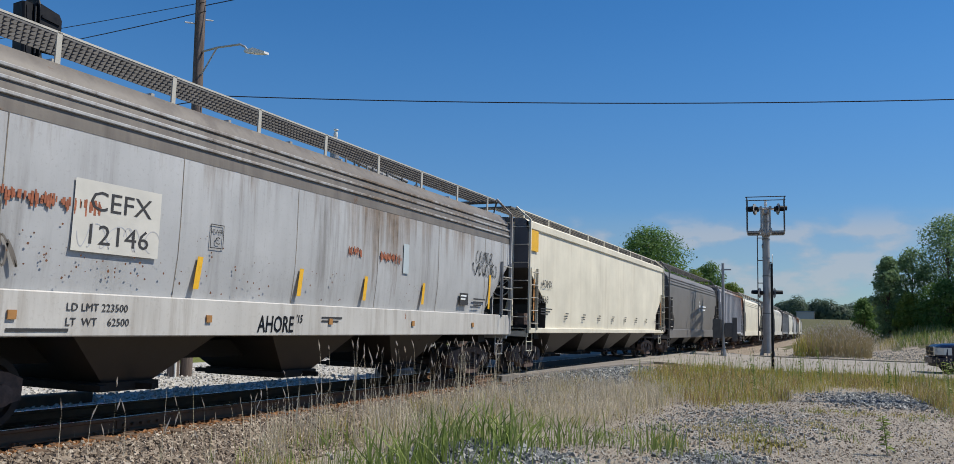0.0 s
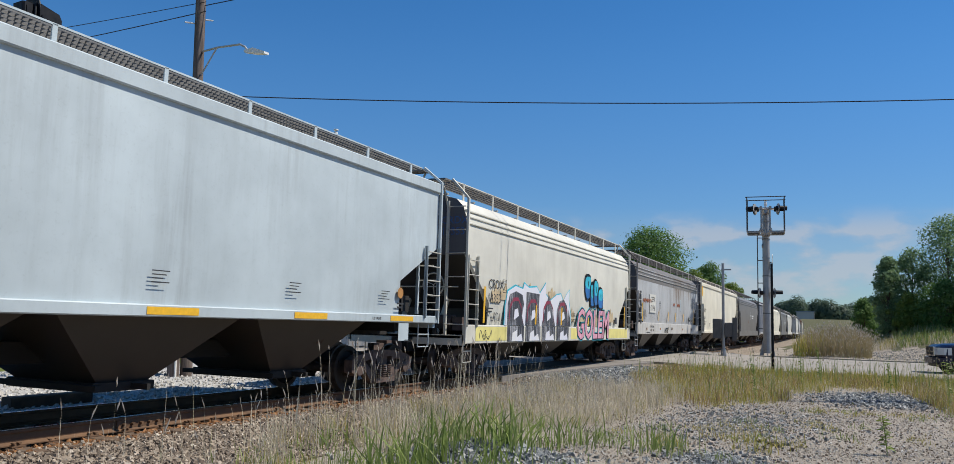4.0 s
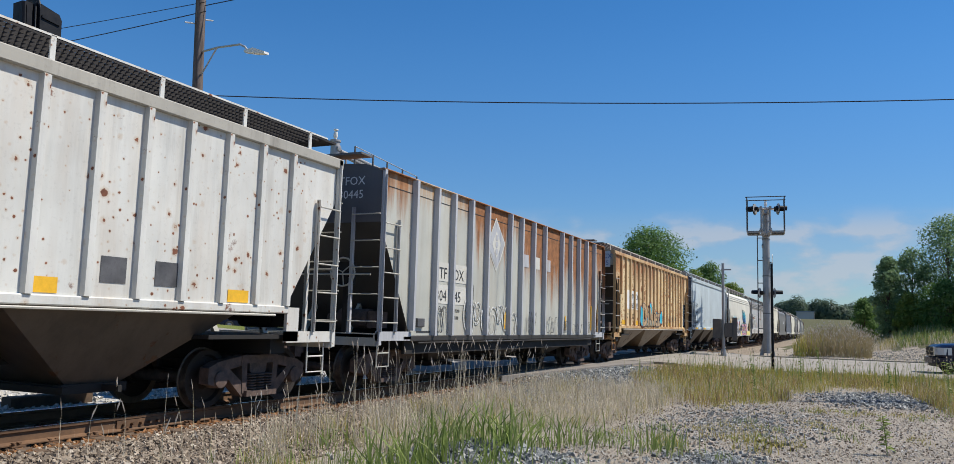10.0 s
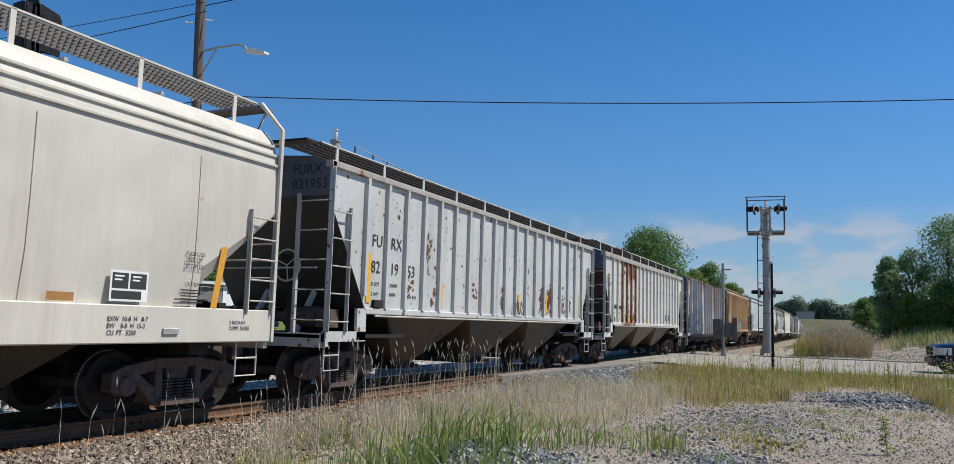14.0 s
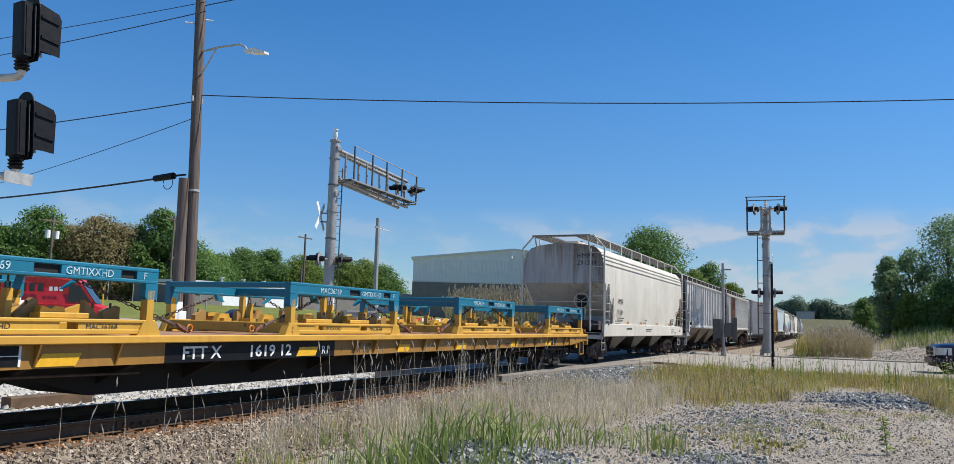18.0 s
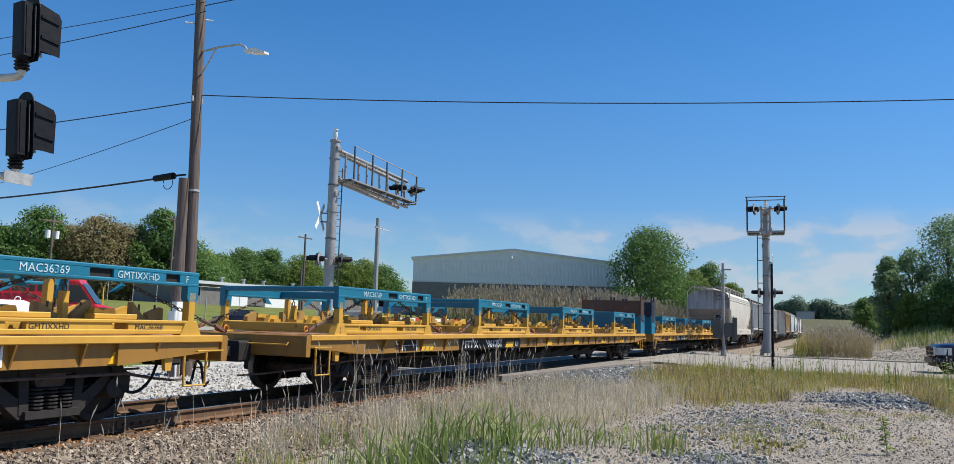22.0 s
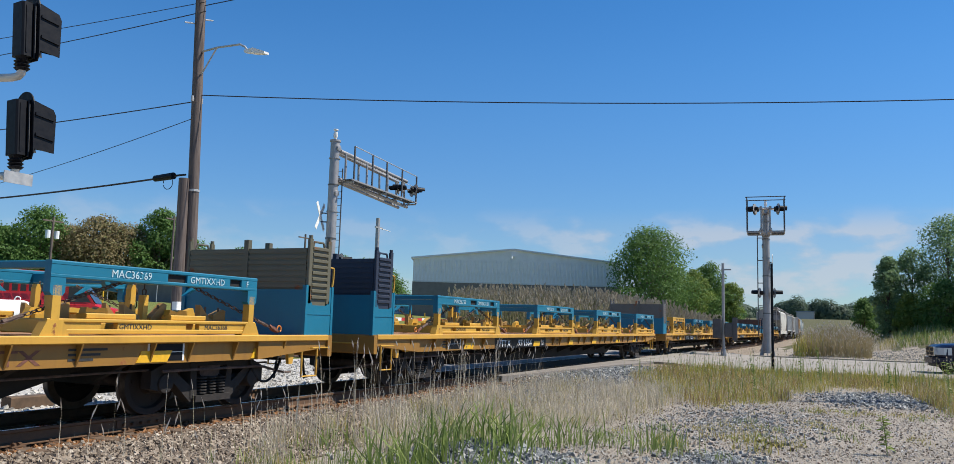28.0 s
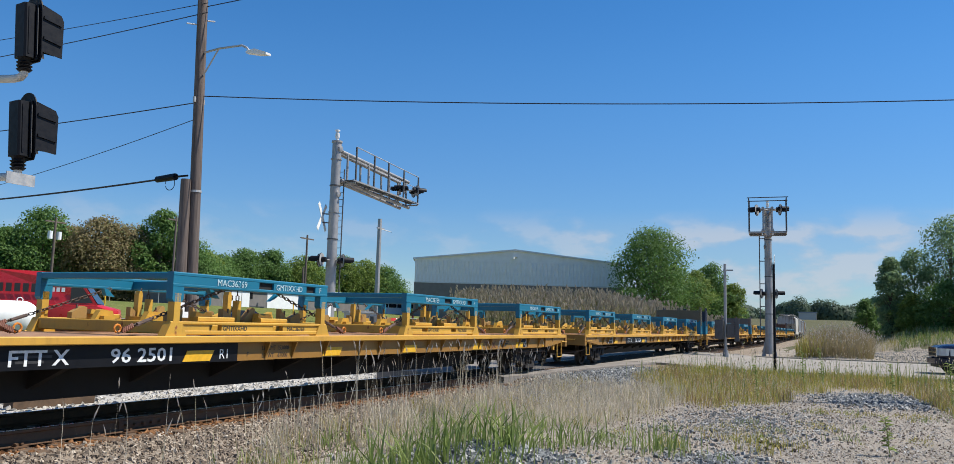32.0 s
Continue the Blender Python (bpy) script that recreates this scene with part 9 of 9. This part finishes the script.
    for group in (lamps, mast_lamps):
        zz = group[0][2]
        g = Geo()
        for xx, yy, _, yaw in group:
            back = Vector((xx, yy, zz)) - Vector((math.cos(radians(yaw)), math.sin(radians(yaw)), 0)) * 0.15
            g.cyl((group[0][0] * 0.5 + group[-1][0] * 0.5, group[0][1] * 0.5 + group[-1][1] * 0.5, zz), back, 0.035, None, 8)
        part("lamp_arm", g, MASTM, t)
    bxp, byp, bz, byaw = buck
    for k, lean in enumerate((52, -52)):
        cb = part("crossbuck", Geo().prism([(-0.75, -0.1), (0.75, -0.1), (0.75, 0.1), (-0.75, 0.1)], 0.022 * k, 0.02 + 0.022 * k), PATCH, t, "white crossbuck board")
        cb.matrix_basis = pose(bxp, byp, bz, 0, 0, byaw) @ pose(0, 0, 0, 0, lean, 0)
    part("crossbuck_bracket", Geo().tube([(0, 0, bz + 0.15), (bxp, byp, bz + 0.15)], 0.03, 5).tube([(0, 0, bz - 0.25), (bxp, byp, bz - 0.25)], 0.03, 5), DARKSTEEL, t)
    part("case_box", Geo().cbox(-0.42, -0.22, -0.25, 0.25, 1.6, 2.3, 0.02), PATCH, t, "pale case with a small placard")
    return t


cantilever(29.6, 21.0, 0, 10.38, "grey aluminium crossing cantilever beyond the track", (((0.2, 9.38), (6.2, 9.0)), ((0.2, 8.05), (6.3, 7.66))), (0.45, 2.0, 3.3, 4.8, 6.3), ((0.4, 9.62), (6.3, 9.26)),
           ((0.0, 8.06), (6.3, 7.86)), (-1,), 0.8, [(6.35, -0.5, 8.5, -36), (6.0, -0.9, 8.5, -36), (5.5, -0.2, 8.5, 110), (5.2, -0.6, 8.5, 110)],
           [(0.55, -0.15, 4.35, -40), (0.15, -0.5, 4.35, -40), (-0.2, 0.5, 4.35, 104), (-0.6, 0.1, 4.35, 104)], (0.4, 0.0, 0.6, 8.6), (-0.34, 0.36, 6.3, 14))
cantilever(53.6, 4.35, 184.6, 10.1, "grey aluminium crossing cantilever beside the road", (((0.2, 9.2), (4.2, 9.0)), ((0.2, 7.75), (4.2, 7.7))), (2.7, 4.3), ((2.7, 9.66), (4.3, 9.62)),
           ((2.6, 7.6), (4.3, 7.6)), (-1, 1), 1.05, [(3.7, -0.6, 9.0, -112), (3.0, -0.6, 9.0, -112), (3.7, 0.7, 9.0, 108), (3.0, 0.7, 9.0, 108)],
           [(0.3, -0.4, 4.1, -108), (-0.4, -0.4, 4.1, -108), (0.3, 0.45, 4.1, 104), (-0.4, 0.45, 4.1, 104)], (0.0, -0.52, 1.4, 8.0), (0.1, 0.34, 5.9, 0))
fl = thing("crossing_flasher", "slim grey crossing flasher post with a case", "crossing signal", m=pose(47.3, 6.2, -0.2))
part("post", Geo().cyl((0, 0, 0), (0, 0, 5.4), 0.09, 0.08, 10), MASTM, fl, smooth=40)
part("post_base", Geo().cyl((0, 0, 0), (0, 0, 0.5), 0.2, 0.13, 10), MASTM, fl)
part("case_box", Geo().cbox(-0.16, 0.16, -0.5, -0.1, 1.2, 2.0, 0.02), DARKSTEEL, fl)
part("gate_motor", Geo().cbox(-0.3, 0.3, 0.1, 0.55, 1.1, 2.2, 0.03).box(-0.08, 0.08, -0.75, -0.5, 1.0, 2.3), DARKSTEEL, fl)
part("top_arm", Geo().box(-0.04, 0.04, -0.45, 0.1, 5.0, 5.08), MASTM, fl)
post = thing("black_post", "thin black steel post in the verge grass", "post", m=pose(33.2, 2.5, -0.35))
part("post_shaft", Geo().cyl((0, 0, -0.2), (0, 0, 4.4), 0.055, 0.05, 10), BLACK, post, smooth=40)

# ---- railway block signal ----
SIGPIPE = plain("pale_signal_pipe", (0.55, 0.53, 0.47), 0.5, 0.1, 0.1, 4.0)
sig = thing("railway_signal", "black hooded railway signal heads on pale curved pipes", "railway signal", m=pose(8.55, 13.75, -0.3))
part("mast", Geo().cyl((0, 0, 0), (0, 0, 9.2), 0.085, None, 14), SIGPIPE, sig, smooth=40)
part("mast_base", Geo().cyl((0, 0, -0.1), (0, 0, 0.5), 0.22, 0.14, 12), SIGPIPE, sig)
for hx, hy, hz in ((0.275, -0.89, 4.1), (0.236, -0.866, 5.84)):
    a, e = Vector((0, 0, hz - 0.12)), Vector((hx, hy, hz - 0.12))
    part("curved_pipe", Geo().tube([a, a.lerp(e, 0.5), a.lerp(e, 0.8), a.lerp(e, 0.93) + Vector((0, 0, 0.02)), e + Vector((0, 0, 0.08)), e + Vector((0, 0, 0.16))], 0.07, 12), SIGPIPE, sig, smooth=50)
    hd = tagged(new("signal_head"), "black signal head with deep visors")
    hd.parent = sig
    hd.matrix_basis = Matrix.Translation((hx, hy, hz)) @ Matrix.Rotation(radians(-3.4), 4, Vector((0.588, 0.809, 0))) @ pose(0, 0, 0, 0, 0, -4)
    part("knuckle", Geo().lathe([(0.0, 0.09), (0.04, 0.13), (0.06, 0.09), (0.1, 0.13), (0.12, 0.09), (0.16, 0.13), (0.18, 0.09), (0.24, 0.12)], (0, 0, 0), "z", 16), BLACK, hd)
    part("housing", Geo().cbox(-0.1, 0.1, -0.16, 0.16, 0.24, 1.2, 0.03, "z"), BLACK, hd)
    part("housing_door", Geo().cbox(0.1, 0.14, -0.18, 0.18, 0.22, 1.22, 0.02, "z").box(-0.04, -0.01, -0.172, -0.16, 0.3, 1.14), BLACK, hd)
    part("hinge", Geo().cyl((0.1, -0.205, 0.3), (0.1, -0.205, 1.14), 0.008, None, 6), DARKSTEEL, hd)
    back = [(-0.26, 0.3), (-0.2, 0.18), (0.2, 0.18), (0.26, 0.3)] + [(0.26 * math.cos(q), 1.13 + 0.26 * math.sin(q)) for q in np.linspace(0.0, math.pi, 13)]
    part("backplate", Geo().prism(back, 0.14, 0.16, "x"), BLACK, hd)
    for k, z in enumerate((0.44, 0.74, 1.04)):
        n = 11
        vs = [(x, 0.16 * math.cos(t_), z + 0.16 * math.sin(t_)) for x in (0.16, 0.45) for t_ in np.linspace(-0.5, math.pi + 0.5, n)]
        part("visor", Geo().add(vs, [(i, i + 1, i + n + 1, i + n) for i in range(n - 1)]), BLACK, hd, smooth=50)
        part("lens", Geo().lathe([(0.16, 0.15), (0.17, 0.14), (0.19, 0.03)], (0, 0, z), "x", 16), LENS if k == 2 else BLACK, hd)
    shade = [(0.16, 0.36), (0.52, 0.32), (0.55, 1.0), (0.5, 1.1), (0.16, 1.2)]
    part("side_shade", Geo().prism(shade, -0.26, -0.24), BLACK, hd, "black side shade plate")
    for z in (0.56, 0.92):
        part("shade_rib", Geo().prism([(0.17, z + 0.03), (0.5, z - 0.03), (0.5, z), (0.17, z + 0.08)], -0.285, -0.26), BLACK, hd)
part("number_plate", Geo().box(0.02, 0.54, -0.99, -0.97, 3.84, 4.04), GALV, sig, "small blank metal plate")

# ---- vehicles ----
RED = plain("red_van_paint", (0.5, 0.02, 0.025), 0.3, 0.0, 0.05, 2.0, 0.0)
GLASS = plain("dark_vehicle_glass", (0.02, 0.022, 0.025), 0.08, 0.0, 0.05, 2.0, 0.0)
TYRE = plain("black_tyre", (0.025, 0.025, 0.025), 0.85, 0.0, 0.2, 9.0)
BLUECAR = plain("dark_blue_car_paint", (0.004, 0.007, 0.028), 0.3, 0.0, 0.05, 2.0, 0.0)
CHROME = plain("chrome_trim", (0.7, 0.7, 0.7), 0.15, 1.0, 0.03, 4.0, 0.0)
HEADLAMP = plain("clear_headlamp", (0.6, 0.62, 0.62), 0.15, 0.2, 0.05, 6.0, 0.0)


def wheels(v, xs, half, r):
    for x in xs:
        for y in (-half, half):
            w = part("wheel", Geo().lathe([(-0.11, r * 0.6), (-0.11, r * 0.94), (-0.07, r), (0.07, r), (0.11, r * 0.94), (0.11, r * 0.6)], (x, y, r), "y", 20), TYRE, v, smooth=35)
            part("rim", Geo().lathe([(-0.118, 0.04), (-0.115, r * 0.58), (0.115, r * 0.58), (0.118, 0.04)], (x, y, r), "y", 16), CHROME, w)


def vehicle(name, label, cat, m, outline, roofline, half, paint_, wheel_x, r, windows):
    v = thing(name, label, cat, m=m)
    # the flanks draw in towards nose, tail and shoulder
    nose, tail, crown = max(x for x, _ in outline), min(x for x, _ in outline), max(z for _, z in outline)
    k, vs = len(outline), []
    for f in (-1.0, -0.93, -0.72, 0.0, 0.72, 0.93, 1.0):
        e = max(0, abs(f) - 0.5) / 0.5
        for x, z in outline:
            ends = 1 if x > nose - 0.35 else -1 if x < tail + 0.2 else 0
            vs.append((x - ends * 0.3 * e ** 3, f * half, z - (0.07 * e ** 3 if z > crown - 0.3 else 0)))
    body = Geo().add(vs, [tuple(range(k)), tuple(range(7 * k - 1, 6 * k - 1, -1))] + [(j * k + i, (j + 1) * k + i, (j + 1) * k + (i + 1) % k, j * k + (i + 1) % k) for j in range(6) for i in range(k)])
    part("body", body, paint_, v, smooth=40)
    tri = Geo()
    n = len(roofline)
    lo, hi = [(x, -half * 0.96, z) for x, z in roofline], [(x, half * 0.96, z) for x, z in roofline]
    top = max(z for _, z in roofline)
    squeeze = lambda p: (p[0], p[1] * (0.82 if p[2] > top - 0.25 else 1.0), p[2])
    vs = [squeeze(p) for p in lo] + [squeeze(p) for p in hi]
    tri.add(vs, [tuple(range(n)), tuple(range(2 * n - 1, n - 1, -1))] + [(i, i + n, (i + 1) % n + n, (i + 1) % n) for i in range(n)])
    part("cabin", tri, paint_, v)
    for w in windows:
        for s_ in (-1, 1):
            g = Geo()
            k = len(w)
            vs = [(x, s_ * (half * (0.96 if z < top - 0.3 else 0.86) + 0.012), z) for x, z in w]
            part("side_window", g.add(vs, [tuple(range(k))]), GLASS, v)
    wheels(v, wheel_x, half - 0.08, r)
    return v


van = vehicle("van", "red high-roofed delivery van with faded side lettering", "van", pose(26.4, 34.6, 0.55, 0, 0, -50),
              [(-2.8, 0.35), (2.7, 0.35), (2.85, 0.55), (2.75, 1.05), (1.9, 1.25), (-2.8, 1.25)], [(-2.8, 1.2), (1.95, 1.2), (1.2, 2.25), (0.95, 2.7), (-2.75, 2.8)], 0.98, RED, (-1.8, 1.85), 0.34,
              [[(1.75, 1.3), (0.75, 1.3), (0.75, 2.1), (1.2, 2.1)]])
part("windscreen", Geo().add([(1.94, -0.85, 1.26), (1.94, 0.85, 1.26), (1.27, 0.78, 2.2), (1.27, -0.78, 2.2)], [(0, 1, 2, 3)]), GLASS, van).location = (0.012, 0, 0.012)
g = Geo()
for k in range(6):
    g.box(-2.4 + k * 0.36, -2.15 + k * 0.36, -0.975, -0.965, 1.75, 2.15)
part("side_lettering", g, INK, van, "dark bars of faded lettering")
g = Geo()
for k in range(3):
    g.box(-0.1 + k * 0.22, 0.05 + k * 0.22, -0.975, -0.965, 1.8, 2.0)
part("side_lettering", g, CHALK, van, "white bars of faded lettering")
car2 = vehicle("car", "dark blue saloon car parked beyond the field edge", "car", pose(44.4, 38.4, 0.42, 0, 0, -34),
               [(-2.2, 0.3), (2.2, 0.3), (2.25, 0.6), (1.9, 0.85), (0.9, 0.95), (-1.6, 0.98), (-2.2, 0.9)], [(-1.7, 0.95), (1.0, 0.93), (0.3, 1.42), (-0.9, 1.45)], 0.88, BLUECAR, (-1.35, 1.4), 0.32, [[(-1.3, 1.0), (0.65, 1.0), (0.22, 1.36), (-0.85, 1.38)]])
part("windscreen", Geo().add([(1.0, -0.75, 0.95), (1.0, 0.75, 0.95), (0.32, 0.66, 1.4), (0.32, -0.66, 1.4)], [(0, 1, 2, 3)]), HEADLAMP, car2).location = (0.012, 0, 0.012)
pick = vehicle("pickup_truck", "dark blue pickup truck waiting on the road", "pickup truck", pose(39.6, -6.2, -0.17, 0, 0, 99) @ Matrix.Diagonal((1.04, 1.04, 1.02, 1)),
               [(-2.7, 0.45), (2.5, 0.45), (2.66, 0.6), (2.72, 0.74), (2.68, 1.08), (2.52, 1.17), (2.1, 1.22), (1.2, 1.27), (-2.7, 1.22)], [(-0.9, 1.2), (1.25, 1.24), (0.75, 1.85), (-0.8, 1.9)], 0.98, BLUECAR, (-1.75, 1.75), 0.4, [[(-0.7, 1.28), (1.0, 1.28), (0.66, 1.78), (-0.65, 1.8)]])
part("windscreen", Geo().add([(1.25, -0.85, 1.26), (1.25, 0.85, 1.26), (0.77, 0.78, 1.82), (0.77, -0.78, 1.82)], [(0, 1, 2, 3)]), GLASS, pick).location = (0.012, 0, 0.012)
part("grille_opening", Geo().box(2.68, 2.735, -0.52, 0.52, 0.72, 1.06), BLACK, pick, "dark grille opening")
part("grille", Geo().box(2.72, 2.765, -0.56, -0.5, 0.7, 1.08).box(2.72, 2.765, 0.5, 0.56, 0.7, 1.08).box(2.72, 2.765, -0.5, 0.5, 1.03, 1.08).box(2.72, 2.765, -0.5, 0.5, 0.7, 0.75).box(2.74, 2.77, -0.04, 0.04, 0.75, 1.03).box(2.74, 2.77, -0.5, 0.5, 0.86, 0.91), CHROME, pick, "chrome crossed grille")
part("bumper", Geo().prism([(2.84, 0), (2.84, 0.6), (2.74, 0.85), (2.5, 1.0), (2.2, 1.01), (2.2, 0.97), (2.48, 0.94), (2.64, 0.8), (2.7, 0.6), (2.7, -0.6), (2.64, -0.8), (2.48, -0.94), (2.2, -0.97), (2.2, -1.01), (2.5, -1.0), (2.74, -0.85), (2.84, -0.6)], 0.42, 0.64, "z"), BLUECAR, pick)
part("air_dam", Geo().cbox(2.3, 2.62, -0.9, 0.9, 0.26, 0.42, 0.03, "y"), BLACK, pick, "black air dam")
for s_ in (-1, 1):
    part("headlamp", Geo().prism([(2.735, s_ * 0.57), (2.69, s_ * 0.82), (2.5, s_ * 0.965), (2.22, s_ * 0.995), (2.22, s_ * 0.9), (2.5, s_ * 0.57)][::s_], 0.76, 1.05, "z"), HEADLAMP, pick, "clear wrap-round headlamp")
    part("wheel_arch", Geo().lathe([(-0.01, 0.42), (-0.01, 0.5), (0.012, 0.5), (0.012, 0.42)], (1.75, s_ * 0.985, 0.42), "y", 24), BLACK, pick, "dark wheel-arch lip")
tank = thing("gas_tank", "white domed gas tank on steel saddles beyond the track", "tank", m=pose(17.7, 27.3, ground_z(17.7, 27.3), 0, 0, -36))
R, LT, TZ = 0.66, 1.4, 1.27
dome = [(LT + R * 0.9 * math.sin(a), max(0.01, R * math.cos(a))) for a in np.linspace(0, math.pi / 2, 8)]
part("shell", Geo().lathe([(-x, r) for x, r in dome[::-1]] + dome, (0, 0, TZ), "x", 28), PATCH, tank, smooth=40)
for q in (-1, 1):
    part("saddle", Geo().prism([(-0.5, 0), (0.5, 0), (0.42, TZ - 0.42), (0.22, TZ - 0.58), (-0.22, TZ - 0.58), (-0.42, TZ - 0.42)], q * 1.0 - 0.07, q * 1.0 + 0.07, "x"), GALV, tank)
    part("lifting_lug", Geo().tube([(q * 1.3 + 0.09 * math.cos(a), 0, TZ + R + 0.03 + 0.09 * math.sin(a)) for a in np.linspace(-0.4, math.pi + 0.4, 9)], 0.018, 6), PATCH, tank)
part("valve_dome", Geo().lathe([(0, 0.2), (0.16, 0.2), (0.22, 0.15), (0.24, 0.02)], (0, 0, TZ + R - 0.03), "z", 16), PATCH, tank, smooth=40)
cab = thing("signal_cabinet", "grey metal signal cabinet beside the crossing", "cabinet", m=pose(37.6, 24.4, -0.3, 0, 0, -40))
part("case", Geo().cbox(-0.9, 0.9, -0.6, 0.6, 0.1, 2.1, 0.03, "z"), GALV, cab)
part("door", Geo().box(-0.8, -0.02, -0.63, -0.6, 0.25, 1.95), GALV, cab)
part("door", Geo().box(0.02, 0.8, -0.63, -0.6, 0.25, 1.95), GALV, cab)
part("cap", Geo().box(-1.0, 1.0, -0.7, 0.7, 2.1, 2.2), GALV, cab)
REDW = plain("red_barrier_paint", (0.5, 0.04, 0.03), 0.5, 0.0, 0.1, 3.0)
gate = thing("crossing_gate", "lowered red and white crossing gate arm", "crossing gate", m=pose(32.6, 20.6, -0.3))
part("gate_post", Geo().cyl((0, 0, 0), (0, 0, 1.9), 0.09, 0.08, 10), MASTM, gate)
part("gate_motor", Geo().cbox(-0.25, 0.25, -0.25, 0.25, 0.9, 1.9, 0.03, "z"), DARKSTEEL, gate)
part("counterweight", Geo().box(-1.0, -0.5, -0.2, -0.1, 1.5, 2.0), DARKSTEEL, gate)
for k in range(12):
    part("arm_board", Geo().box(0.25 + 0.72 * k, 0.97 + 0.72 * k, -0.32, -0.27, 1.7, 1.86), REDW if k % 2 else PATCH, gate, "red board" if k % 2 else "white board")
for x in (3.4, 6.0, 8.6):
    part("gate_lamp", Geo().cyl((x, -0.3, 1.86), (x, -0.3, 2.02), 0.06, None, 8), LENS, gate)
for k in range(5):
    m_ = thing("marker_post", "thin yellow marker post in the far field", "marker post", "marker posts", m=pose(37 + k * 7, 44 - k * 2.2, ground_z(37 + k * 7, 44 - k * 2.2) - 0.03))
    part("marker", Geo().cyl((0, 0, 0), (0, 0, 1.7), 0.05, None, 6), REFLECT if k % 2 == 0 else GALV, m_)


motions()
